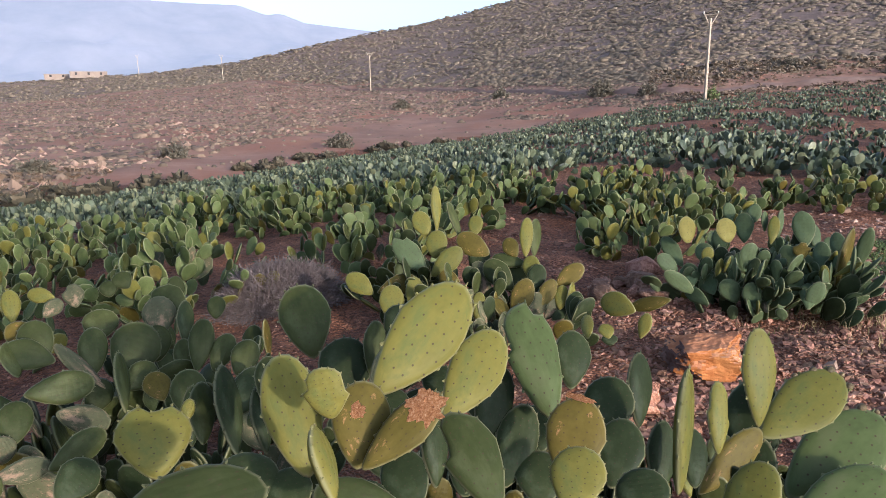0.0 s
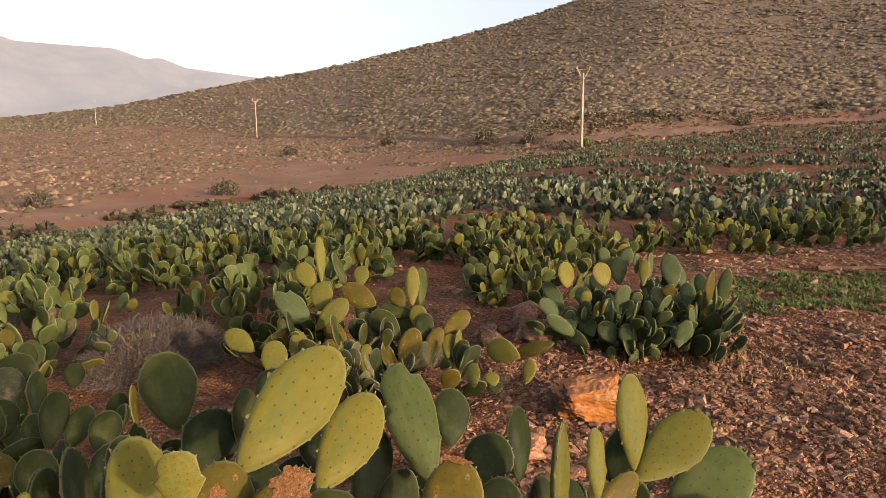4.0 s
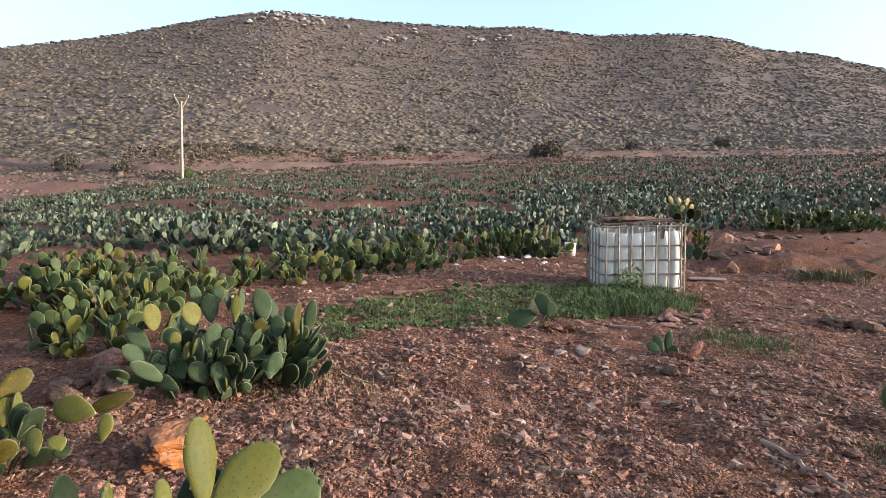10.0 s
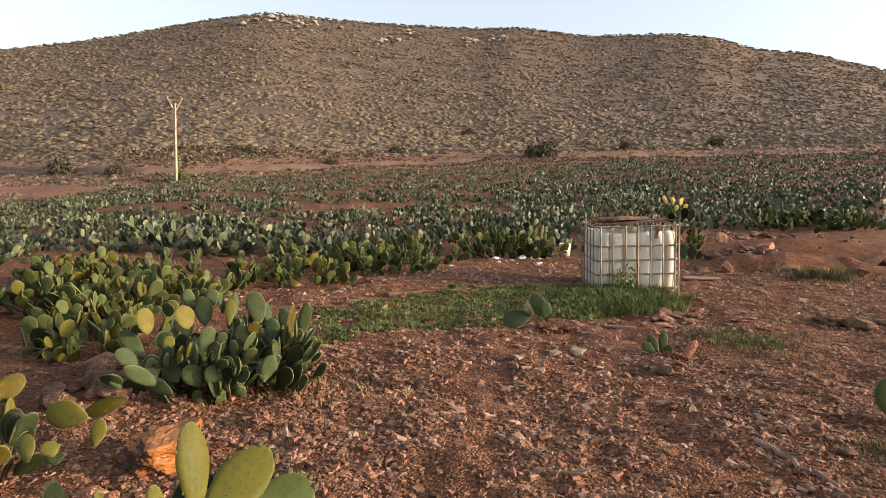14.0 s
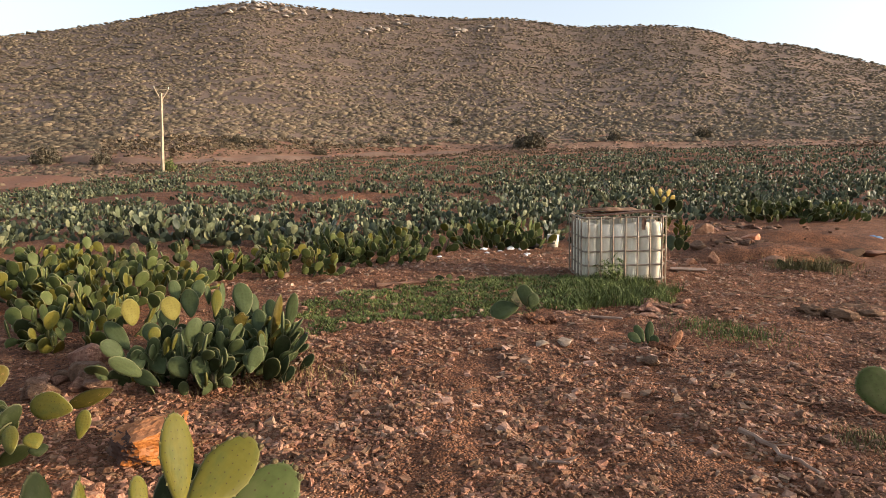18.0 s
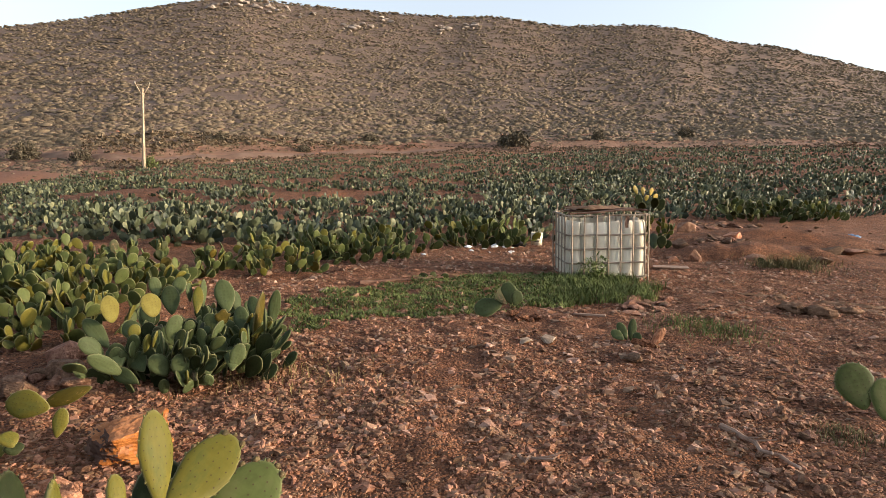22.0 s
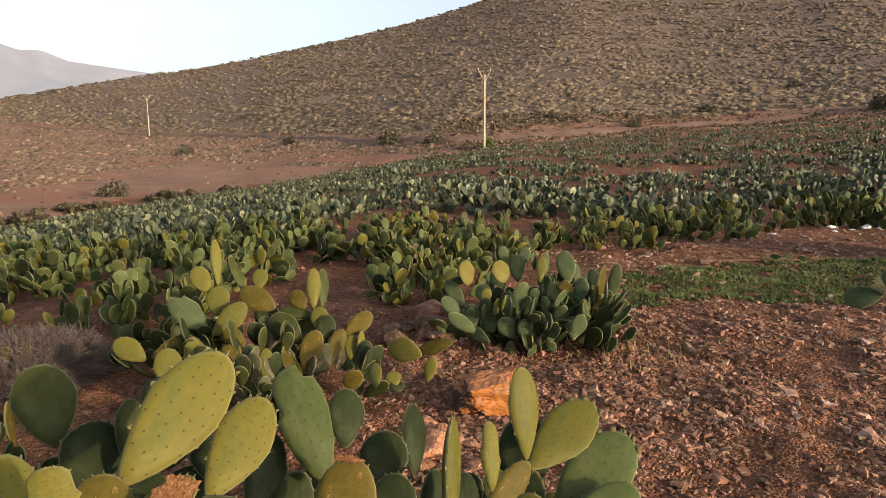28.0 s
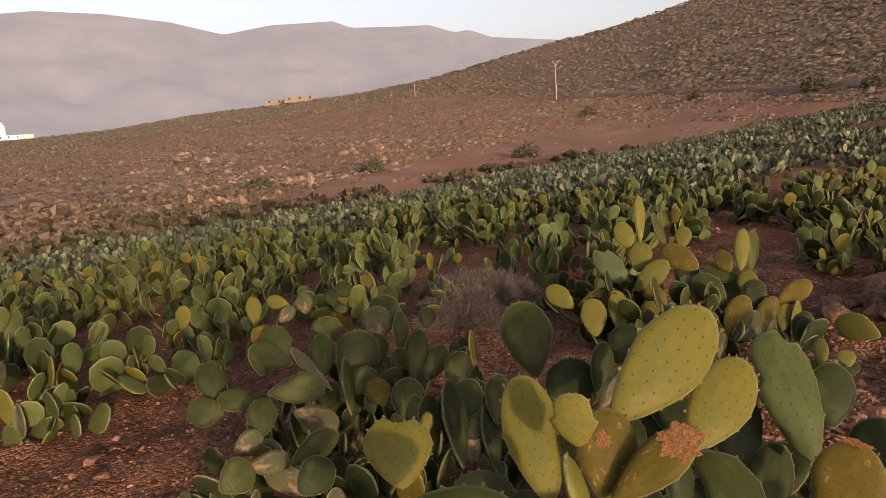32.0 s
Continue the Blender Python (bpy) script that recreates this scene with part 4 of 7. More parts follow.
pad(left_plant, "green", -2.954, -0.123, 0.555, 31.4, -9.2, -92.6, 0.127, 0.14, 1)
pad(left_plant, "green", -2.582, -0.25, 0.626, 46.7, 56.7, -53.2, 0.166, 0.11, 0)
pad(left_plant, "green", -2.664, -0.272, 0.622, 31.9, 25.0, -76.7, 0.143, 0.118, 1)
pad(left_plant, "olive", -2.731, -0.293, 0.635, 43.1, 36.5, -57.6, 0.139, 0.099, 0)
pad(left_plant, "green", -2.563, -0.36, 0.599, 32.3, -10.6, -51.2, 0.128, 0.08, 1)
pad(left_plant, "green", -2.588, -0.517, 0.498, 31.4, 10.8, -70.3, 0.18, 0.114, 0)
pad(left_plant, "green", -2.53, -0.501, 0.512, 99.4, 67.7, 7.4, 0.134, 0.111, 1)
pad(left_plant, "green", -2.511, -0.373, 0.527, 75.0, 49.3, -19.3, 0.156, 0.09, 0)
pad(left_plant, "green", -2.297, -0.367, 0.489, 36.7, -8.4, -86.8, 0.134, 0.105, 1)
pad(left_plant, "green", -2.449, -0.342, 0.579, 101.9, -68.1, 179.7, 0.208, 0.114, 0)
pad(left_plant, "dying", -2.372, -0.255, 0.531, 144.1, -55.2, 132.9, 0.165, 0.095, 1)
pad(left_plant, "green", -2.43, -0.061, 0.454, 18.5, -24.4, -40.0, 0.215, 0.074, 0)
pad(left_plant, "green", -2.554, -0.044, 0.488, 45.1, -43.6, -115.0, 0.124, 0.106, 1)
pad(left_plant, "green", -2.582, 0.033, 0.51, -76.3, -87.5, -6.2, 0.154, 0.084, 0)
pad(left_plant, "green", -2.982, 0.21, 0.595, 31.5, 38.5, -81.6, 0.169, 0.137, 2)
pad(left_plant, "dying", -2.874, 0.093, 0.557, 28.1, -3.8, -95.4, 0.164, 0.132, 1)
pad(left_plant, "blue", -2.814, 0.177, 0.529, 20.1, -21.2, -65.5, 0.176, 0.083, 0)
pad(left_plant, "green", -2.528, 0.183, 0.516, 29.6, -12.9, -102.2, 0.198, 0.097, 0)
pad(left_plant, "green", -2.664, 0.151, 0.468, 33.0, -8.7, -88.6, 0.134, 0.08, 1)
pad(left_plant, "green", -2.517, 0.24, 0.509, 34.7, -24.7, -109.2, 0.152, 0.092, 1)
pad(left_plant, "green", -2.402, 0.303, 0.522, 35.9, -22.0, -110.1, 0.14, 0.105, 1)
pad(left_plant, "blue", -2.189, 0.255, 0.477, 38.1, -28.6, -115.6, 0.175, 0.121, 0)
pad(left_plant, "green", -2.232, 0.131, 0.482, 34.8, 5.0, -93.9, 0.162, 0.122, 1)
pad(left_plant, "blue", -1.998, 0.097, 0.504, 30.8, -19.7, -77.8, 0.18, 0.071, 0)
pad(left_plant, "green", -2.101, -0.271, 0.48, 43.6, -66.1, -112.7, 0.176, 0.093, 0)
pad(left_plant, "blue", -1.904, -0.243, 0.492, 55.0, -43.4, -118.2, 0.129, 0.11, 1)
pad(left_plant, "dying", -2.093, -0.402, 0.495, 99.8, -62.9, -170.9, 0.146, 0.075, 0)
pad(left_plant, "green", -2.016, -0.47, 0.48, 64.1, -52.4, -123.0, 0.118, 0.113, 0)
pad(left_plant, "dying", -2.22, -0.446, 0.492, 63.3, -67.5, -123.1, 0.106, 0.084, 1)
pad(left_plant, "dying", -3.127, -0.312, 0.63, 40.9, -46.0, -103.5, 0.097, 0.068, 1)
pad(left_plant, "yellow", -3.187, -0.265, 0.686, 50.2, 63.1, -55.0, 0.107, 0.069, 0)
pad(left_plant, "yellow", -3.116, -0.416, 0.624, 27.5, -2.5, -84.6, 0.14, 0.074, 0)
pad(left_plant, "dying", -3.177, -0.193, 0.637, 31.5, 6.8, -86.3, 0.106, 0.085, 2)
pad(left_plant, "dying", -2.592, -0.107, 0.475, 44.2, 8.0, -40.3, 0.252, 0.07, 0)
pad(left_plant, "green", -2.976, 0.326, 0.558, 34.1, -4.6, -100.1, 0.104, 0.082, 1)
pad(left_plant, "green", -3.209, 0.195, 0.576, 27.6, -6.6, -87.2, 0.136, 0.083, 1)
pad(left_plant, "green", -3.339, -0.066, 0.618, 36.2, 3.4, -89.6, 0.082, 0.084, 1)
pad(left_plant, "green", -3.345, 0.016, 0.647, 35.8, 30.4, -83.1, 0.092, 0.095, 0)
pad(left_plant, "blue", -2.079, 0.269, 0.491, 63.1, -50.0, -138.7, 0.093, 0.082, 1)
pad(left_plant, "olive", -2.433, 0.059, 0.472, 40.8, 8.0, -79.5, 0.113, 0.095, 0)
pad(left_plant, "green", -2.547, -0.178, 0.424, 34.5, -36.8, -94.0, 0.136, 0.1, 0)
fill(left_plant, 913, 0.22, 0.3, 9, 0.18, (0.45, 0.3, 0, 0.05, 0.2), -0.25, -0.3)
fill(left_plant, 902, 0.38, 0.44, 15, 0.18, (0.6, 0.25, 0, 0.08, 0.07), -0.02, 0.12)
fill(left_plant, 903, 0.3, 0.4, 9, 0.18, (0.66, 0.22, 0, 0.07, 0.05), -0.6, 0.3)
sunlit_plant = empty("prickly_pear", -3.95, 1.9, gz(-3.95, 1.9), "prickly pear with upright sunlit yellow pads", "cactus", "prickly pears near the path")
pad(sunlit_plant, "yellow", -4.03, 1.923, 0.582, 13.9, -7.2, -87.0, 0.309, 0.084, 0)
pad(sunlit_plant, "yellow", -4.031, 1.86, 0.553, 23.8, 23.4, -104.4, 0.189, 0.13, 1)
pad(sunlit_plant, "yellow", -3.939, 1.86, 0.419, 22.1, -5.9, -117.5, 0.193, 0.15, 1)
pad(sunlit_plant, "green", -3.97, 2.076, 0.519, 25.0, -3.6, -62.8, 0.273, 0.094, 0)
pad(sunlit_plant, "yellow", -3.891, 2.131, 0.555, 24.1, -6.8, -120.9, 0.139, 0.106, 1)
pad(sunlit_plant, "olive", -3.782, 2.183, 0.44, 32.5, 58.0, -97.2, 0.25, 0.158, 1)
pad(sunlit_plant, "yellow", -3.684, 2.402, 0.415, 18.4, -4.7, -114.8, 0.27, 0.096, 1)
pad(sunlit_plant, "green", -3.7, 2.482, 0.398, 12.9, -14.4, -86.5, 0.267, 0.111, 0)
pad(sunlit_plant, "olive", -3.716, 2.356, 0.416, 27.8, 32.5, -113.9, 0.147, 0.114, 1)
pad(sunlit_plant, "green", -3.664, 2.41, 0.367, 73.9, 52.8, -55.4, 0.246, 0.105, 0)
# a green pad in the sun, painted yellow for its light
pad(sunlit_plant, "yellow", -3.838, 1.777, 0.332, 28.2, -47.2, -133.5, 0.274, 0.147, 0)
pad(sunlit_plant, "green", -3.558, 2.224, 0.245, 27.2, 39.3, -108.3, 0.261, 0.169, 0)
pad(sunlit_plant, "yellow", -3.568, 2.369, 0.298, 26.0, 1.3, -124.0, 0.158, 0.119, 1)
pad(sunlit_plant, "blue", -3.511, 2.345, 0.232, 25.7, -13.5, -128.8, 0.186, 0.126, 0)
pad(sunlit_plant, "olive", -3.45, 2.483, 0.265, 30.8, -46.3, -144.8, 0.221, 0.126, 1)
pad(sunlit_plant, "yellow", -3.305, 2.473, 0.056, 8.0, -23.8, -70.1, 0.266, 0.103, 0)
pad(sunlit_plant, "glaucous", -3.943, 1.797, 0.332, 23.9, 40.0, -101.7, 0.314, 0.165, 2)
pad(sunlit_plant, "yellow", -3.778, 1.354, 0.293, 32.0, 45.3, -92.1, 0.203, 0.133, 0)
pad(sunlit_plant, "olive", -3.861, 1.413, 0.274, 51.1, -66.1, -154.6, 0.266, 0.136, 0)
# again a sunlit green pad with the light put in as yellow
pad(sunlit_plant, "yellow", -3.598, 1.408, 0.165, 25.9, 1.4, -106.3, 0.224, 0.158, 1)
pad(sunlit_plant, "yellow", -3.59, 1.562, 0.165, 24.2, -3.6, -99.7, 0.255, 0.129, 0)
pad(sunlit_plant, "green", -3.64, 1.647, 0.155, 20.9, -16.1, -67.5, 0.215, 0.11, 0)
pad(sunlit_plant, "olive", -3.71, 1.921, 0.271, 37.1, 51.6, -95.7, 0.166, 0.117, 1)
pad(sunlit_plant, "olive", -3.565, 1.737, 0.166, 27.6, -1.5, -117.3, 0.178, 0.147, 1)
pad(sunlit_plant, "glaucous", -3.539, 1.858, 0.109, 25.8, -5.0, -109.7, 0.215, 0.108, 1)
pad(sunlit_plant, "yellow", -3.459, 1.902, 0.121, 26.8, -8.7, -112.2, 0.186, 0.093, 1)
pad(sunlit_plant, "olive", -3.453, 2.162, 0.099, 25.2, -19.2, -130.0, 0.27, 0.152, 0)
pad(sunlit_plant, "olive", -3.415, 2.324, 0.147, 22.6, -28.3, -123.6, 0.214, 0.111, 1)
pad(sunlit_plant, "yellow", -3.359, 2.448, 0.134, 28.3, -4.7, -128.5, 0.162, 0.096, 1)
pad(sunlit_plant, "dying", -3.676, 2.104, 0.196, 24.1, 18.4, -114.5, 0.242, 0.149, 2)
pad(sunlit_plant, "dying", -3.466, 2.17, 0.082, 24.5, -53.8, -133.0, 0.264, 0.162, 0)
pad(sunlit_plant, "green", -3.619, 2.119, 0.071, 26.6, -6.8, -123.5, 0.202, 0.164, 1)
pad(sunlit_plant, "blue", -3.893, 1.967, 0.187, 23.5, 14.9, -112.8, 0.238, 0.153, 0)
pad(sunlit_plant, "green", -3.682, 2.316, 0.166, 24.4, -1.6, -123.5, 0.209, 0.191, 1)
pad(sunlit_plant, "green", -4.035, 1.638, 0.221, 20.8, -26.0, -109.7, 0.213, 0.17, 0)
pad(sunlit_plant, "blue", -3.912, 2.152, 0.263, 22.1, -11.2, -122.8, 0.234, 0.155, 1)
pad(sunlit_plant, "dying", -3.397, 2.362, 0.076, 18.6, -40.2, -115.8, 0.172, 0.102, 1)
fill(sunlit_plant, 912, 0.3, 0.24, 12, 0.19, (0.24, 0.3, 0, 0.1, 0.36), 0.66, 0.2)
fill(sunlit_plant, 904, 0.36, 0.36, 12, 0.19, (0.5, 0.32, 0.02, 0.12, 0.04), 0.12, 0.05)
blue_plant = empty("prickly_pear", -3.3, 3.85, gz(-3.3, 3.85), "dense blue-green prickly pear with two pale yellow pads", "cactus", "prickly pears near the path")
pad(blue_plant, "ripe", -3.341, 3.519, 0.444, 12.9, -2.7, -98.2, 0.187, 0.151, 1)
pad(blue_plant, "ripe", -3.183, 3.733, 0.455, 16.3, 1.9, -100.1, 0.172, 0.170, 1)
pad(blue_plant, "glaucous", -3.363, 3.511, 0.272, 25.9, 31.5, -122.7, 0.254, 0.118, 0)
pad(blue_plant, "glaucous", -3.313, 3.412, 0.259, 14.8, 47.0, -93.6, 0.195, 0.115, 1)
pad(blue_plant, "glaucous", -3.141, 3.390, 0.154, -10.7, 50.7, -129.1, 0.263, 0.109, 1)
pad(blue_plant, "glaucous", -3.026, 3.404, 0.108, 35.8, 62.2, -131.1, 0.196, 0.104, 0)
pad(blue_plant, "yellow", -3.227, 3.582, 0.315, 7.0, -5.2, -130.1, 0.119, 0.087, 1)
pad(blue_plant, "yellow", -3.132, 3.573, 0.248, 2.3, -20.8, -101.4, 0.130, 0.069, 0)
pad(blue_plant, "glaucous", -2.934, 3.557, 0.122, 4.7, 29.9, -130.6, 0.175, 0.135, 1)
pad(blue_plant, "glaucous", -2.832, 3.589, 0.101, -0.1, 8.9, -133.1, 0.181, 0.124, 1)
pad(blue_plant, "glaucous", -2.801, 3.562, 0.106, 55.4, -18.9, -138.9, 0.182, 0.119, 0)
pad(blue_plant, "glaucous", -2.725, 3.711, 0.105, 19.1, 5.5, -127.8, 0.166, 0.123, 1)
pad(blue_plant, "glaucous", -2.628, 3.604, 0.082, -27.0, 13.9, -147.7, 0.108, 0.070, 1)
pad(blue_plant, "glaucous", -2.606, 3.803, 0.127, 57.2, -9.1, -139.0, 0.223, 0.116, 0)
pad(blue_plant, "glaucous", -2.643, 3.836, 0.112, 1.3, -23.7, -135.4, 0.202, 0.113, 0)
pad(blue_plant, "glaucous", -3.377, 4.145, 0.368, 18.2, 8.6, -153.4, 0.229, 0.145, 0)
pad(blue_plant, "glaucous", -3.536, 4.177, 0.482, 12.9, 8.1, -126.1, 0.164, 0.096, 1)
pad(blue_plant, "glaucous", -3.056, 4.386, 0.373, 36.4, 5.6, -138.3, 0.289, 0.160, 1)
pad(blue_plant, "glaucous", -2.776, 4.175, 0.272, 47.3, 10.8, -149.5, 0.265, 0.117, 1)
pad(blue_plant, "glaucous", -2.721, 4.453, 0.273, -11.6, -8.2, -138.1, 0.318, 0.099, 1)
pad(blue_plant, "olive", -2.650, 4.116, 0.218, -1.8, -16.1, -88.8, 0.397, 0.122, 0)
pad(blue_plant, "yellow", -2.647, 4.003, 0.242, 3.4, 4.5, -143.0, 0.138, 0.066, 0)
pad(blue_plant, "yellow", -2.648, 4.079, 0.290, 20.2, -53.8, -158.7, 0.192, 0.047, 0)
pad(blue_plant, "olive", -2.809, 4.001, 0.387, 13.0, 14.2, -141.8, 0.110, 0.114, 2)
pad(blue_plant, "glaucous", -2.966, 3.894, 0.209, 47.9, 23.8, -151.6, 0.248, 0.137, 0)
pad(blue_plant, "glaucous", -3.043, 3.855, 0.269, 49.5, 4.9, -132.0, 0.243, 0.127, 0)
pad(blue_plant, "glaucous", -3.273, 3.671, 0.290, 41.4, 23.8, -134.0, 0.180, 0.131, 1)
pad(blue_plant, "glaucous", -3.188, 3.430, 0.186, 53.0, 7.6, -120.5, 0.174, 0.125, 0)
pad(blue_plant, "glaucous", -3.070, 3.689, 0.234, 3.9, 14.1, -124.3, 0.162, 0.125, 0)
pad(blue_plant, "glaucous", -3.289, 4.239, 0.458, 8.3, -7.2, -82.5, 0.150, 0.086, 0)
pad(blue_plant, "glaucous", -3.211, 4.287, 0.414, 3.3, -10.0, -83.9, 0.218, 0.086, 0)
pad(blue_plant, "yellow", -3.182, 4.174, 0.390, 28.6, -10.0, -136.0, 0.222, 0.087, 0)
pad(blue_plant, "glaucous", -2.885, 3.981, 0.292, 0.6, 8.0, -154.0, 0.178, 0.122, 1)
pad(blue_plant, "glaucous", -2.779, 4.030, 0.214, 60.7, -3.4, -145.6, 0.258, 0.125, 0)
pad(blue_plant, "glaucous", -2.803, 4.414, 0.313, 46.3, 16.1, -147.4, 0.256, 0.108, 0)
pad(blue_plant, "dying", -2.698, 3.543, 0.123, 83.2, 34.7, -138.2, 0.231, 0.058, 1)
pad(blue_plant, "glaucous", -3.412, 3.963, 0.302, 17.8, 15.7, -149.7, 0.190, 0.123, 0)
pad(blue_plant, "glaucous", -3.435, 4.260, 0.483, 34.9, -13.3, -148.2, 0.176, 0.107, 1)
pad(blue_plant, "glaucous", -2.734, 3.858, 0.173, 42.2, 10.5, -143.1, 0.194, 0.121, 0)
pad(blue_plant, "glaucous", -2.813, 3.727, 0.147, 56.5, 18.3, -149.3, 0.230, 0.129, 0)
pad(blue_plant, "glaucous", -3.079, 3.512, 0.146, 62.6, 34.7, -136.0, 0.224, 0.128, 0)
fill(blue_plant, 914, 0.24, 0.34, 13, 0.18, (0.45, 0.5, 0, 0, 0.05), 0.18, -0.1, "glaucous")
fill(blue_plant, 905, 0.46, 0.66, 26, 0.19, (0.86, 0.1, 0.04, 0, 0), 0.18, 0.3, "glaucous")
fill(blue_plant, 907, 0.28, 0.66, 9, 0.19, (0.86, 0.1, 0.04, 0, 0), 0.36, 0.5, "glaucous")
yellow_plant = empty("prickly_pear", -0.25, 15.2, gz(-0.25, 15.2), "prickly pear with bright yellow pads behind the tank", "cactus", "prickly pears near the path")
pad(yellow_plant, "golden", -0.352, 15.189, 1.088, 20.0, 15.5, -127.2, 0.215, 0.138, 1)
pad(yellow_plant, "golden", -0.225, 15.191, 1.070, 7.0, 5.5, -136.5, 0.198, 0.125, 1)
pad(yellow_plant, "golden", -0.088, 15.193, 1.077, -6.4, -7.1, -129.3, 0.182, 0.144, 1)
pad(yellow_plant, "golden", -0.180, 15.088, 0.955, -9.8, -12.2, -133.5, 0.150, 0.130, 1)
pad(yellow_plant, "golden", -0.012, 15.091, 0.988, -14.2, -16.1, -133.3, 0.156, 0.143, 1)
pad(yellow_plant, "green", -0.296, 14.981, 0.858, 42.0, -1.9, -165.4, 0.320, 0.186, 1)
pad(yellow_plant, "green", -0.116, 14.985, 0.867, 67.0, 5.1, 177.2, 0.469, 0.180, 0)
pad(yellow_plant, "green", 0.001, 15.182, 0.792, -52.9, -11.1, 176.5, 0.442, 0.181, 1)
pad(yellow_plant, "green", 0.118, 15.180, 0.750, 15.2, -8.8, 173.6, 0.286, 0.181, 1)
pad(yellow_plant, "green", -0.239, 14.974, 0.693, -57.5, -1.7, -179.2, 0.493, 0.178, 0)
fill(yellow_plant, 906, 0.35, 0.75, 10, 0.22, (0.6, 0.15, 0.25, 0, 0), 0.1, 0.2)
low_pads = empty("prickly_pear", -2.9, 2.6, gz(-2.9, 2.6), "few low pale pads half buried in the gravel", "cactus", "prickly pears near the path")
pad(low_pads, "yellow", -2.776, 2.526, 0.279, 69.3, 66.8, -93.3, 0.229, 0.152, 0)
pad(low_pads, "olive", -2.728, 2.743, 0.330, 131.6, 59.2, -15.6, 0.236, 0.089, 1)
pad(low_pads, "yellow", -2.586, 2.383, 0.208, 17.6, -10.9, -151.5, 0.143, 0.077, 0)
pad(low_pads, "yellow", -2.619, 2.058, 0.259, 74.7, 5.3, -128.8, 0.220, 0.071, 1)
pad(low_pads, "yellow", -2.482, 2.077, 0.301, 46.4, 6.8, -113.3, 0.083, 0.084, 0)
pad(low_pads, "blue", -2.469, 2.074, 0.270, 38.5, 1.5, -122.0, 0.059, 0.082, 1)
little_plant = empty("prickly_pear", -1.2, 6.9, gz(-1.2, 6.9), "small prickly pear with three pads on a mound of earth", "cactus", "prickly pears near the path")
pad(little_plant, "glaucous", -1.405, 6.804, 0.141, 112.0, 55.9, -55.6, 0.309, 0.217, 0)
pad(little_plant, "glaucous", -1.313, 6.823, 0.142, 11.1, 14.2, -165.7, 0.242, 0.180, 0)
pad(little_plant, "glaucous", -1.280, 6.778, 0.142, 4.6, -21.1, -151.8, 0.163, 0.140, 0)
pad(little_plant, "dying", -1.371, 6.812, 0.144, 27.0, 7.6, -113.5, 0.184, 0.224, 2)
young_plant = empty("prickly_pear", -0.15, 6.6, gz(-0.15, 6.6), "young grey-green prickly pear in the open gravel", "cactus", "prickly pears near the path")
pad(young_plant, "glaucous", -0.115, 6.362, 0.009, 19.6, 25.0, -160.4, 0.178, 0.093, 0)
pad(young_plant, "glaucous", -0.081, 6.410, -0.009, 11.1, -7.2, -159.9, 0.212, 0.089, 1)
pad(young_plant, "glaucous", -0.139, 6.312, 0.018, 43.0, 43.3, -132.7, 0.141, 0.097, 0)
pad(young_plant, "glaucous", -0.049, 6.312, 0.008, 14.8, -26.7, 173.8, 0.097, 0.091, 1)
edge_plant = empty("prickly_pear", 1.38, 4.85, gz(1.38, 4.85), "green prickly pear pads beside the stony track", "cactus", "prickly pears near the path")
pad(edge_plant, "sage", 1.354, 4.539, 0.178, 22.0, 16.0, -158.0, 0.295, 0.261, 0)
pad(edge_plant, "sage", 1.46, 4.53, 0.13, 25.2, -11.7, -165.0, 0.260, 0.22, 1)
bank_plant = empty("prickly_pear", 2.25, 13.0, gz(2.25, 13.0), "low prickly pear with bent pads on the bank", "cactus", "prickly pears near the path")
pad(bank_plant, "green", 2.029, 12.753, -0.059, 25.8, 37.6, -156.7, 0.303, 0.129, 0)
pad(bank_plant, "blue", 2.096, 12.643, -0.038, 14.2, 60.8, -176.3, 0.226, 0.153, 1)
pad(bank_plant, "green", 2.386, 12.803, 0.013, 81.8, 52.9, -107.0, 0.313, 0.115, 0)
pad(bank_plant, "blue", 2.131, 12.633, -0.072, 59.5, 6.9, 179.2, 0.256, 0.178, 0)
hidden_plant = empty("prickly_pear", 0.2, 13.4, gz(0.2, 13.4), "small dark prickly pear behind the tank", "cactus", "prickly pears near the path")
pad(hidden_plant, "green", 0.189, 13.226, 0.152, 4.9, -3.7, -170.9, 0.251, 0.194, 1)
pad(hidden_plant, "blue", 0.071, 13.424, 0.121, 65.3, 7.4, -178.9, 0.604, 0.228, 1)
pad(hidden_plant, "green", 0.299, 13.324, 0.149, 9.5, -8.6, 171.1, 0.169, 0.160, 0)
fallen_pads = empty("prickly_pear", -1.85, 9.1, gz(-1.85, 9.1), "fallen dark prickly pear pads at the edge of the grass", "cactus", "prickly pears near the path")
pad(fallen_pads, "blue", -2.850, 8.774, -0.039, 46.2, 50.7, -112.3, 0.205, 0.118, 0)
pad(fallen_pads, "blue", -2.746, 8.756, -0.026, -22.8, -49.8, -126.7, 0.158, 0.127, 1)
pad(fallen_pads, "green", -2.835, 8.829, -0.054, 16.0, 8.5, -129.3, 0.143, 0.119, 1)



def near_plants():
    # YEL's larger yellow share paints in pads that catch the sun
    GREEN, YEL, BLUE, MIXED = (0.66, 0.2, 0.13, 0, 0.01), (0.52, 0.14, 0.3, 0.02, 0.02), (0.4, 0.54, 0.05, 0.01, 0), (0.58, 0.22, 0.12, 0.04, 0.04)
    for x, y, seed, spread, height, stems, size, mix in NEAR:
        cactus_plant(x, y, seed, spread, height, int(stems * 1.2), size * 0.86, (GREEN, YEL, BLUE, MIXED)[mix])


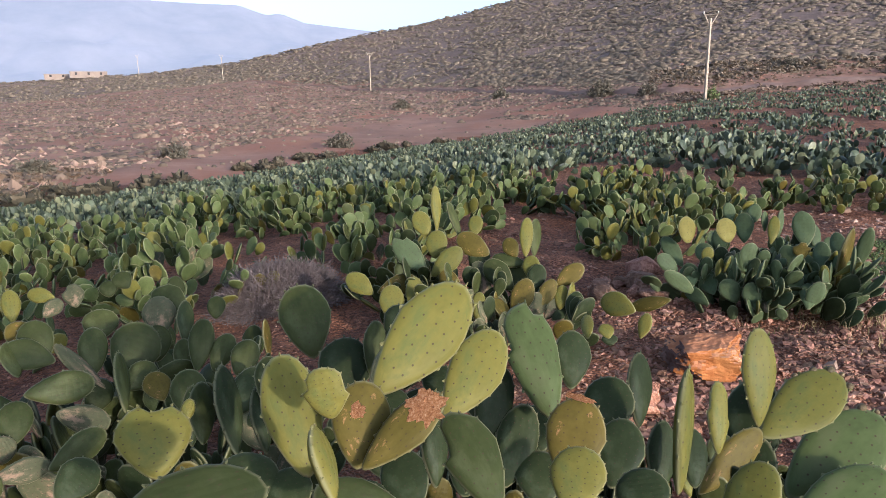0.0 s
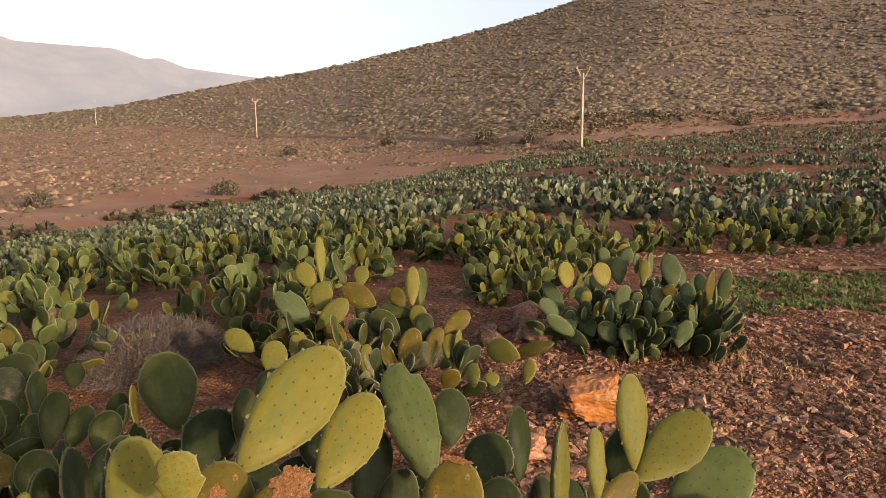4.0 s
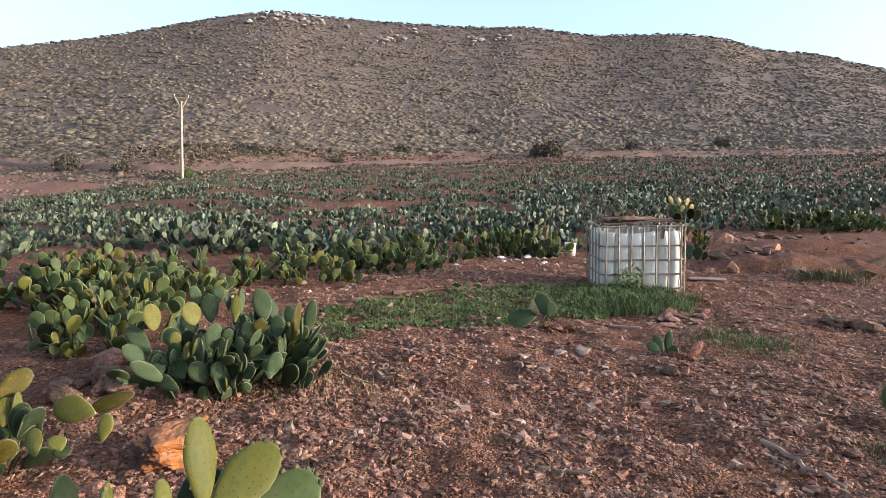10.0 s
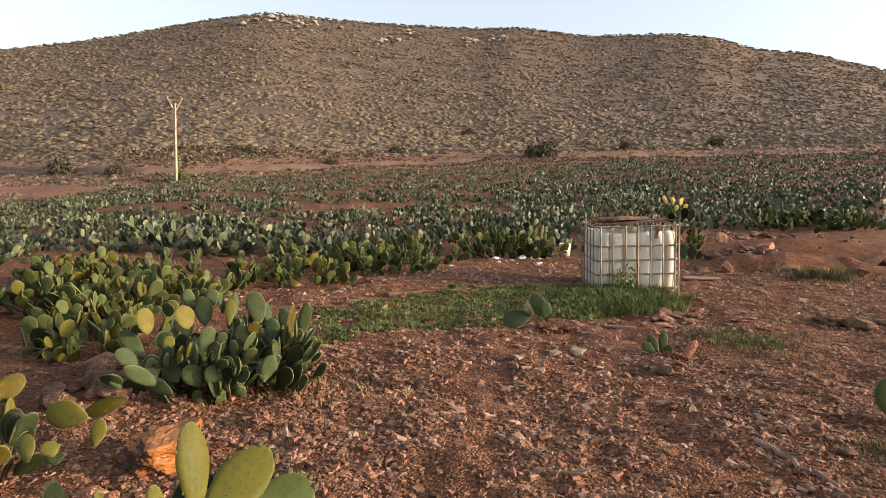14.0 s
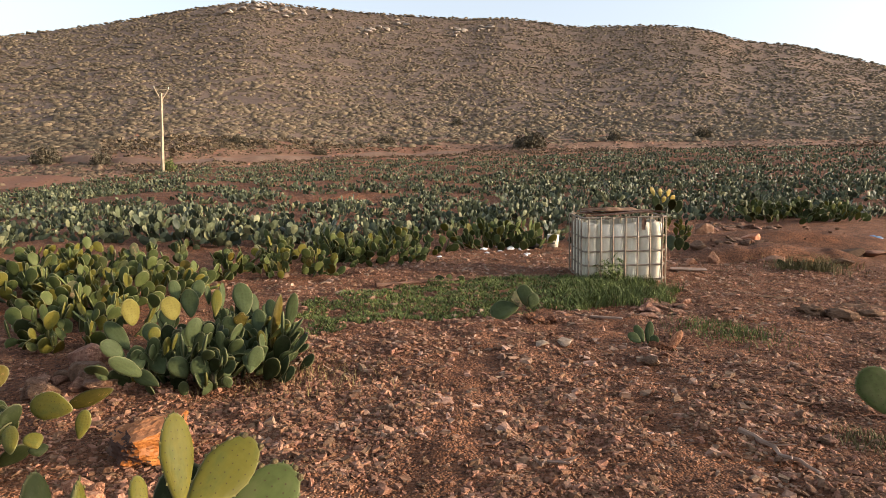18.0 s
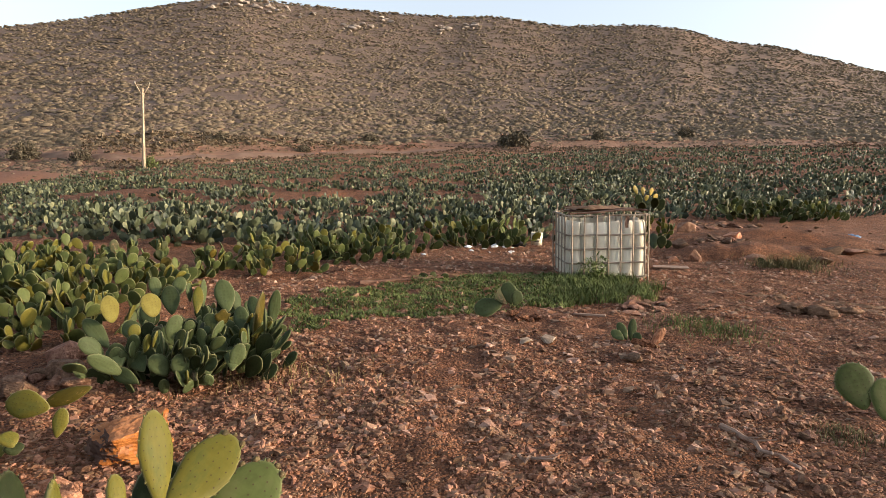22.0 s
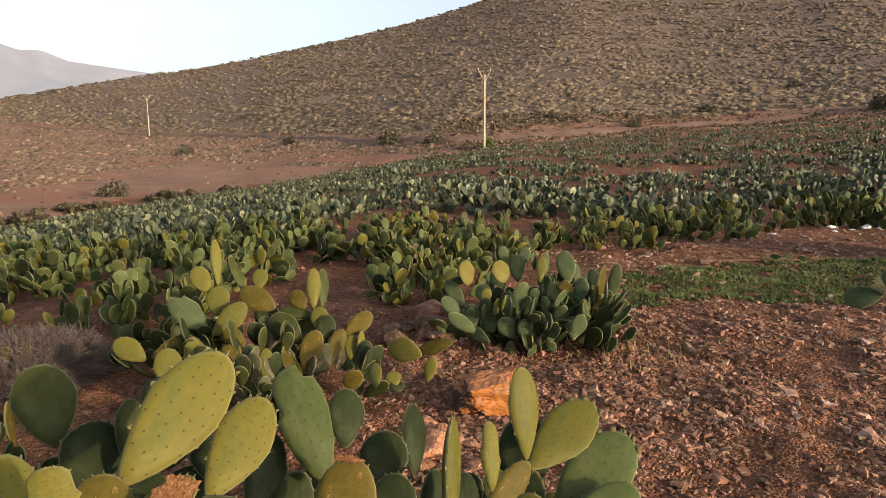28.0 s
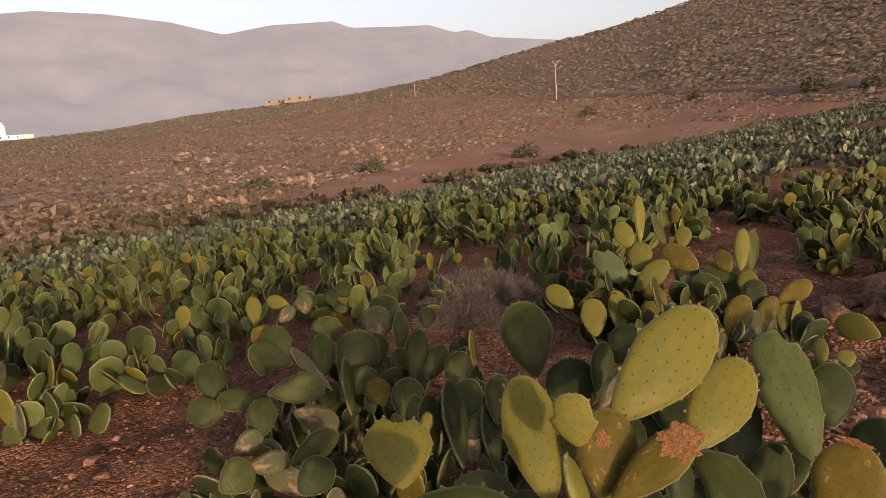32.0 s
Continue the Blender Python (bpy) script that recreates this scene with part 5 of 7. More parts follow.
# x, y, seed, spread, height, stems, pad size, colour mix
BY_TRACK = [
    (-4.7, 4.4, 101, 0.36, 0.52, 12, 0.2, 1), (-6.96, 6.2, 102, 0.6, 0.52, 16, 0.21, 1), (-6.14, 7.5, 103, 0.7, 0.52, 17, 0.21, 3), (-5.05, 8.25, 104, 0.42, 0.5, 10, 0.2, 1),
    (-4.7, 10.1, 105, 0.75, 0.6, 19, 0.23, 0), (-3.35, 13.2, 106, 0.8, 0.8, 20, 0.27, 0), (-6.1, 2.5, 107, 0.5, 0.52, 13, 0.21, 0), (-7.3, 4.4, 108, 0.55, 0.52, 13, 0.21, 0),
    (-5.2, 1.85, 109, 0.5, 0.55, 13, 0.21, 3), (-5.0, 0.3, 110, 0.42, 0.52, 10, 0.22, 3),
]
BY_BUSH = [
    (-5.3, -0.5, 111, 0.44, 0.52, 10, 0.22, 0), (-5.9, -1.3, 112, 0.45, 0.5, 10, 0.21, 0), (-6.8, -1.9, 113, 0.5, 0.5, 10, 0.21, 0), (-6.4, -2.7, 114, 0.5, 0.5, 10, 0.21, 0),
    (-4.15, -2.05, 115, 0.6, 0.7, 20, 0.25, 0), (-5.5, -2.3, 116, 0.45, 0.5, 9, 0.21, 0), (-5.7, 6.1, 117, 0.55, 0.52, 14, 0.21, 1), (-6.4, 0.6, 120, 0.5, 0.5, 10, 0.21, 0),
    (-6.6, 3.3, 121, 0.45, 0.5, 9, 0.21, 0), (-4.3, -0.75, 122, 0.3, 0.4, 6, 0.2, 3),
]
BY_FIELD = [
    (-4.6, -2.6, 123, 0.4, 0.6, 8, 0.24, 0), (-5.5, 5.2, 124, 0.42, 0.52, 12, 0.21, 1), (-6.4, 5.3, 125, 0.5, 0.5, 13, 0.21, 1), (-7.6, 7.0, 126, 0.55, 0.5, 13, 0.21, 1),
    (-5.5, 9.3, 127, 0.6, 0.55, 14, 0.22, 0), (-4.6, 11.7, 128, 0.6, 0.6, 13, 0.23, 0), (2.9, 21.5, 129, 0.9, 0.8, 20, 0.27, 2), (4.2, 22.5, 130, 0.9, 0.8, 20, 0.27, 0),
]
NEAR = BY_TRACK + BY_BUSH + BY_FIELD

near_plants()


def front_of(az):
    return float(np.interp(az, [-118, -105, -95, -80, -70, -60, -52, -45, -40, -33, -25, -20, -15, -10, -5, 0, 5, 10, 13, 17, 25],
                           [7.2, 7.2, 7.0, 7.2, 7.6, 7.6, 8.2, 9.2, 9.8, 10.2, 11.4, 12.7, 13.6, 14.6, 16.5, 19.5, 21.2, 22, 24, 27, 31]))


def build_field():
    rnd = random.Random(5)
    mid = [joined_plant(200 + k, 0.58, 0.56, 13, 0.225) for k in range(8)]
    low = [joined_plant(300 + k, 0.56, 0.55, 13, 0.235, 2, 5) for k in range(6)]
    far = [joined_plant(320 + k, 0.55, 0.55, 7, 0.25, 2, 5) for k in range(6)]
    placed, cells = [], {}
    verts, faces, count = [], [], 0
    for _ in range(42000):
        az = rnd.uniform(-118, 26)
        r0, r1 = front_of(az), float(np.interp(az, AZ, R_EDGE)) * rnd.uniform(0.92, 1.0)
        r = math.sqrt(rnd.uniform(r0 * r0, r1 * r1)) if rnd.random() < 0.75 else rnd.uniform(r0, min(r1, r0 + 18))
        x, y = polar(az, r)
        small = float(np.interp(az, [-62, -48], [0.8, 1.0])) if r > 9.5 else 1.0
        gap = (0.86 + 0.005 * r) * (0.08 + 0.92 * small)
        if float(waves(x, y, 8, 21)) + 0.6 * float(waves(x, y, 3, 22)) < float(np.interp(az, [-90, -60, -45, -25, -12, -4], [-0.75, -0.5, 0.05, 0.0, -0.45, -0.75])) - float(np.interp(r, [20, 32, 60], [0.0, 0.25, 0.55])):
            continue
        key = (int(x // 1.5), int(y // 1.5))
        if any((x - a) ** 2 + (y - b) ** 2 < gap * gap for dx in (-1, 0, 1) for dy in (-1, 0, 1) for a, b in cells.get((key[0] + dx, key[1] + dy), ())):
            continue
        if any((x - n[0]) ** 2 + (y - n[1]) ** 2 < 0.9 for n in NEAR):
            continue
        cells.setdefault(key, []).append((x, y))
        placed.append((r, x, y, rnd.uniform(0, 360), rnd.uniform(0.58, 1.04) * (0.86 if r > 15 else 1.0) * float(np.interp(az, [-20, -6], [1.0, 1.22])) * small))
    placed.sort()
    for k, (r, x, y, turn, s) in enumerate(placed):
        if k < 24:
            cactus_plant(x, y, 400 + k, 0.58 * s, 0.46 * s, 13, 0.18, (0.66, 0.2, 0.12, 0.01, 0.01), group="prickly pears at the edge of the field")
        else:
            co, fs = far[k % 6] if r > 44 else low[k % 6] if r > 20 else mid[k % 8]
            c, n = math.cos(radians(turn)) * s, math.sin(radians(turn)) * s
            v = np.stack([co[:, 0] * c - co[:, 1] * n + x, co[:, 0] * n + co[:, 1] * c + y, co[:, 2] * s + gz(x, y) - 0.03], 1)
            verts.append(v)
            faces.append(fs + count)
            count += len(v)
    tagged(new("cactus_field", big_mesh("cactus_field", np.vstack(verts), np.vstack(faces), M["field"])), "wide field of green prickly pear cacti", "cactus field", kind="stuff")


build_field()


# ---- the cut-down water tank ----
def build_tank(x, y, turn, tilt):
    """Six bays of ribbed plastic on its long sides, four on its short ones, inside a welded cage that stands out of true."""
    root = empty("water_tank", x, y, gz(x, y) - 0.03, "cut-open white plastic water tank in a rusty cage", "tank")
    root.matrix_basis = pose(x, y, gz(x, y) - 0.075, 0, tilt, turn)
    W2, D2, H = 0.59, 0.49, 0.965
    bm = bmesh.new()

    def ring(z, inset, rib=0.065, r=0.17):
        pts = []
        w, d = W2 - inset, D2 - inset
        for side in range(4):
            half, out = (w, d) if side % 2 == 0 else (d, w)
            bays = 6 if side % 2 == 0 else 4
            for k in range(10 * bays):
                u = -1 + 2 * k / (10 * bays)
                wave = abs(math.sin((u + 1) / 2 * bays * math.pi)) ** 0.35
                corner = max(0.0, abs(u) * half - (half - r)) / r
                q = out - rib * (1 - wave) * (1 - corner) - r * (1 - math.sqrt(max(0.0, 1 - (corner * 0.72) ** 2)))
                a = radians(90 * side)
                px, py = u * half * (1 - 0.05 * corner), -q
                pts.append((px * math.cos(a) - py * math.sin(a), px * math.sin(a) + py * math.cos(a), z))
        return [bm.verts.new(p) for p in pts]

    sides = [ring(0.06, 0.05, 0.02), ring(0.11, 0.012), ring(0.3, 0.0), ring(0.48, -0.006), ring(0.52, 0.004), ring(0.56, -0.006), ring(0.8, 0.0), ring(H - 0.05, 0.012), ring(H, 0.03),
             ring(H, 0.05, 0.04), ring(0.1, 0.06, 0.03)]
    for a, b in zip(sides, sides[1:]):
        for k in range(len(a)):
            k2 = (k + 1) % len(a)
            bm.faces.new((a[k], a[k2], b[k2], b[k]))
    bm.faces.new(sides[0][::-1])
    bm.faces.new(sides[-1])
    for v in bm.verts:
        if v.co.z > H - 0.01:
            v.co.z += 0.02 * math.sin(v.co.x * 7 + 1) + 0.012 * math.cos(v.co.y * 13) - 0.07 * max(0.0, 1 - abs(v.co.x + 0.02) / 0.55)
    bmesh.ops.recalc_face_normals(bm, faces=bm.faces)
    part("bladder", bm, M["plastic"], root, "stained white plastic", smooth=True)
    cw, cd, c = W2 + 0.014, D2 + 0.014, 0.1
    for z in (0.125, 0.335, 0.54, 0.745, 1.025):
        bm = bmesh.new()
        loop = [(-cw + c, -cd), (cw - c, -cd), (cw - 0.03, -cd + 0.03), (cw, -cd + c), (cw, cd - c), (cw - 0.03, cd - 0.03), (cw - c, cd), (-cw + c, cd), (-cw + 0.03, cd - 0.03), (-cw, cd - c), (-cw, -cd + c), (-cw + 0.03, -cd + 0.03)]
        for a, b in zip(loop, loop[1:] + loop[:1]):
            rod(bm, (*a, z), (*b, z), 0.0125, seg=6)
        part("hoop", bm, M["cage"], root)
    spare = {(2, 1): 0.07, (5, 1): 0.05, (0, 1): 0.12, (6, 1): 0.08}
    for k in range(7):
        px = -cw + 0.07 + k * (2 * cw - 0.14) / 6
        for s in (-1, 1):
            bm = bmesh.new()
            rod(bm, (px, s * (cd + 0.014), 0.02), (px, s * (cd + 0.014), 1.035 + spare.get((k, s), 0)), 0.0115, seg=6)
            part("upright_bar", bm, M["cage"], root)
    for k in range(5):
        py = -cd + 0.08 + k * (2 * cd - 0.16) / 4
        for s in (-1, 1):
            bm = bmesh.new()
            rod(bm, (s * (cw + 0.014), py, 0.02), (s * (cw + 0.014), py, 1.035), 0.0115, seg=6)
            part("upright_bar", bm, M["cage"], root)
    bm = bmesh.new()
    box(bm, -W2 - 0.02, -D2 - 0.02, 0.0, W2 + 0.02, D2 + 0.02, 0.055, 0.008)
    part("pallet", bm, M["wood"], root)
    bm = bmesh.new()
    bmesh.ops.create_grid(bm, x_segments=4, y_segments=6, size=0.5, matrix=Matrix.Translation((0.26, -cd - 0.026, 0.93)) @ Matrix.Rotation(radians(90), 4, "X") @ Matrix.Diagonal((0.055, 0.17, 1, 1)))
    for v in bm.verts:
        v.co.y -= 0.012 * noise.noise(v.co * 22)
        v.co.x += 0.02 * noise.noise(v.co * 14) - 0.12 * max(0.0, 0.93 - v.co.z) * (v.co.x - 0.26) / 0.03
    bmesh.ops.solidify(bm, geom=bm.faces[:], thickness=0.004)
    part("torn_strip", bm, M["dark_rock"], root, "dark rusty strip hanging over the rim")
    top = root.matrix_basis.copy()
    rnd = random.Random(3)
    for k, (px, py, length, yaw) in enumerate(((-0.05, -0.30, 1.0, 3), (0.1, -0.12, 1.15, -9), (0.02, 0.1, 1.1, 7), (0.08, 0.3, 1.1, -4))):
        plank = empty("plank", x, y, gz(x, y), "weathered plank lying across the tank's open top", "plank", "planks on the tank")
        bm = bmesh.new()
        box(bm, -length / 2, -0.06, 0, length / 2, 0.06, 0.022, 0.004)
        bmesh.ops.subdivide_edges(bm, edges=[e for e in bm.edges if abs(e.verts[0].co.x - e.verts[1].co.x) > 0.5], cuts=6)
        for v in bm.verts:
            v.co.z += 0.02 * math.sin(v.co.x * 4 + k) + 0.008 * noise.noise(v.co * 9)
            v.co.y += 0.015 * noise.noise(v.co * 5 + Vector((k, 0, 0)))
        plank.matrix_basis = top @ pose(px, py, 1.055 + 0.008 * k, rnd.uniform(-4, 4), rnd.uniform(-1, 1), yaw)
        part("board", bm, M["dark_wood"], plank)
    cover = empty("sheet", x, y, gz(x, y), "crumpled brown sacking thrown over the tank's planks", "sheet")
    cover.matrix_basis = top @ pose(-0.05, 0.02, 1.105, 0, 0, 8)
    bm = bmesh.new()
    bmesh.ops.create_grid(bm, x_segments=26, y_segments=20, size=0.5, matrix=Matrix.Diagonal((0.8, 0.5, 1, 1)))
    for v in bm.verts:
        fold = noise.noise(Vector((v.co.x * 3.2, v.co.y * 5.5, 2.0))) + 0.5 * noise.noise(Vector((v.co.x * 9, v.co.y * 11, 5.0)))
        edge = max(abs(v.co.x) / 0.4, abs(v.co.y) / 0.25)
        v.co.z = 0.03 * (1 - edge) + 0.05 * fold * (1.1 - 0.5 * edge)
        v.co.x *= 1 + 0.12 * noise.noise(Vector((v.co.y * 6, 1, 1)))
        v.co.y *= 1 + 0.18 * noise.noise(Vector((v.co.x * 5, 7, 1)))
    bmesh.ops.solidify(bm, geom=bm.faces[:], thickness=0.006)
    part("cloth", bm, M["sacking"], cover, smooth=True)


build_tank(-0.71, 10.42, 20, -2.8)


# ---- power line ----
def build_pole(x, y, height, turn):
    root = empty("power_pole", x, y, gz(x, y), "pale concrete power pole with a V-shaped steel crossarm", "pole", "power line poles", turn=turn)
    bm = bmesh.new()
    bmesh.ops.create_cone(bm, cap_ends=True, segments=4, radius1=0.17, radius2=0.1, depth=height + 0.4, matrix=Matrix.Translation((0, 0, height / 2 - 0.2)) @ Matrix.Rotation(radians(34 - turn), 4, "Z"))
    part("shaft", bm, M["concrete"], root)
    for s in (-1, 1):
        bm = bmesh.new()
        rod(bm, (0, 0, height - 0.75), (s * 0.62, 0, height + 0.42), 0.055, seg=4)
        part("crossarm", bm, M["concrete"], root)
        bm = bmesh.new()
        rod(bm, (s * 0.62, 0, height + 0.42), (s * 0.62, 0, height + 0.6), 0.05, 0.04, seg=8)
        part("insulator", bm, M["plastic"], root)
    bm = bmesh.new()
    rod(bm, (-0.57, 0, height + 0.32), (0.57, 0, height + 0.32), 0.03, seg=4)
    part("tie_bar", bm, M["concrete"], root)


build_pole(-45.9, 51.5, 7.5, 40)
build_pole(-150.3, 59.0, 8.2, 60)
build_pole(-256.1, 44.1, 8.2, 70)
build_pole(*polar(-86.3, 325), 8.0, 80)


# ---- the orange rock and other stones ----
def rock_mesh(name, mat, seed, subdiv=3, rough=0.28, flat=0.8):
    bm = bmesh.new()
    bmesh.ops.create_icosphere(bm, subdivisions=subdiv, radius=1)
    off = Vector((seed * 7.3, seed * 3.1, seed))
    for v in bm.verts:
        n = noise.noise(v.co * 1.1 + off) * 1.2 + noise.noise(v.co * 2.6 + off) * 0.5 + noise.noise(v.co * 6 + off) * 0.16
        v.co *= 1 + rough * n
    rnd = random.Random(seed)
    for _ in range(18):
        d = Vector((rnd.gauss(0, 1), rnd.gauss(0, 1), rnd.gauss(0, 1))).normalized()
        lim = rnd.uniform(0.38, 0.72)
        for v in bm.verts:
            over = v.co.dot(d) - lim
            if over > 0:
                v.co -= d * over * 0.92
    for v in bm.verts:
        v.co.z *= flat
    me = bpy.data.meshes.new(name)
    bm.to_mesh(me)
    bm.free()
    me.materials.append(mat)
    return me


def split_stone(name, mat, seed, flat=0.6):
    """An angular stone with a few broken faces."""
    rnd = random.Random(seed)
    bm = bmesh.new()
    for _ in range(15):
        d = Vector((rnd.gauss(0, 1), rnd.gauss(0, 1), rnd.gauss(0, 1))).normalized() * rnd.uniform(0.8, 1.1)
        bm.verts.new((d.x, d.y, d.z * flat))
    got = bmesh.ops.convex_hull(bm, input=bm.verts[:])
    loose = {v for v in got["geom_interior"] + got["geom_unused"] if isinstance(v, bmesh.types.BMVert)}
    bmesh.ops.delete(bm, geom=list(loose), context="VERTS")
    edges = bm.edges[:]
    bmesh.ops.bevel(bm, geom=edges, offset=0.05, segments=1, affect="EDGES")
    me = bpy.data.meshes.new(name)
    bm.to_mesh(me)
    bm.free()
    me.materials.append(mat)
    return me


def place_rock(x, y, size, seed, mat="stone_one", label="rough reddish-brown field stone on the ground", sink=0.35, flat=0.8, group="field stones", turn=0, rough=0.28):
    ob = linked("rock", rock_mesh("rock", M[mat], seed, 3, rough, flat), None, pose(x, y, gz(x, y) + size * flat * (1 - 2 * sink) * 0.9, 0, 0, turn) @ Matrix.Diagonal((size, size, size, 1)))
    return tagged(ob, label, "rock", group)


def broken_rock(x, y, w, d, h, turn, seed):
    """A split block: fresh orange face, paler tone on top; its shaded side is painted in darker."""
    bm = bmesh.new()
    bmesh.ops.create_cube(bm, size=2)
    bmesh.ops.subdivide_edges(bm, edges=bm.edges[:], cuts=18, use_grid_fill=True)
    rnd = random.Random(seed)
    cuts = [(Vector((0.9, -0.5, 0.55)), 1.05), (Vector((-0.75, 0.1, 0.7)), 1.12), (Vector((0.2, -0.9, 0.65)), 1.15), (Vector((-0.8, -0.7, 0)), 1.1), (Vector((0.8, 0.8, 0.2)), 1.05), (Vector((0.95, -0.2, -0.1)), 0.9)]
    cuts += [(Vector((rnd.gauss(0, 1), rnd.gauss(0, 1), rnd.gauss(0, 0.6))), rnd.uniform(0.95, 1.15)) for _ in range(7)]
    for n, lim in cuts:
        n.normalize()
        for v in bm.verts:
            over = v.co.dot(n) - lim
            if over > 0:
                v.co -= n * over
    for v in bm.verts:
        c = v.co.copy()
        c.z *= 1.4
        v.co *= 1 + 0.16 * noise.noise(c * 1.7) + 0.10 * abs(noise.noise(c * 4.1)) + 0.05 * noise.noise(c * 9) + 0.03 * noise.noise(c * 19)
        v.co = Vector((v.co.x * w / 2, v.co.y * d / 2, v.co.z * h / 2))
    bm.normal_update()
    for f in bm.faces:
        k = f.normal + 0.25 * Vector((noise.noise(f.calc_center_median() * 14), 0, noise.noise(f.calc_center_median() * 11)))
        # side and back faces take the shade as a dark material, upward ones paler
        f.material_index = 1 if k.x < -0.5 or f.normal.y > 0.8 else 2 if k.z > 0.7 else 0
    ob = part("rock", bm, M["orange_rock"], None)
    ob.data.materials.append(M["dark_rock"])
    ob.data.materials.append(M["tan_rock"])
    ob.matrix_basis = pose(x, y, gz(x, y) + h * 0.36, 4, -5, turn)
    return tagged(ob, "bright orange broken rock with a dark side", "rock", "field stones")


broken_rock(-2.475, 2.76, 0.37, 0.3, 0.185, 60, 3)
place_rock(-2.55, 2.33, 0.12, 14, "orange_stone", "dull orange broken stone beside the cactus", 0.3, 0.6)
place_rock(-2.36, 2.2, 0.13, 15, "orange_stone", "flat dull orange broken stone beside the cactus", 0.3, 0.45)
place_rock(-2.19, 1.99, 0.07, 16, "orange_stone", "small dull orange stone beside the cactus", 0.3, 0.6)
place_rock(-2.28, 2.1, 0.14, 2, "orange_stone", "flat dull orange stone beside the cactus", 0.3, 0.5)
for x, y, size, seed in ((-2.05, 2.2, 0.06, 21), (-2.2, 2.32, 0.045, 22), (-2.42, 2.3, 0.075, 24)):
    place_rock(x, y, size, seed, "orange_stone", "small dull orange stone beside the cactus", 0.3, 0.6)
place_rock(-4.05, 3.8, 0.19, 17, label="dull reddish rock beside the blue-green cactus")
place_rock(-3.62, 3.42, 0.16, 18, label="dull reddish rock beside the blue-green cactus")
place_rock(-3.75, 3.52, 0.2, 3, label="dull brown rock beside the blue-green cactus")


def rubble():
    """Larger stones, one object each, over the open ground and the dug bank beyond the tank."""
    rnd = random.Random(12)
    shapes = [split_stone("rock", M["stone_one"], 20 + k, 0.7) for k in range(10)]
    spots = [(polar(rnd.uniform(-1, 17), rnd.uniform(11.5, 21)), 0.04 + 0.08 * rnd.random() ** 2) for _ in range(70)]
    spots += [((1.0 + 0.05 * k + rnd.uniform(-0.2, 0.2), 14.6 + 0.02 * k + rnd.uniform(-0.3, 0.3)), rnd.uniform(0.06, 0.16)) for k in range(26)]
    spots += [((0.42, 12.8), 0.15), ((0.72, 13.9), 0.22), ((3.3, 14.7), 0.3), ((3.75, 14.9), 0.26), ((0.75, 17.2), 0.36)]
    spots += [(polar(rnd.uniform(-45, 18), rnd.uniform(2.8, 9)), rnd.uniform(0.028, 0.05)) for _ in range(60)]
    spots += [((0.28 + 0.13 * y0 + rnd.gauss(0, 0.16), y0), rnd.uniform(0.025, 0.055)) for y0 in (rnd.uniform(2.6, 6) for _ in range(40))]
    spots += [((-3.75 + rnd.uniform(-0.3, 0.3), 3.3 + rnd.uniform(-0.25, 0.3)), rnd.uniform(0.06, 0.17)) for _ in range(9)]
    spots += [((0.0 + rnd.uniform(-0.25, 0.35), 8.55 + rnd.uniform(-0.5, 0.6)), rnd.uniform(0.06, 0.14)) for _ in range(10)]
    spots += [(polar(rnd.uniform(-115, -60), rnd.uniform(3.0, 5)), rnd.uniform(0.03, 0.06)) for _ in range(12)]
    for (x, y), size in spots:
        ob = linked("rock", rnd.choice(shapes), None, pose(x, y, gz(x, y) + size * 0.26, rnd.uniform(-15, 15), rnd.uniform(-15, 15), rnd.uniform(0, 360)) @ Matrix.Diagonal((size, size * rnd.uniform(0.6, 1), size * rnd.uniform(0.5, 0.9), 1)))
        tagged(ob, "angular brown stone lying on the dry soil", "rock", "stones on the open ground")


def broken_slabs():
    """Thin plates of split stone, heaped behind the tank and scattered before it."""
    rnd = random.Random(31)
    shapes = [split_stone("flat_stone", M["stone_one"], 40 + k, 0.22) for k in range(6)]
    spots = [((rnd.uniform(0.8, 2.7), rnd.uniform(18.4, 19.7)), rnd.uniform(0.1, 0.27), 24) for _ in range(44)]
    spots += [((rnd.uniform(0.9, 2.4), rnd.uniform(14.6, 15.6)), rnd.uniform(0.08, 0.2), 20) for _ in range(22)]
    spots += [((2.35, 14.7), 0.36, 12), ((2.7, 14.85), 0.34, 10), ((1.45, 13.9), 0.16, 10), ((4.0, 15.3), 0.3, 10)]
    spots += [((rnd.uniform(-0.2, 0.25), rnd.uniform(7.6, 8.8)), rnd.uniform(0.08, 0.2), 9) for _ in range(13)]
    for (x, y), size, tip in spots:
        ob = linked("flat_stone", rnd.choice(shapes), None, pose(x, y, gz(x, y) + size * 0.12, rnd.uniform(-tip, tip), rnd.uniform(-tip, tip), rnd.uniform(0, 360)) @ Matrix.Diagonal((size, size * rnd.uniform(0.5, 0.85), size, 1)))
        tagged(ob, "thin reddish-brown slab of split stone", "stone slab", "split slabs")


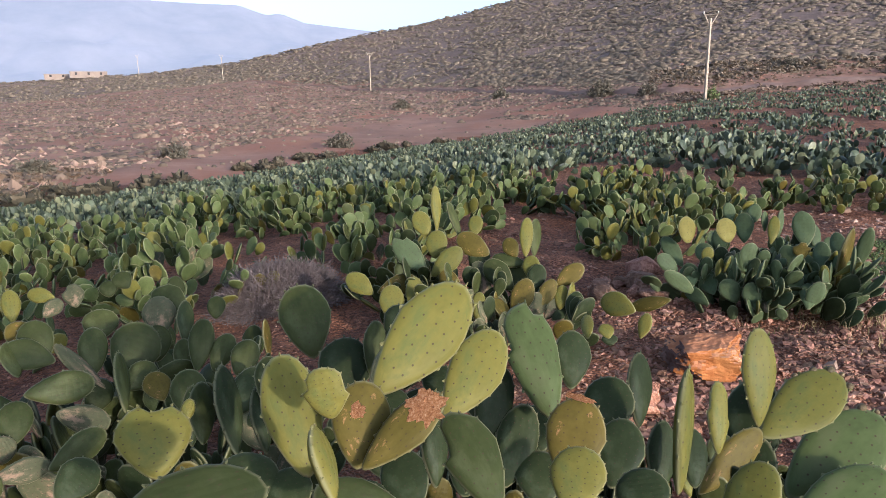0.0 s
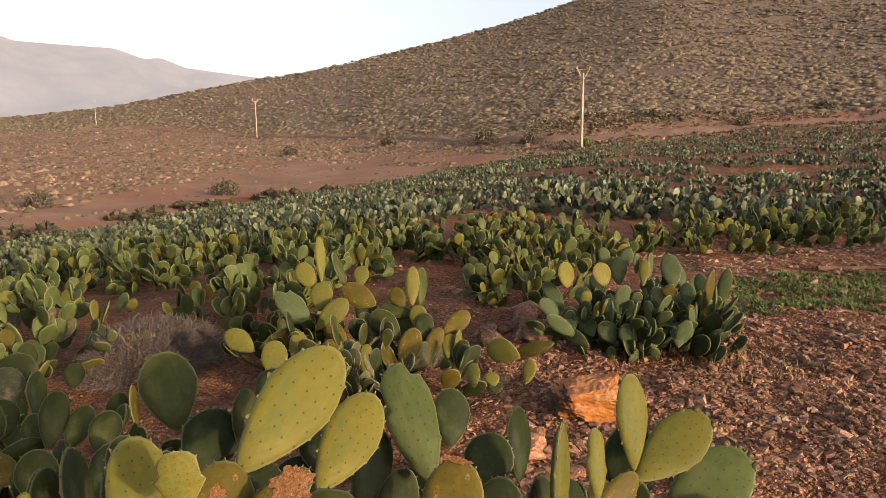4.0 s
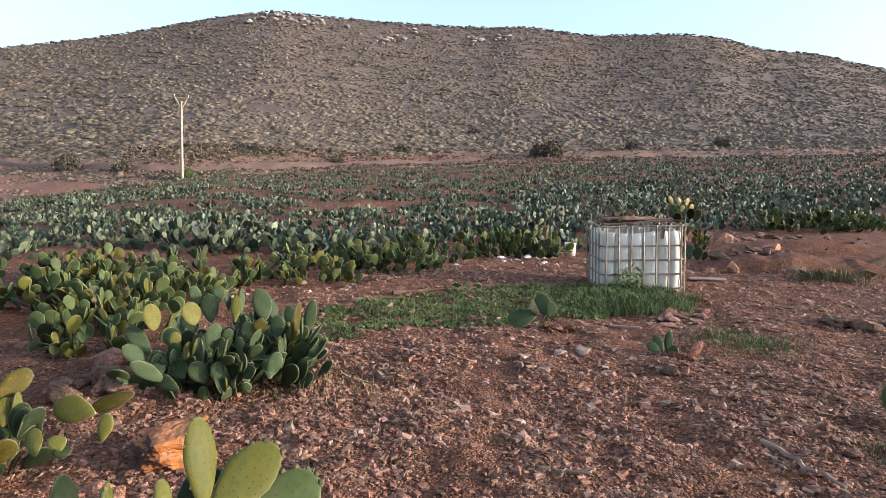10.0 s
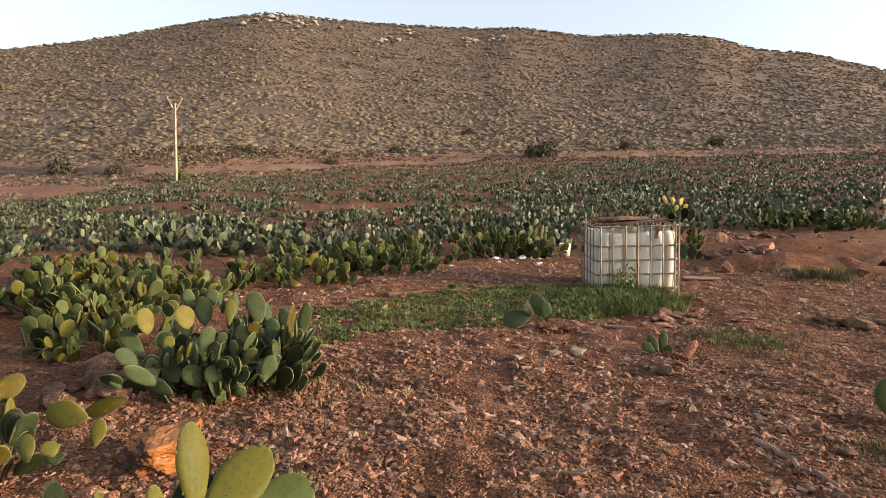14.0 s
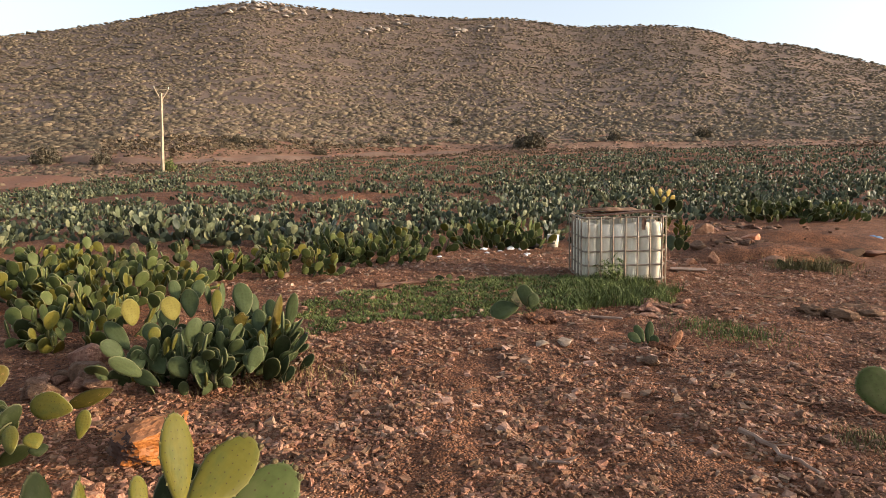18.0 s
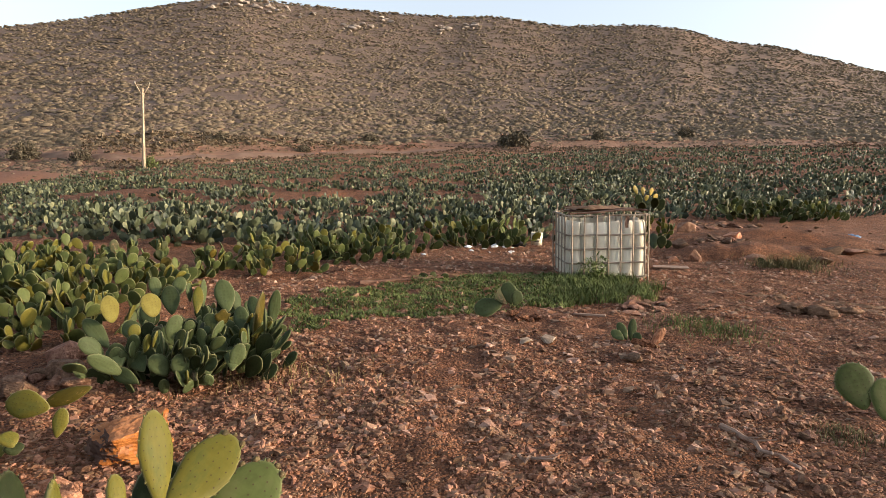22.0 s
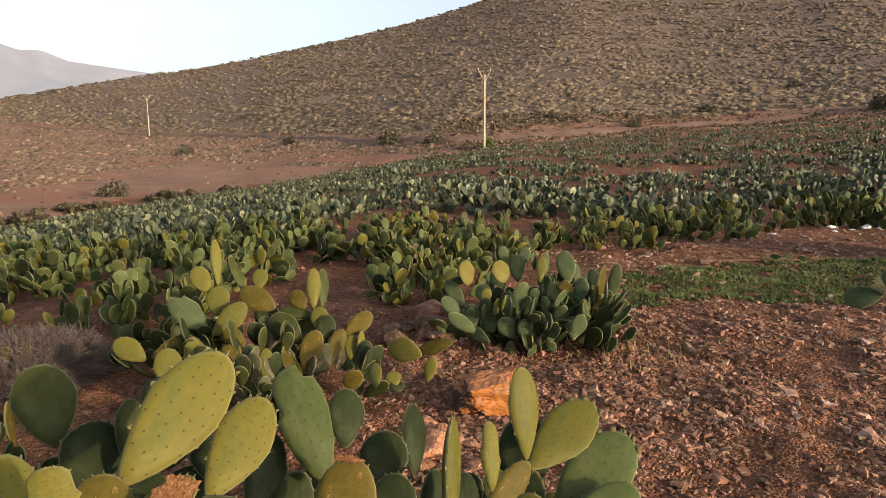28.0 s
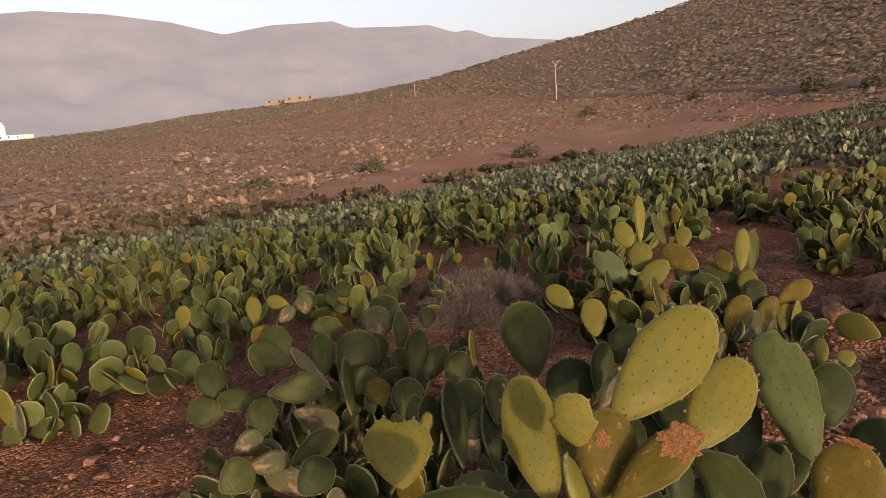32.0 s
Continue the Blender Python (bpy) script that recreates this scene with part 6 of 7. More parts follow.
def earth_bank():
    """A low dug bank of bare earth behind the tank, steep on the near side."""
    n, prof = 60, ((-0.55, -0.04), (-0.36, 0.05), (-0.2, 0.17), (-0.05, 0.23), (0.15, 0.25), (0.45, 0.2), (0.8, 0.1), (1.2, -0.04))
    verts = []
    for off, up in prof:
        for k in range(n):
            u = k / (n - 1)
            x = 0.25 + 3.4 * u
            y = 13.25 + 0.32 * x + 0.12 * math.sin(3.1 * x) + off
            fade = min(1.0, 5 * u, 5 * (1 - u))
            rough = 0.05 * noise.noise(Vector((x * 3, y * 3, 1))) + 0.025 * noise.noise(Vector((x * 9, y * 9, 4)))
            verts.append((x, y, gz(x, y) + (up if up > 0 else 0) * fade * (0.85 + 0.4 * noise.noise(Vector((x * 1.3, 0, 7)))) + (rough * fade if up > 0 else -0.05)))
    faces = [(a * n + k, a * n + k + 1, (a + 1) * n + k + 1, (a + 1) * n + k) for a in range(len(prof) - 1) for k in range(n - 1)]
    tagged(new("earth_bank", mesh_of("earth_bank", verts, faces, M["soil"], True)), "low dug bank of bare red earth beyond the tank", "earth bank", kind="structure")


earth_bank()
for x, y, size, seed, mat, flat in ((0.42, 12.75, 0.15, 51, "orange_stone", 0.8), (0.8, 12.95, 0.2, 52, "stone_one", 0.75), (1.85, 13.3, 0.3, 53, "stone_one", 0.55), (2.4, 13.45, 0.27, 54, "tan_rock", 0.6), (3.0, 13.65, 0.24, 55, "stone_one", 0.6), (0.62, 14.3, 0.26, 56, "stone_one", 0.7), (1.65, 15.4, 0.3, 57, "orange_stone", 0.5)):
    place_rock(x, y, size, seed, mat, "worn brown boulder by the dug bank", 0.3, flat, "boulders by the bank", seed * 23)
rubble()
broken_slabs()
for x, y, size, turn in ((-0.98, 5.92, 0.10, 10), (-0.8, 6.05, 0.125, 40)):
    place_rock(x, y, size, 5, "pale_stone", "pale flat stone on the gravel", 0.3, 0.32, "pale stones", turn)
place_rock(-0.03, 5.72, 0.13, 6, label="dark flat stone on the gravel", sink=0.3, flat=0.5, turn=15)


# ---- gravel ----
def gravel():
    rnd = np.random.default_rng(4)
    block = np.array([(-1, -1, -1), (1, -1, -1), (1, 1, -1), (-1, 1, -1), (-0.8, -0.7, 1), (0.7, -0.8, 1), (0.8, 0.7, 1), (-0.7, 0.8, 1)]) * 0.72
    btri = np.array([(4, 5, 6), (4, 6, 7), (0, 1, 5), (0, 5, 4), (1, 2, 6), (1, 6, 5), (2, 3, 7), (2, 7, 6), (3, 0, 4), (3, 4, 7)])
    octa = np.array([(1, 0, 0), (0, 1, 0), (-1, 0, 0), (0, -1, 0), (0, 0, 1), (0, 0, -1)], float)
    otri = np.array([(0, 1, 4), (1, 2, 4), (2, 3, 4), (3, 0, 4)])
    n = 155000
    r = 1.3 * np.exp(rnd.random(n) ** 0.62 * math.log(11))
    a = np.radians(np.where(rnd.random(n) < 0.8, rnd.uniform(-60, 22, n), rnd.uniform(-120, -62, n)))
    x, y = r * np.sin(a), r * np.cos(a)
    size = np.clip(rnd.lognormal(math.log(0.0106), 0.52, n), 0.0045, 0.034) * (1 + 0.045 * r) * np.interp(np.degrees(a), [-75, -60], [0.62, 1.0])
    # the wheel tracks are worn barer
    across = x + 0.19 * y
    worn = np.minimum(np.abs(across + 0.42), np.abs(across - 0.95)) + 0.06 * waves(x, y, 0.8, 41) < 0.18
    keep = ~(worn & (y > 0) & (rnd.random(n) < 0.8)) & ((waves(x, y, 1.3, 42) > -0.6) | (rnd.random(n) < 0.4))
    # finer soil with few stones among the cacti
    keep &= rnd.random(n) < np.where(y > 1.2, np.interp(x + 0.3 * (y - 2.5), [-3.3, -2.5], [0.25, 1.0]), np.interp(x, [-3.6, -2.2], [0.35, 1.0]))
    x, y, size, r = x[keep], y[keep], size[keep], r[keep]
    n = len(x)
    z = ground_z(x, y)
    order = np.argsort(np.minimum(np.hypot(x + 1.2, y - 2.9), 1.25 * np.hypot(x + 2.6, y + 0.4)))

    def stones(k, base):
        m = len(k)
        flat, sq, ang, tilt = rnd.uniform(0.2, 0.55, m), rnd.uniform(0.45, 0.98, m), rnd.uniform(0, 6.283, m), rnd.normal(0, 0.24, m)[:, None]
        shape = base[None] * rnd.uniform(0.6, 1.25, (m, len(base), 1)) + rnd.normal(0, 0.2, (m, len(base), 3))
        sx, sy, sz = shape[..., 0] * size[k][:, None], shape[..., 1] * (size[k] * sq)[:, None], shape[..., 2] * (size[k] * flat)[:, None]
        sz = sz + sx * tilt
        c, s = np.cos(ang)[:, None], np.sin(ang)[:, None]
        return np.stack([sx * c - sy * s + x[k][:, None], sx * s + sy * c + y[k][:, None], sz + (z[k] + size[k] * flat * 0.35)[:, None]], -1)

    first, near, rest = order[:280], order[280:42000], order[42000:]
    for v, k in zip(stones(first, block), first):
        linked("stone", mesh_of("stone", v - (x[k], y[k], z[k]), btri.tolist(), M["gravel_stone"]), ground, Matrix.Translation((x[k], y[k], z[k])))
    # coarser pebbles farther out on the open ground
    m = 5200
    pr = np.sqrt(rnd.uniform(3.6 ** 2, 13.5 ** 2, m))
    x2, y2 = polar_all(rnd.uniform(-38, 20, m), pr)
    open_ground = (pr < np.array([front_of(a) for a in np.degrees(np.arctan2(x2, y2))]) - 0.3) & (waves(x2, y2, 2.2, 43) + 0.6 * waves(x2, y2, 0.8, 44) > -0.25)
    x2, y2 = x2[open_ground], y2[open_ground]
    more = np.arange(len(x), len(x) + len(x2))
    x, y, z = np.concatenate([x, x2]), np.concatenate([y, y2]), np.concatenate([z, ground_z(x2, y2)])
    size = np.concatenate([size, np.clip(rnd.lognormal(math.log(0.025), 0.4, len(x2)), 0.012, 0.06)])
    for name, k, base, faces in (("pebbles", more, block, btri), ("gravel", near, block, btri), ("far_gravel", rest, octa, otri)):
        v = stones(k, base)
        f = faces[None] + (np.arange(len(v)) * len(base))[:, None, None]
        tagged(new(name, big_mesh(name, v, f, M["pebble" if name == "pebbles" else "stone"])), "loose angular reddish-grey gravel strewn over the soil", "gravel", kind="stuff")


gravel()


# ---- scrub on the slopes ----
def tufts(rnd, x, y, size, high, count):
    """Ragged clumps: leaning slivers of twig and leaf from a common foot."""
    n = len(x)
    a = rnd.uniform(0, 6.283, (n, 1)) + np.arange(count)[None] * 2.4 + rnd.uniform(-0.4, 0.4, (n, count))
    lean = np.sqrt((np.arange(count)[None] + rnd.random((n, count))) / count)
    out, up = size[:, None] * lean * rnd.uniform(0.75, 1.15, (n, count)), size[:, None] * high[:, None] * np.sqrt(1.15 - lean ** 2) * rnd.uniform(0.8, 1.25, (n, count))
    half = 0.36 + 0.2 * rnd.random((n, count))
    z = ground_z(x, y)[:, None]
    foot = np.stack([x[:, None] + out * 0.25 * np.cos(a), y[:, None] + out * 0.25 * np.sin(a), z - 0.04 + 0 * a], -1)
    one = np.stack([x[:, None] + out * np.cos(a - half), y[:, None] + out * np.sin(a - half), z + up], -1)
    two = np.stack([x[:, None] + out * np.cos(a + half), y[:, None] + out * np.sin(a + half), z + up * rnd.uniform(0.6, 1.0, (n, count))], -1)
    return np.stack([foot, one, two], 2).reshape(-1, 3)


def bare_band(x, y, az, r):
    """The strip of bare reddish soil that runs along the upper edge of the field."""
    width = np.interp(az, [-100, -95, -91, -83, -74, -65, -56, -48, -44], [1, 3, 5, 14, 25, 38, 20, 9, 0])
    return r < np.interp(az, AZ, R_EDGE) + width * (0.9 + 0.3 * waves(x, y, 11, 37))


def scrub(name, count, near, seed, mat, median, lo=-118, hi=24):
    rnd = np.random.default_rng(seed)
    dome = np.array([(0.95 * math.cos(k * math.pi / 3), 0.95 * math.sin(k * math.pi / 3), 0.0) for k in range(6)] + [(0.72 * math.cos(0.5 + k * 2.094), 0.72 * math.sin(0.5 + k * 2.094), 0.72) for k in range(3)])
    tri = np.array([(2 * k, 2 * k + 1, 6 + k) for k in range(3)] + [(2 * k + 1, (2 * k + 2) % 6, 6 + k) for k in range(3)] + [((2 * k + 2) % 6, 6 + (k + 1) % 3, 6 + k) for k in range(3)] + [(6, 7, 8)])
    az = rnd.uniform(lo, hi, count)
    r1, r3, road = np.interp(az, AZ, R_EDGE) + 2, np.interp(az, AZ, R_RIDGE) + 6, np.interp(az, AZ, R_ROAD)
    if near:
        r3 = np.minimum(road + 45, r3)
    else:
        r1 = np.minimum(road + 8, r3 - 60)
    r = r1 + rnd.random(count) ** 1.15 * (r3 - r1)
    x, y = r * np.sin(np.radians(az)), r * np.cos(np.radians(az))
    bare = np.where(r < road, -0.75, -1.1)
    ok = ((np.abs(r - road) > 2.6) | (az > -17)) & (waves(x, y, 24, 31) + 0.5 * waves(x, y, 9, 32) > bare) & ((r > road + 14) | (r < road) | (rnd.random(count) < 0.8)) & ((az > -60) | (r < road) | (rnd.random(count) < 0.45))
    if near:
        ok &= ~bare_band(x, y, az, r) | (rnd.random(count) < 0.05)
    x, y, r = x[ok], y[ok], r[ok]
    n = len(x)
    size = np.clip(rnd.lognormal(math.log(median), 0.38, n), 0.12, 0.95) * (0.8 + 0.4 * np.clip((r - 60) / 240, 0, 1))
    h = rnd.uniform(0.42, 0.72, n)
    close = r < np.where(az[ok] < -46, 34, 100)
    a = tufts(rnd, x[close], y[close], size[close] * 1.15, h[close], 5)
    size = np.where(close, size * 0.85, size)
    shapes = dome[None] * (1 + 0.28 * rnd.uniform(-1, 1, (n, len(dome), 1)))
    b = np.stack([shapes[..., 0] * size[:, None] + x[:, None], shapes[..., 1] * size[:, None] + y[:, None], shapes[..., 2] * (h * size)[:, None] + ground_z(x, y)[:, None] - 0.06], -1).reshape(-1, 3)
    v = np.vstack([a, b])
    f = np.vstack([np.arange(len(a)).reshape(-1, 3), (tri[None] + (np.arange(n) * len(dome))[:, None, None] + len(a)).reshape(-1, 3)])
    tagged(new(name, big_mesh(name, v, f, M[mat], True)), "dry tan and grey-green scrub over the hillside", "scrub", kind="stuff")


scrub("hill_scrub", 84000, False, 8, "shrub", 0.5)
scrub("slope_scrub", 15000, True, 9, "slope_shrub", 0.25)
scrub("foot_scrub", 9000, True, 12, "slope_shrub", 0.26, -46, 24)
scrub("open_slope_scrub", 27000, True, 10, "slope_shrub", 0.25, -118, -46)


def low_scrub():
    """Small rounded clumps, close together, on the open slope between the field and the ridge."""
    rnd = np.random.default_rng(19)
    n = 26000
    az = rnd.uniform(-118, -40, n)
    r1, r3, road = np.interp(az, AZ, R_EDGE) + 3, np.interp(az, AZ, R_RIDGE), np.interp(az, AZ, R_ROAD)
    r = r1 + rnd.random(n) ** 1.4 * (r3 - r1)
    x, y = r * np.sin(np.radians(az)), r * np.cos(np.radians(az))
    ok = (np.abs(r - road) > 3) & (waves(x, y, 13, 33) + 0.6 * waves(x, y, 5, 34) > -0.35) & (~bare_band(x, y, az, r) | (rnd.random(n) < 0.06))
    x, y, r = x[ok], y[ok], r[ok]
    n = len(x)
    size = np.clip(rnd.lognormal(math.log(0.17), 0.4, n), 0.07, 0.45) * (0.8 + 0.8 * np.clip((r - 30) / 200, 0, 1))
    turn = np.arange(5) * 1.2566 + rnd.uniform(0, 6.283, (n, 1))
    out = size[:, None] * rnd.uniform(0.75, 1.25, (n, 5))
    z = ground_z(x, y)[:, None]
    low = np.stack([x[:, None] + out * np.cos(turn), y[:, None] + out * np.sin(turn), z - 0.04 + 0 * out], -1)
    top = np.stack([x[:, None] + 0.55 * out * np.cos(turn + 0.4), y[:, None] + 0.55 * out * np.sin(turn + 0.4), z + size[:, None] * rnd.uniform(0.35, 0.75, (n, 5))], -1)
    tri = np.array([(k, (k + 1) % 5, 5 + k) for k in range(5)] + [((k + 1) % 5, 5 + (k + 1) % 5, 5 + k) for k in range(5)] + [(5, 6, 7), (5, 7, 8), (5, 8, 9)])
    v = np.concatenate([low, top], 1)
    tagged(new("low_scrub", big_mesh("low_scrub", v, tri[None] + (np.arange(n) * 10)[:, None, None], M["slope_shrub"], True)), "small dry grey-brown scrub clumps over the slope", "scrub", kind="stuff")


low_scrub()


def edge_scrub():
    """A ragged line of darker clumps where the lower field ends."""
    rnd = np.random.default_rng(27)
    n = 420
    az = rnd.uniform(-118, -62, n)
    r = np.interp(az, AZ, R_EDGE) + np.abs(rnd.normal(0, 1, n)) * np.interp(az, [-100, -80, -62], [2.6, 1.6, 1.2])
    x, y = polar_all(az, r)
    ok = waves(x, y, 6, 38) > -0.2
    x, y = x[ok], y[ok]
    v = tufts(rnd, x, y, np.clip(rnd.lognormal(math.log(0.28), 0.4, len(x)), 0.12, 0.6), rnd.uniform(0.6, 1.0, len(x)), 40)
    tagged(new("edge_scrub", big_mesh("edge_scrub", v, np.arange(len(v)).reshape(-1, 3), M["edge_shrub"])), "dull grey-brown brush along the edge of the field", "scrub", kind="stuff")


edge_scrub()


def leaf_cloud(rnd, rx, ry, rz, count, leaf, thin=0.5):
    """Small pointed leaves through a rounded volume, denser towards its skin."""
    d = rnd.normal(0, 1, (count, 3))
    d /= np.linalg.norm(d, axis=1)[:, None]
    d[:, 2] = np.abs(d[:, 2])
    lump = 1 + 0.3 * waves(d[:, 0] * 3, d[:, 1] * 3 + d[:, 2] * 2, 2.0, int(rnd.integers(50)))
    p = d * (rnd.random(count) ** 0.4 * lump)[:, None] * (rx, ry, rz)
    a, b = rnd.normal(0, leaf, (count, 3)), rnd.normal(0, leaf * thin, (count, 3))
    v = np.stack([p - b, p + a, p + b], 1)
    return v.reshape(-1, 3), np.arange(3 * count).reshape(-1, 3).tolist()


def bush(x, y, w, h, seed, mat="dark_shrub", label="dark green rounded bush on the dry slope", leaf=0.1, count=900):
    root = empty("bush", x, y, gz(x, y) - 0.05, label, "bush", "bushes")
    rnd = np.random.default_rng(seed)
    v, f = leaf_cloud(rnd, w / 2, w / 2, h, count, leaf)
    linked("crown", mesh_of("crown", v, f, M[mat]), root)
    bm = bmesh.new()
    for k in range(7):
        t = rnd.uniform(0, 6.283)
        rod(bm, (0, 0, -0.1), (0.35 * w * math.cos(t), 0.35 * w * math.sin(t), h * rnd.uniform(0.5, 0.8)), 0.02 * w, 0.006 * w, 5)
    part("trunk", bm, M["wood"], root)


for az, r, w, h, seed in ((-71.4, 45.9, 1.6, 0.95, 1), (-57.8, 100, 2.6, 1.5, 2), (-11.8, 101, 5.0, 2.2, 3), (-5.0, 112, 2.6, 1.6, 4), (-49.6, 84, 3.2, 1.6, 5), (-46.0, 78, 2.2, 1.2, 6),
                          (1.8, 118, 2.8, 1.6, 7), (-24.0, 104, 3.0, 1.2, 8), (-84.5, 40, 1.5, 0.8, 9), (-94, 34, 1.4, 0.6, 10), (-36.0, 96, 2.4, 1.2, 11), (-66, 92, 2.2, 1.2, 12),
                          (-29.5, 90, 2.0, 0.9, 13), (-18.0, 130, 2.4, 1.2, 14)):
    bush(*polar(az, r), w, h, seed, leaf=max(0.1, 0.045 * w), count=int(800 + 420 * w))
bush(-0.46 * 100, 52.4, 1.6, 1.3, 15, "grass", "yellowish green shrub at the foot of the pole", 0.09)


def dead_bush(x, y, w, h, seed):
    root = empty("dead_bush", x, y, gz(x, y), "grey leafless bush of fine tangled twigs", "bush")
    rnd = np.random.default_rng(seed)
    n = 52000
    d = rnd.normal(0, 1, (n, 3))
    d /= np.linalg.norm(d, axis=1)[:, None]
    d[:, 2] = np.abs(d[:, 2])
    p = d * (rnd.random(n) ** 0.45 * (1 + 0.2 * np.sin(d[:, 0] * 5)))[:, None] * (w / 2, w / 2, h)
    q = p + (d * 0.7 + rnd.normal(0, 0.6, (n, 3))) * 0.045
    side = np.cross(q - p, rnd.normal(0, 1, (n, 3)))
    side *= 0.0016 / np.linalg.norm(side, axis=1)[:, None]
    v = np.stack([p - side, p + side, q + side * 0.6, q - side * 0.6], 1)
    linked("twig_tangle", mesh_of("twig_tangle", v.reshape(-1, 3), np.arange(4 * n).reshape(-1, 4).tolist(), M["dead_bush"]), root)
    bm = bmesh.new()
    for k in range(16):
        t = rnd.uniform(0, 6.283)
        rod(bm, (0, 0, -0.02), (0.4 * w * math.cos(t), 0.4 * w * math.sin(t), h * rnd.uniform(0.4, 0.85)), 0.008, 0.003, 5)
    part("trunk", bm, M["dead_bush"], root)


dead_bush(-4.75, 1.0, 0.84, 0.31, 3)


# ---- pale outcrops on the crest ----
def outcrops():
    rnd = random.Random(6)
    shapes = [rock_mesh("rock", M["limestone"], 60 + k, 2, 0.3, 0.7) for k in range(5)]
    for az0, s0, count, spread in ((-33.6, 0.93, 16, 2.6), (-30.8, 0.9, 12, 2.0), (-36.5, 0.9, 8, 1.5), (-25.5, 0.8, 12, 1.3), (-18.6, 0.84, 12, 1.4), (-15.8, 0.86, 9, 1.0), (-23.2, 0.9, 5, 0.8)):
        for _ in range(count):
            az = az0 + rnd.gauss(0, spread * 0.45)
            r2, r3 = float(np.interp(az, AZ, R_ROAD)), float(np.interp(az, AZ, R_RIDGE))
            x, y = polar(az, r2 + (r3 - r2) * (s0 + rnd.gauss(0, 0.025)))
            size = rnd.uniform(0.9, 2.3)
            ob = linked("rock", rnd.choice(shapes), None, pose(x, y, gz(x, y) + size * 0.4, 0, 0, rnd.uniform(0, 360)) @ Matrix.Diagonal((size * 1.4, size, size * 0.9, 1)))
            tagged(ob, "pale limestone boulder high on the hillside", "rock", "boulders on the hill")


outcrops()


# ---- loose rock along the foot of the hill ----
def foot_stones():
    rnd = np.random.default_rng(23)
    n = 5200
    az = rnd.uniform(-44, 24, n)
    road = np.interp(az, AZ, R_ROAD)
    r = road + rnd.normal(3, 11, n)
    x, y = polar_all(az, r)
    ok = (np.abs(r - road) > 2.2) & (waves(x, y, 14, 35) + 0.5 * waves(x, y, 5, 36) > 0.0)
    x, y = x[ok], y[ok]
    n = len(x)
    base = np.array([(1, 0, 0), (0, 1, 0), (-1, 0, 0), (0, -1, 0), (0.1, 0, 1)])
    tri = np.array([(0, 1, 4), (1, 2, 4), (2, 3, 4), (3, 0, 4)])
    size = np.clip(rnd.lognormal(math.log(0.15), 0.45, n), 0.06, 0.5)[:, None]
    shape = base[None] * rnd.uniform(0.6, 1.3, (n, 5, 1))
    v = np.stack([shape[..., 0] * size + x[:, None], shape[..., 1] * size + y[:, None], shape[..., 2] * size * 0.6 + ground_z(x, y)[:, None] - 0.02], -1)
    tagged(new("foot_stones", big_mesh("foot_stones", v, tri[None] + (np.arange(n) * 5)[:, None, None], M["stone"])), "loose brown stones along the foot of the hill", "stones", kind="stuff")


foot_stones()


def slope_stones():
    rnd = np.random.default_rng(29)
    n = 5200
    az = rnd.uniform(-104, -62, n)
    edge = np.interp(az, AZ, R_EDGE)
    r = edge + rnd.random(n) ** 1.3 * 120
    x, y = polar_all(az, r)
    ok = (waves(x, y, 16, 39) + 0.6 * waves(x, y, 5, 40) > 0.25) & ~bare_band(x, y, az, r)
    x, y = x[ok], y[ok]
    n = len(x)
    base = np.array([(1, 0, 0), (0, 1, 0), (-1, 0, 0), (0, -1, 0), (0.1, 0, 1)])
    tri = np.array([(0, 1, 4), (1, 2, 4), (2, 3, 4), (3, 0, 4)])
    size = np.clip(rnd.lognormal(math.log(0.15), 0.45, n), 0.06, 0.5)[:, None]
    shape = base[None] * rnd.uniform(0.6, 1.3, (n, 5, 1))
    v = np.stack([shape[..., 0] * size + x[:, None], shape[..., 1] * size + y[:, None], shape[..., 2] * size * 0.7 + ground_z(x, y)[:, None] - 0.02], -1)
    tagged(new("slope_stones", big_mesh("slope_stones", v, tri[None] + (np.arange(n) * 5)[:, None, None], M["slope_stone"])), "pale stones strewn over the open slope", "stones", kind="stuff")


slope_stones()


# ---- the road along the foot of the hill ----
def build_road():
    """A graded dirt road on a low bank, raised by bearing until its line shows from the camera."""
    az = np.arange(-82, -17, 0.5)
    r = np.interp(az, AZ, R_ROAD)
    rows = []
    for off, up in ((-3.6, -0.35), (-2.0, 0.3), (0.0, 0.34), (1.9, 0.3), (2.6, -0.35)):
        x, y = (r + off) * np.sin(np.radians(az)), (r + off) * np.cos(np.radians(az))
        x0, y0 = r * np.sin(np.radians(az)), r * np.cos(np.radians(az))
        level = ground_z(x0, y0) if up > 0 else ground_z(x, y)
        rows.append(np.stack([x, y, level + up * np.interp(az, [-62, -52], [1.0, 0.4]) + 0.08 * waves(x, y, 6, 71)], 1))
    n = len(az)
    faces = [(a * n + j, a * n + j + 1, (a + 1) * n + j + 1, (a + 1) * n + j) for a in range(4) for j in range(n - 1)]
    tagged(new("road", mesh_of("road", np.vstack(rows), faces, M["track"], True)), "pale dirt road along the foot of the hill", "road", kind="structure")


build_road()


# ---- grass ----
def inside(x, y, poly):
    hit = np.zeros(len(x), bool)
    for (x0, y0), (x1, y1) in zip(poly, poly[1:] + poly[:1]):
        hit ^= ((y0 > y) != (y1 > y)) & (x < (x1 - x0) * (y - y0) / (y1 - y0 + 1e-9) + x0)
    return hit


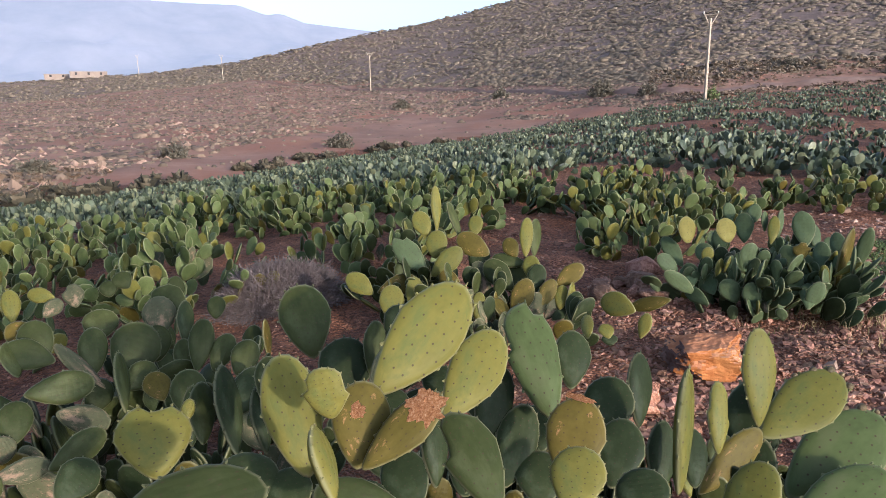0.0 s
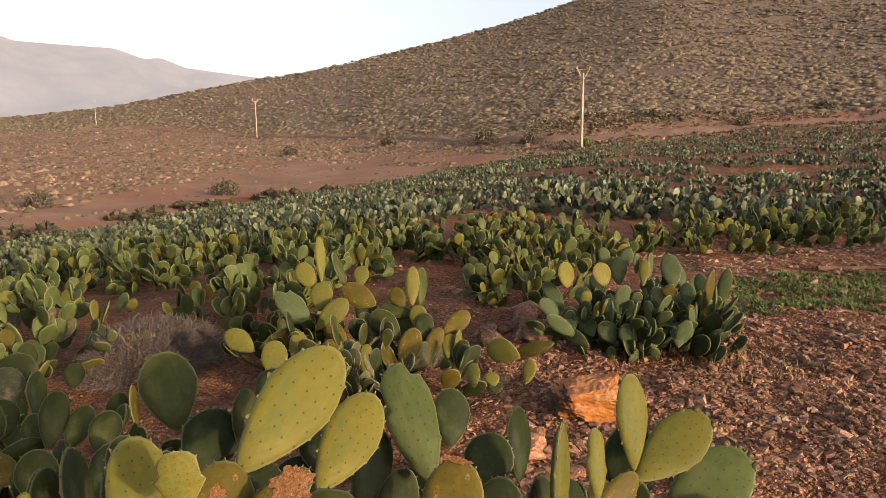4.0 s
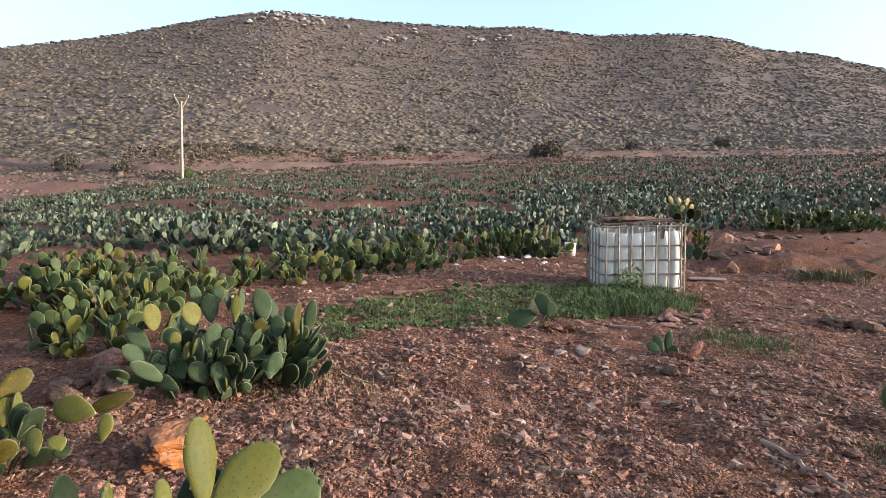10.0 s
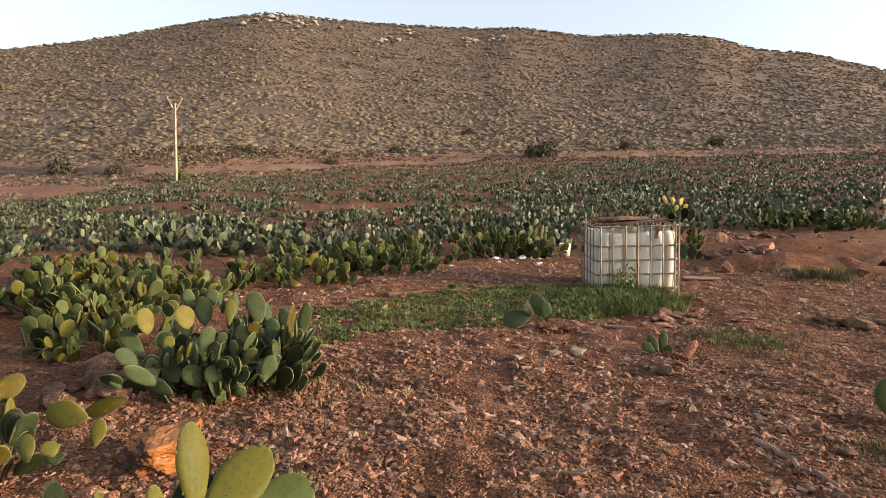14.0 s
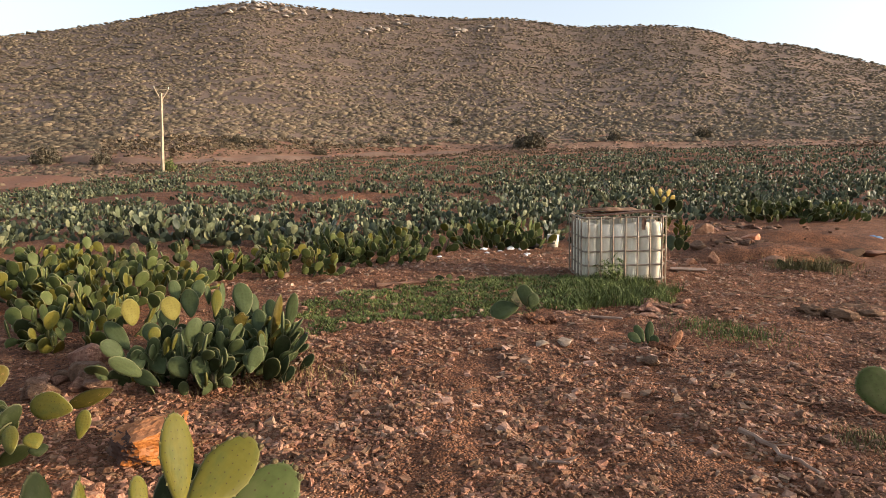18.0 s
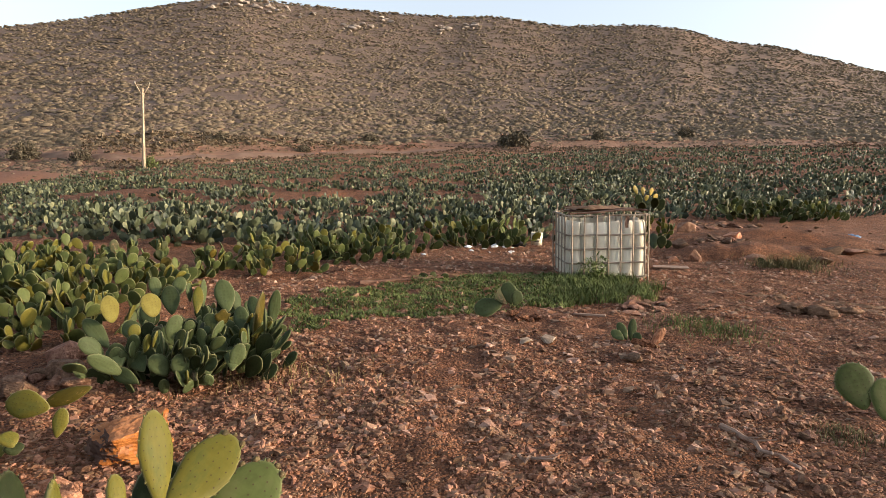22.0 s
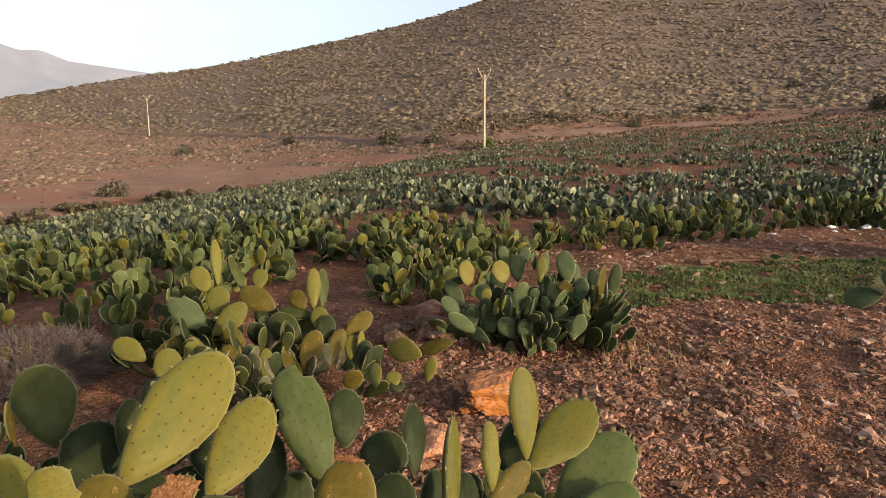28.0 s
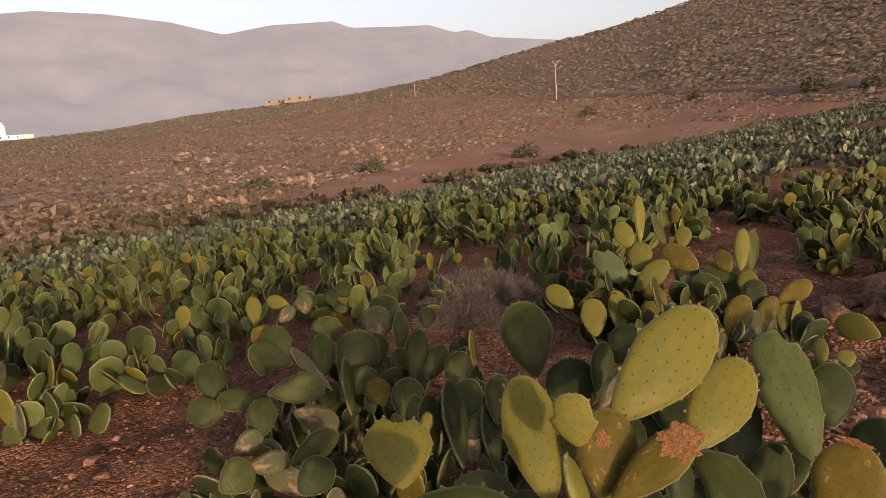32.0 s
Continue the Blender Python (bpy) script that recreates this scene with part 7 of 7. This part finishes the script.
def blades(name, x, y, height, lean, width, seed, label, mat="grass"):
    rnd = np.random.default_rng(seed)
    n = len(x)
    z, a = ground_z(x, y), rnd.uniform(0, 6.283, n)
    h = height * rnd.uniform(0.5, 1.2, n)
    dx, dy = np.cos(a), np.sin(a)
    bend = h * lean * rnd.uniform(0.3, 1.5, n)
    w = width * rnd.uniform(0.6, 1.3, n)
    p = np.stack([x, y, z - 0.01], 1)
    side = np.stack([-dy * w, dx * w, 0 * w], 1)
    mid = p + np.stack([dx * bend * 0.35, dy * bend * 0.35, h * 0.6], 1)
    tip = p + np.stack([dx * bend, dy * bend, h], 1)
    v = np.stack([p - side, p + side, mid + side * 0.8, mid - side * 0.8, tip], 1).reshape(-1, 3)
    k = np.arange(n) * 5
    faces = np.stack([k, k + 1, k + 2, k + 3], 1).tolist() + np.stack([k + 3, k + 2, k + 4], 1).tolist()
    tagged(new(name, mesh_of(name, v, faces, M[mat])), label, "grass", kind="stuff")


def build_grass():
    rnd = np.random.default_rng(2)
    strip = [(-3.05, 5.3), (-2.3, 6.3), (-1.75, 6.95), (-0.75, 7.75), (0.0, 8.45), (0.1, 9.3), (-0.1, 10.0), (-1.5, 9.9), (-2.9, 8.6), (-3.4, 7.7), (-3.8, 6.6), (-3.4, 5.7)]
    x, y = rnd.uniform(-4, 0.4, 62000), rnd.uniform(5, 10.3, 62000)
    ok = inside(x + 0.12 * waves(x, y, 0.7, 51), y + 0.12 * waves(y, x, 0.6, 52), strip) & (waves(x, y, 0.55, 53) > -0.75)
    x, y = x[ok], y[ok]
    tall = np.clip((x + 1.5) / 0.8, 0, 1) * np.clip((y - 7.4) / 0.8, 0, 1)
    blades("grass", x, y, 0.05 + 0.095 * tall, 1.0 - 0.3 * tall, 0.0075 - 0.003 * tall, 3, "strip of bright green weeds and grass beside the tank")
    x, y = rnd.normal(0.64, 0.26, 900), rnd.normal(7.1, 0.22, 900)
    blades("grass_tuft", x, y, 0.09, 0.8, 0.003, 4, "thin patch of green grass on the gravel")
    x, y = rnd.normal(2.5, 0.35, 400), rnd.normal(13.6, 0.3, 400)
    blades("dry_grass", x, y, 0.16, 0.6, 0.005, 5, "dry yellowish grass on the bank", "dry_grass")
    x, y = rnd.normal(2.25, 0.28, 700), rnd.normal(12.5, 0.16, 700)
    blades("dry_weeds", x, y, 0.2, 0.6, 0.004, 7, "dull olive weeds at the foot of the bank", "weeds")
    x, y = rnd.normal(1.26, 0.1, 260), rnd.normal(4.5, 0.1, 260)
    blades("low_weeds", x, y, 0.07, 0.8, 0.003, 8, "low olive weeds at the foot of a cactus pad", "weeds")
    x, y = rnd.normal(-2.55, 0.35, 500), rnd.normal(4.25, 0.3, 500)
    blades("dry_grass_tuft", x, y, 0.10, 0.7, 0.002, 6, "dry stalks at the foot of the cactus", "dry_grass")


build_grass()


# ---- litter ----
def build_bucket(x, y):
    root = empty("bucket", x, y, gz(x, y), "white plastic paint bucket with a dark printed band", "bucket")
    root.matrix_basis = root.matrix_basis @ Matrix.Scale(0.88, 4)
    bm = bmesh.new()
    for r0, r1, z0, z1 in ((0.128, 0.136, 0.0, 0.3),):
        bmesh.ops.create_cone(bm, cap_ends=False, segments=24, radius1=r0, radius2=r1, depth=z1 - z0, matrix=Matrix.Translation((0, 0, (z0 + z1) / 2)))
        bmesh.ops.create_circle(bm, cap_ends=True, segments=24, radius=r0, matrix=Matrix.Translation((0, 0, 0.003)))
    bmesh.ops.solidify(bm, geom=bm.faces[:], thickness=0.004)
    part("body", bm, M["plastic"], root, smooth=True)
    bm = bmesh.new()
    bmesh.ops.create_cone(bm, cap_ends=False, segments=24, radius1=0.1405, radius2=0.1405, depth=0.02, matrix=Matrix.Translation((0, 0, 0.285)))
    part("rim", bm, M["rubbish"], root)
    for z0, z1, w in ((0.16, 0.22, 0.75), (0.09, 0.12, 0.6)):
        bm = bmesh.new()
        ring = []
        for k in range(9):
            a = radians(-90) + w * (k / 4 - 1)
            for z in (z0, z1):
                rr = 0.131 + 0.008 * z / 0.3 + 0.002
                ring.append(bm.verts.new((rr * math.cos(a), rr * math.sin(a), z)))
        for k in range(8):
            bm.faces.new((ring[2 * k], ring[2 * k + 2], ring[2 * k + 3], ring[2 * k + 1]))
        part("printed_bar", bm, M["dark"], root)


build_bucket(-2.28, 13.9)
for x, y, size, seed in ((-1.2, 6.88, 0.12, 31), (-1.32, 6.93, 0.1, 34), (-1.08, 6.95, 0.1, 35), (-1.24, 6.78, 0.07, 36), (-1.1, 6.82, 0.06, 37)):
    place_rock(x, y, size, seed, "soil", "clod of earth under a small cactus", 0.3, 0.7, "earth mounds", seed * 40)
place_rock(0.0, 6.35, 0.2, 32, "soil", "low mound of earth under a young cactus", 0.32, 0.35, "earth mounds", 70)
bush(-0.72, 9.62, 0.52, 0.4, 33, "grass", "leafy green weed growing against the tank", 0.022, 1100)


def crumpled(name, x, y, size, seed, mat, label, category="litter", flat=0.5, group="litter by the cacti"):
    bm = bmesh.new()
    bmesh.ops.create_icosphere(bm, subdivisions=3, radius=1)
    for v in bm.verts:
        o = Vector((seed * 5.1, seed * 2.2, seed))
        v.co *= 1 + 0.5 * noise.noise(v.co * 1.8 + o) + 0.35 * noise.noise(v.co * 4 + o)
        v.co.z = v.co.z * flat + 0.1 * flat * math.sin(v.co.x * 11 + v.co.y * 5 + seed)
    ob = part(name, bm, M[mat], None, smooth=True)
    ob.matrix_basis = pose(x, y, gz(x, y) + size * flat * 0.5, 0, 0, seed * 40) @ Matrix.Diagonal((size, size * 0.7, size, 1))
    return tagged(ob, label, category, group)


scatter = random.Random(17)
scraps = [(-3.3, 12.2, 0.07), (-2.9, 12.7, 0.085), (-2.7, 12.75, 0.06), (-3.75, 10.95, 0.05)]
scraps += [(scatter.uniform(-3.6, -2.45), scatter.uniform(11.9, 13.4), scatter.uniform(0.02, 0.05)) for _ in range(16)]
for k, (x, y, size) in enumerate(scraps):
    crumpled("plastic_bag", x, y, size, k + 1, "rubbish", "crumpled white plastic scrap on the soil", flat=0.4)
crumpled("plastic_bag", -2.5, 13.2, 0.13, 9, "dark", "black plastic bag lying under the cactus", flat=0.7)
crumpled("plastic_bag", 4.35, 17.2, 0.16, 10, "blue_plastic", "crumpled blue plastic sheet on the bank")


def board(x, y, z, length, width, thick, turn, tilt, label, mat="wood"):
    bm = bmesh.new()
    box(bm, -length / 2, -width / 2, 0, length / 2, width / 2, thick, thick * 0.2)
    for v in bm.verts:
        v.co.z += 0.012 * math.sin(v.co.x * 7)
    ob = part("board", bm, M[mat], None)
    ob.matrix_basis = pose(x, y, gz(x, y) + z, tilt, 0, turn)
    return tagged(ob, label, "board", "boards on the ground")


board(0.35, 11.5, 0.025, 0.55, 0.2, 0.018, 6, 2, "pale weathered board beside the tank", "wood")
board(-0.55, 7.3, 0.015, 0.35, 0.05, 0.02, -8, 0, "short dry stick of wood on the gravel")


def branch(x, y, length, turn, seed, label, thick=1.0, mat="wood"):
    rnd = random.Random(seed)
    root = empty("branch", x, y, gz(x, y) + 0.015, label, "branch", "dead branches", turn=turn)
    bm = bmesh.new()
    line = [(length * (k / 7 - 0.5), rnd.uniform(-0.03, 0.03), 0.004 + rnd.uniform(-0.005, 0.012)) for k in range(8)]
    tube(bm, line, [0.022 * thick * 0.88 ** k for k in range(8)])
    part("limb", bm, M[mat], root)
    for k in range(3):
        bm = bmesh.new()
        a = Vector((rnd.uniform(-0.2, 0.2) * length, 0, 0.01))
        rod(bm, a, a + Vector((0.1, rnd.uniform(-0.1, 0.1), 0.04)), 0.008, 0.003, 5)
        part("twig", bm, M[mat], root)


def rag(x, y, length, width, turn, seed, label, mat="grey_wood", roll=0.28):
    """A stiff torn rag with rolled edges."""
    bm = bmesh.new()
    bmesh.ops.create_grid(bm, x_segments=18, y_segments=10, size=0.5)
    off = Vector((seed * 3.3, seed * 1.7, 0))
    for v in bm.verts:
        u, w = v.co.x, v.co.y
        taper = 1 - 0.55 * max(0.0, u + 0.1)
        v.co = Vector((length * u * (1 + 0.15 * noise.noise(Vector((w * 4, 0, seed)))), width * w * taper * (1 + 0.5 * noise.noise(Vector((u * 5, 3, seed)))),
                       0.01 + 0.09 * length * abs(noise.noise(Vector((u * 3, w * 5, 0)) + off)) + roll * width * (2 * w) ** 4))
    bmesh.ops.solidify(bm, geom=bm.faces[:], thickness=0.004)
    ob = part("rag", bm, M[mat], None, smooth=True)
    ob.matrix_basis = pose(x, y, gz(x, y) + 0.004, 0, 0, turn)
    return tagged(ob, label, "rag", "litter on the open ground")


rag(-0.37, 2.72, 0.22, 0.08, -14, 1, "stiff grey-brown torn rag half sunk in the gravel", "old_rag", 0.16)
rag(-0.94, 2.72, 0.12, 0.08, -50, 2, "small grey-brown torn net on the gravel", "old_rag", 0.16)
for x, y, length, width, turn, seed in ((2.45, 9.0, 0.5, 0.2, 12, 3), (1.45, 9.5, 0.55, 0.16, 4, 5), (2.5, 9.5, 0.7, 0.25, -8, 6)):
    rag(x, y, length, width, turn, seed, "torn tan sacking lying flat on the stony ground", "sacking", -0.04)
for x, y, size, seed in ((1.66, 8.62, 0.17, 3), (1.93, 8.5, 0.18, 12), (2.3, 8.8, 0.13, 5)):
    crumpled("sack", x, y, size, seed, "sacking", "crumpled tan sack half buried in the stony soil", "sack", 0.36, "litter on the open ground")
branch(0.72, 4.1, 0.6, -55, 1, "pale dead branch with peeling bark lying on the gravel", 1.0, "wood")
branch(-0.44, 3.4, 0.2, 20, 2, "dry broken stalk on the gravel", 0.6, "wood")
branch(-3.12, 8.3, 1.25, 48, 4, "long dull brown dead limb behind the grass", 1.5, "dark_wood")
linked("pad", pad_mesh("pad", M["orange_stone"], 77, 14, (0.9, 0.6), 0.03, 0.1), tagged(empty("dead_pad", 0.1, 6.32, gz(0.1, 6.32), "dried orange cactus pad standing in the soil", "cactus pad"), kind=""), pad_pose(0, 0, -0.02, 5, 25, 20, 0.24, 0.1))


# ---- houses ----
def build_house(x, y, w, d, h, turn, mat, openings=2, label=""):
    root = empty("house", x, y, gz(x, y) - 0.4, label, "house", turn=turn)
    bm = bmesh.new()
    box(bm, -w / 2, -d / 2, 0, w / 2, d / 2, h + 0.4)
    part("wall", bm, M[mat], root)
    bm = bmesh.new()
    box(bm, -w / 2 - 0.1, -d / 2 - 0.1, h + 0.4, w / 2 + 0.1, d / 2 + 0.1, h + 0.7)
    part("parapet", bm, M[mat], root)
    for k in range(openings):
        bm = bmesh.new()
        px = -w / 2 + w * (k + 0.5) / openings
        box(bm, px - 0.45, -d / 2 - 0.05, 1.4, px + 0.45, -d / 2 + 0.2, 2.5)
        part("window", bm, M["dark"], root)
    return root


hx, hy = polar(-89.7, 352)
build_house(hx, hy, 15, 8, 2.2, 90, "render_wall", 3, "low mud-coloured house on the ridge")
hx, hy = polar(-91.75, 362)
build_house(hx, hy, 10, 7, 2.0, 90, "render_wall", 2, "small mud-coloured house beside a larger one")

tx, ty = polar(-110.3, 446)
mosque = build_house(tx, ty, 16, 9, 2.2, 69, "white_wall", 3, "low white building with a tower")
bm = bmesh.new()
box(bm, -9.5, -1.4, 0, -6.7, 1.4, 8.5, 0.1)
box(bm, -9.0, -0.9, 8.5, -7.2, 0.9, 10.2, 0.1)
part("tower", bm, M["white_wall"], mosque)
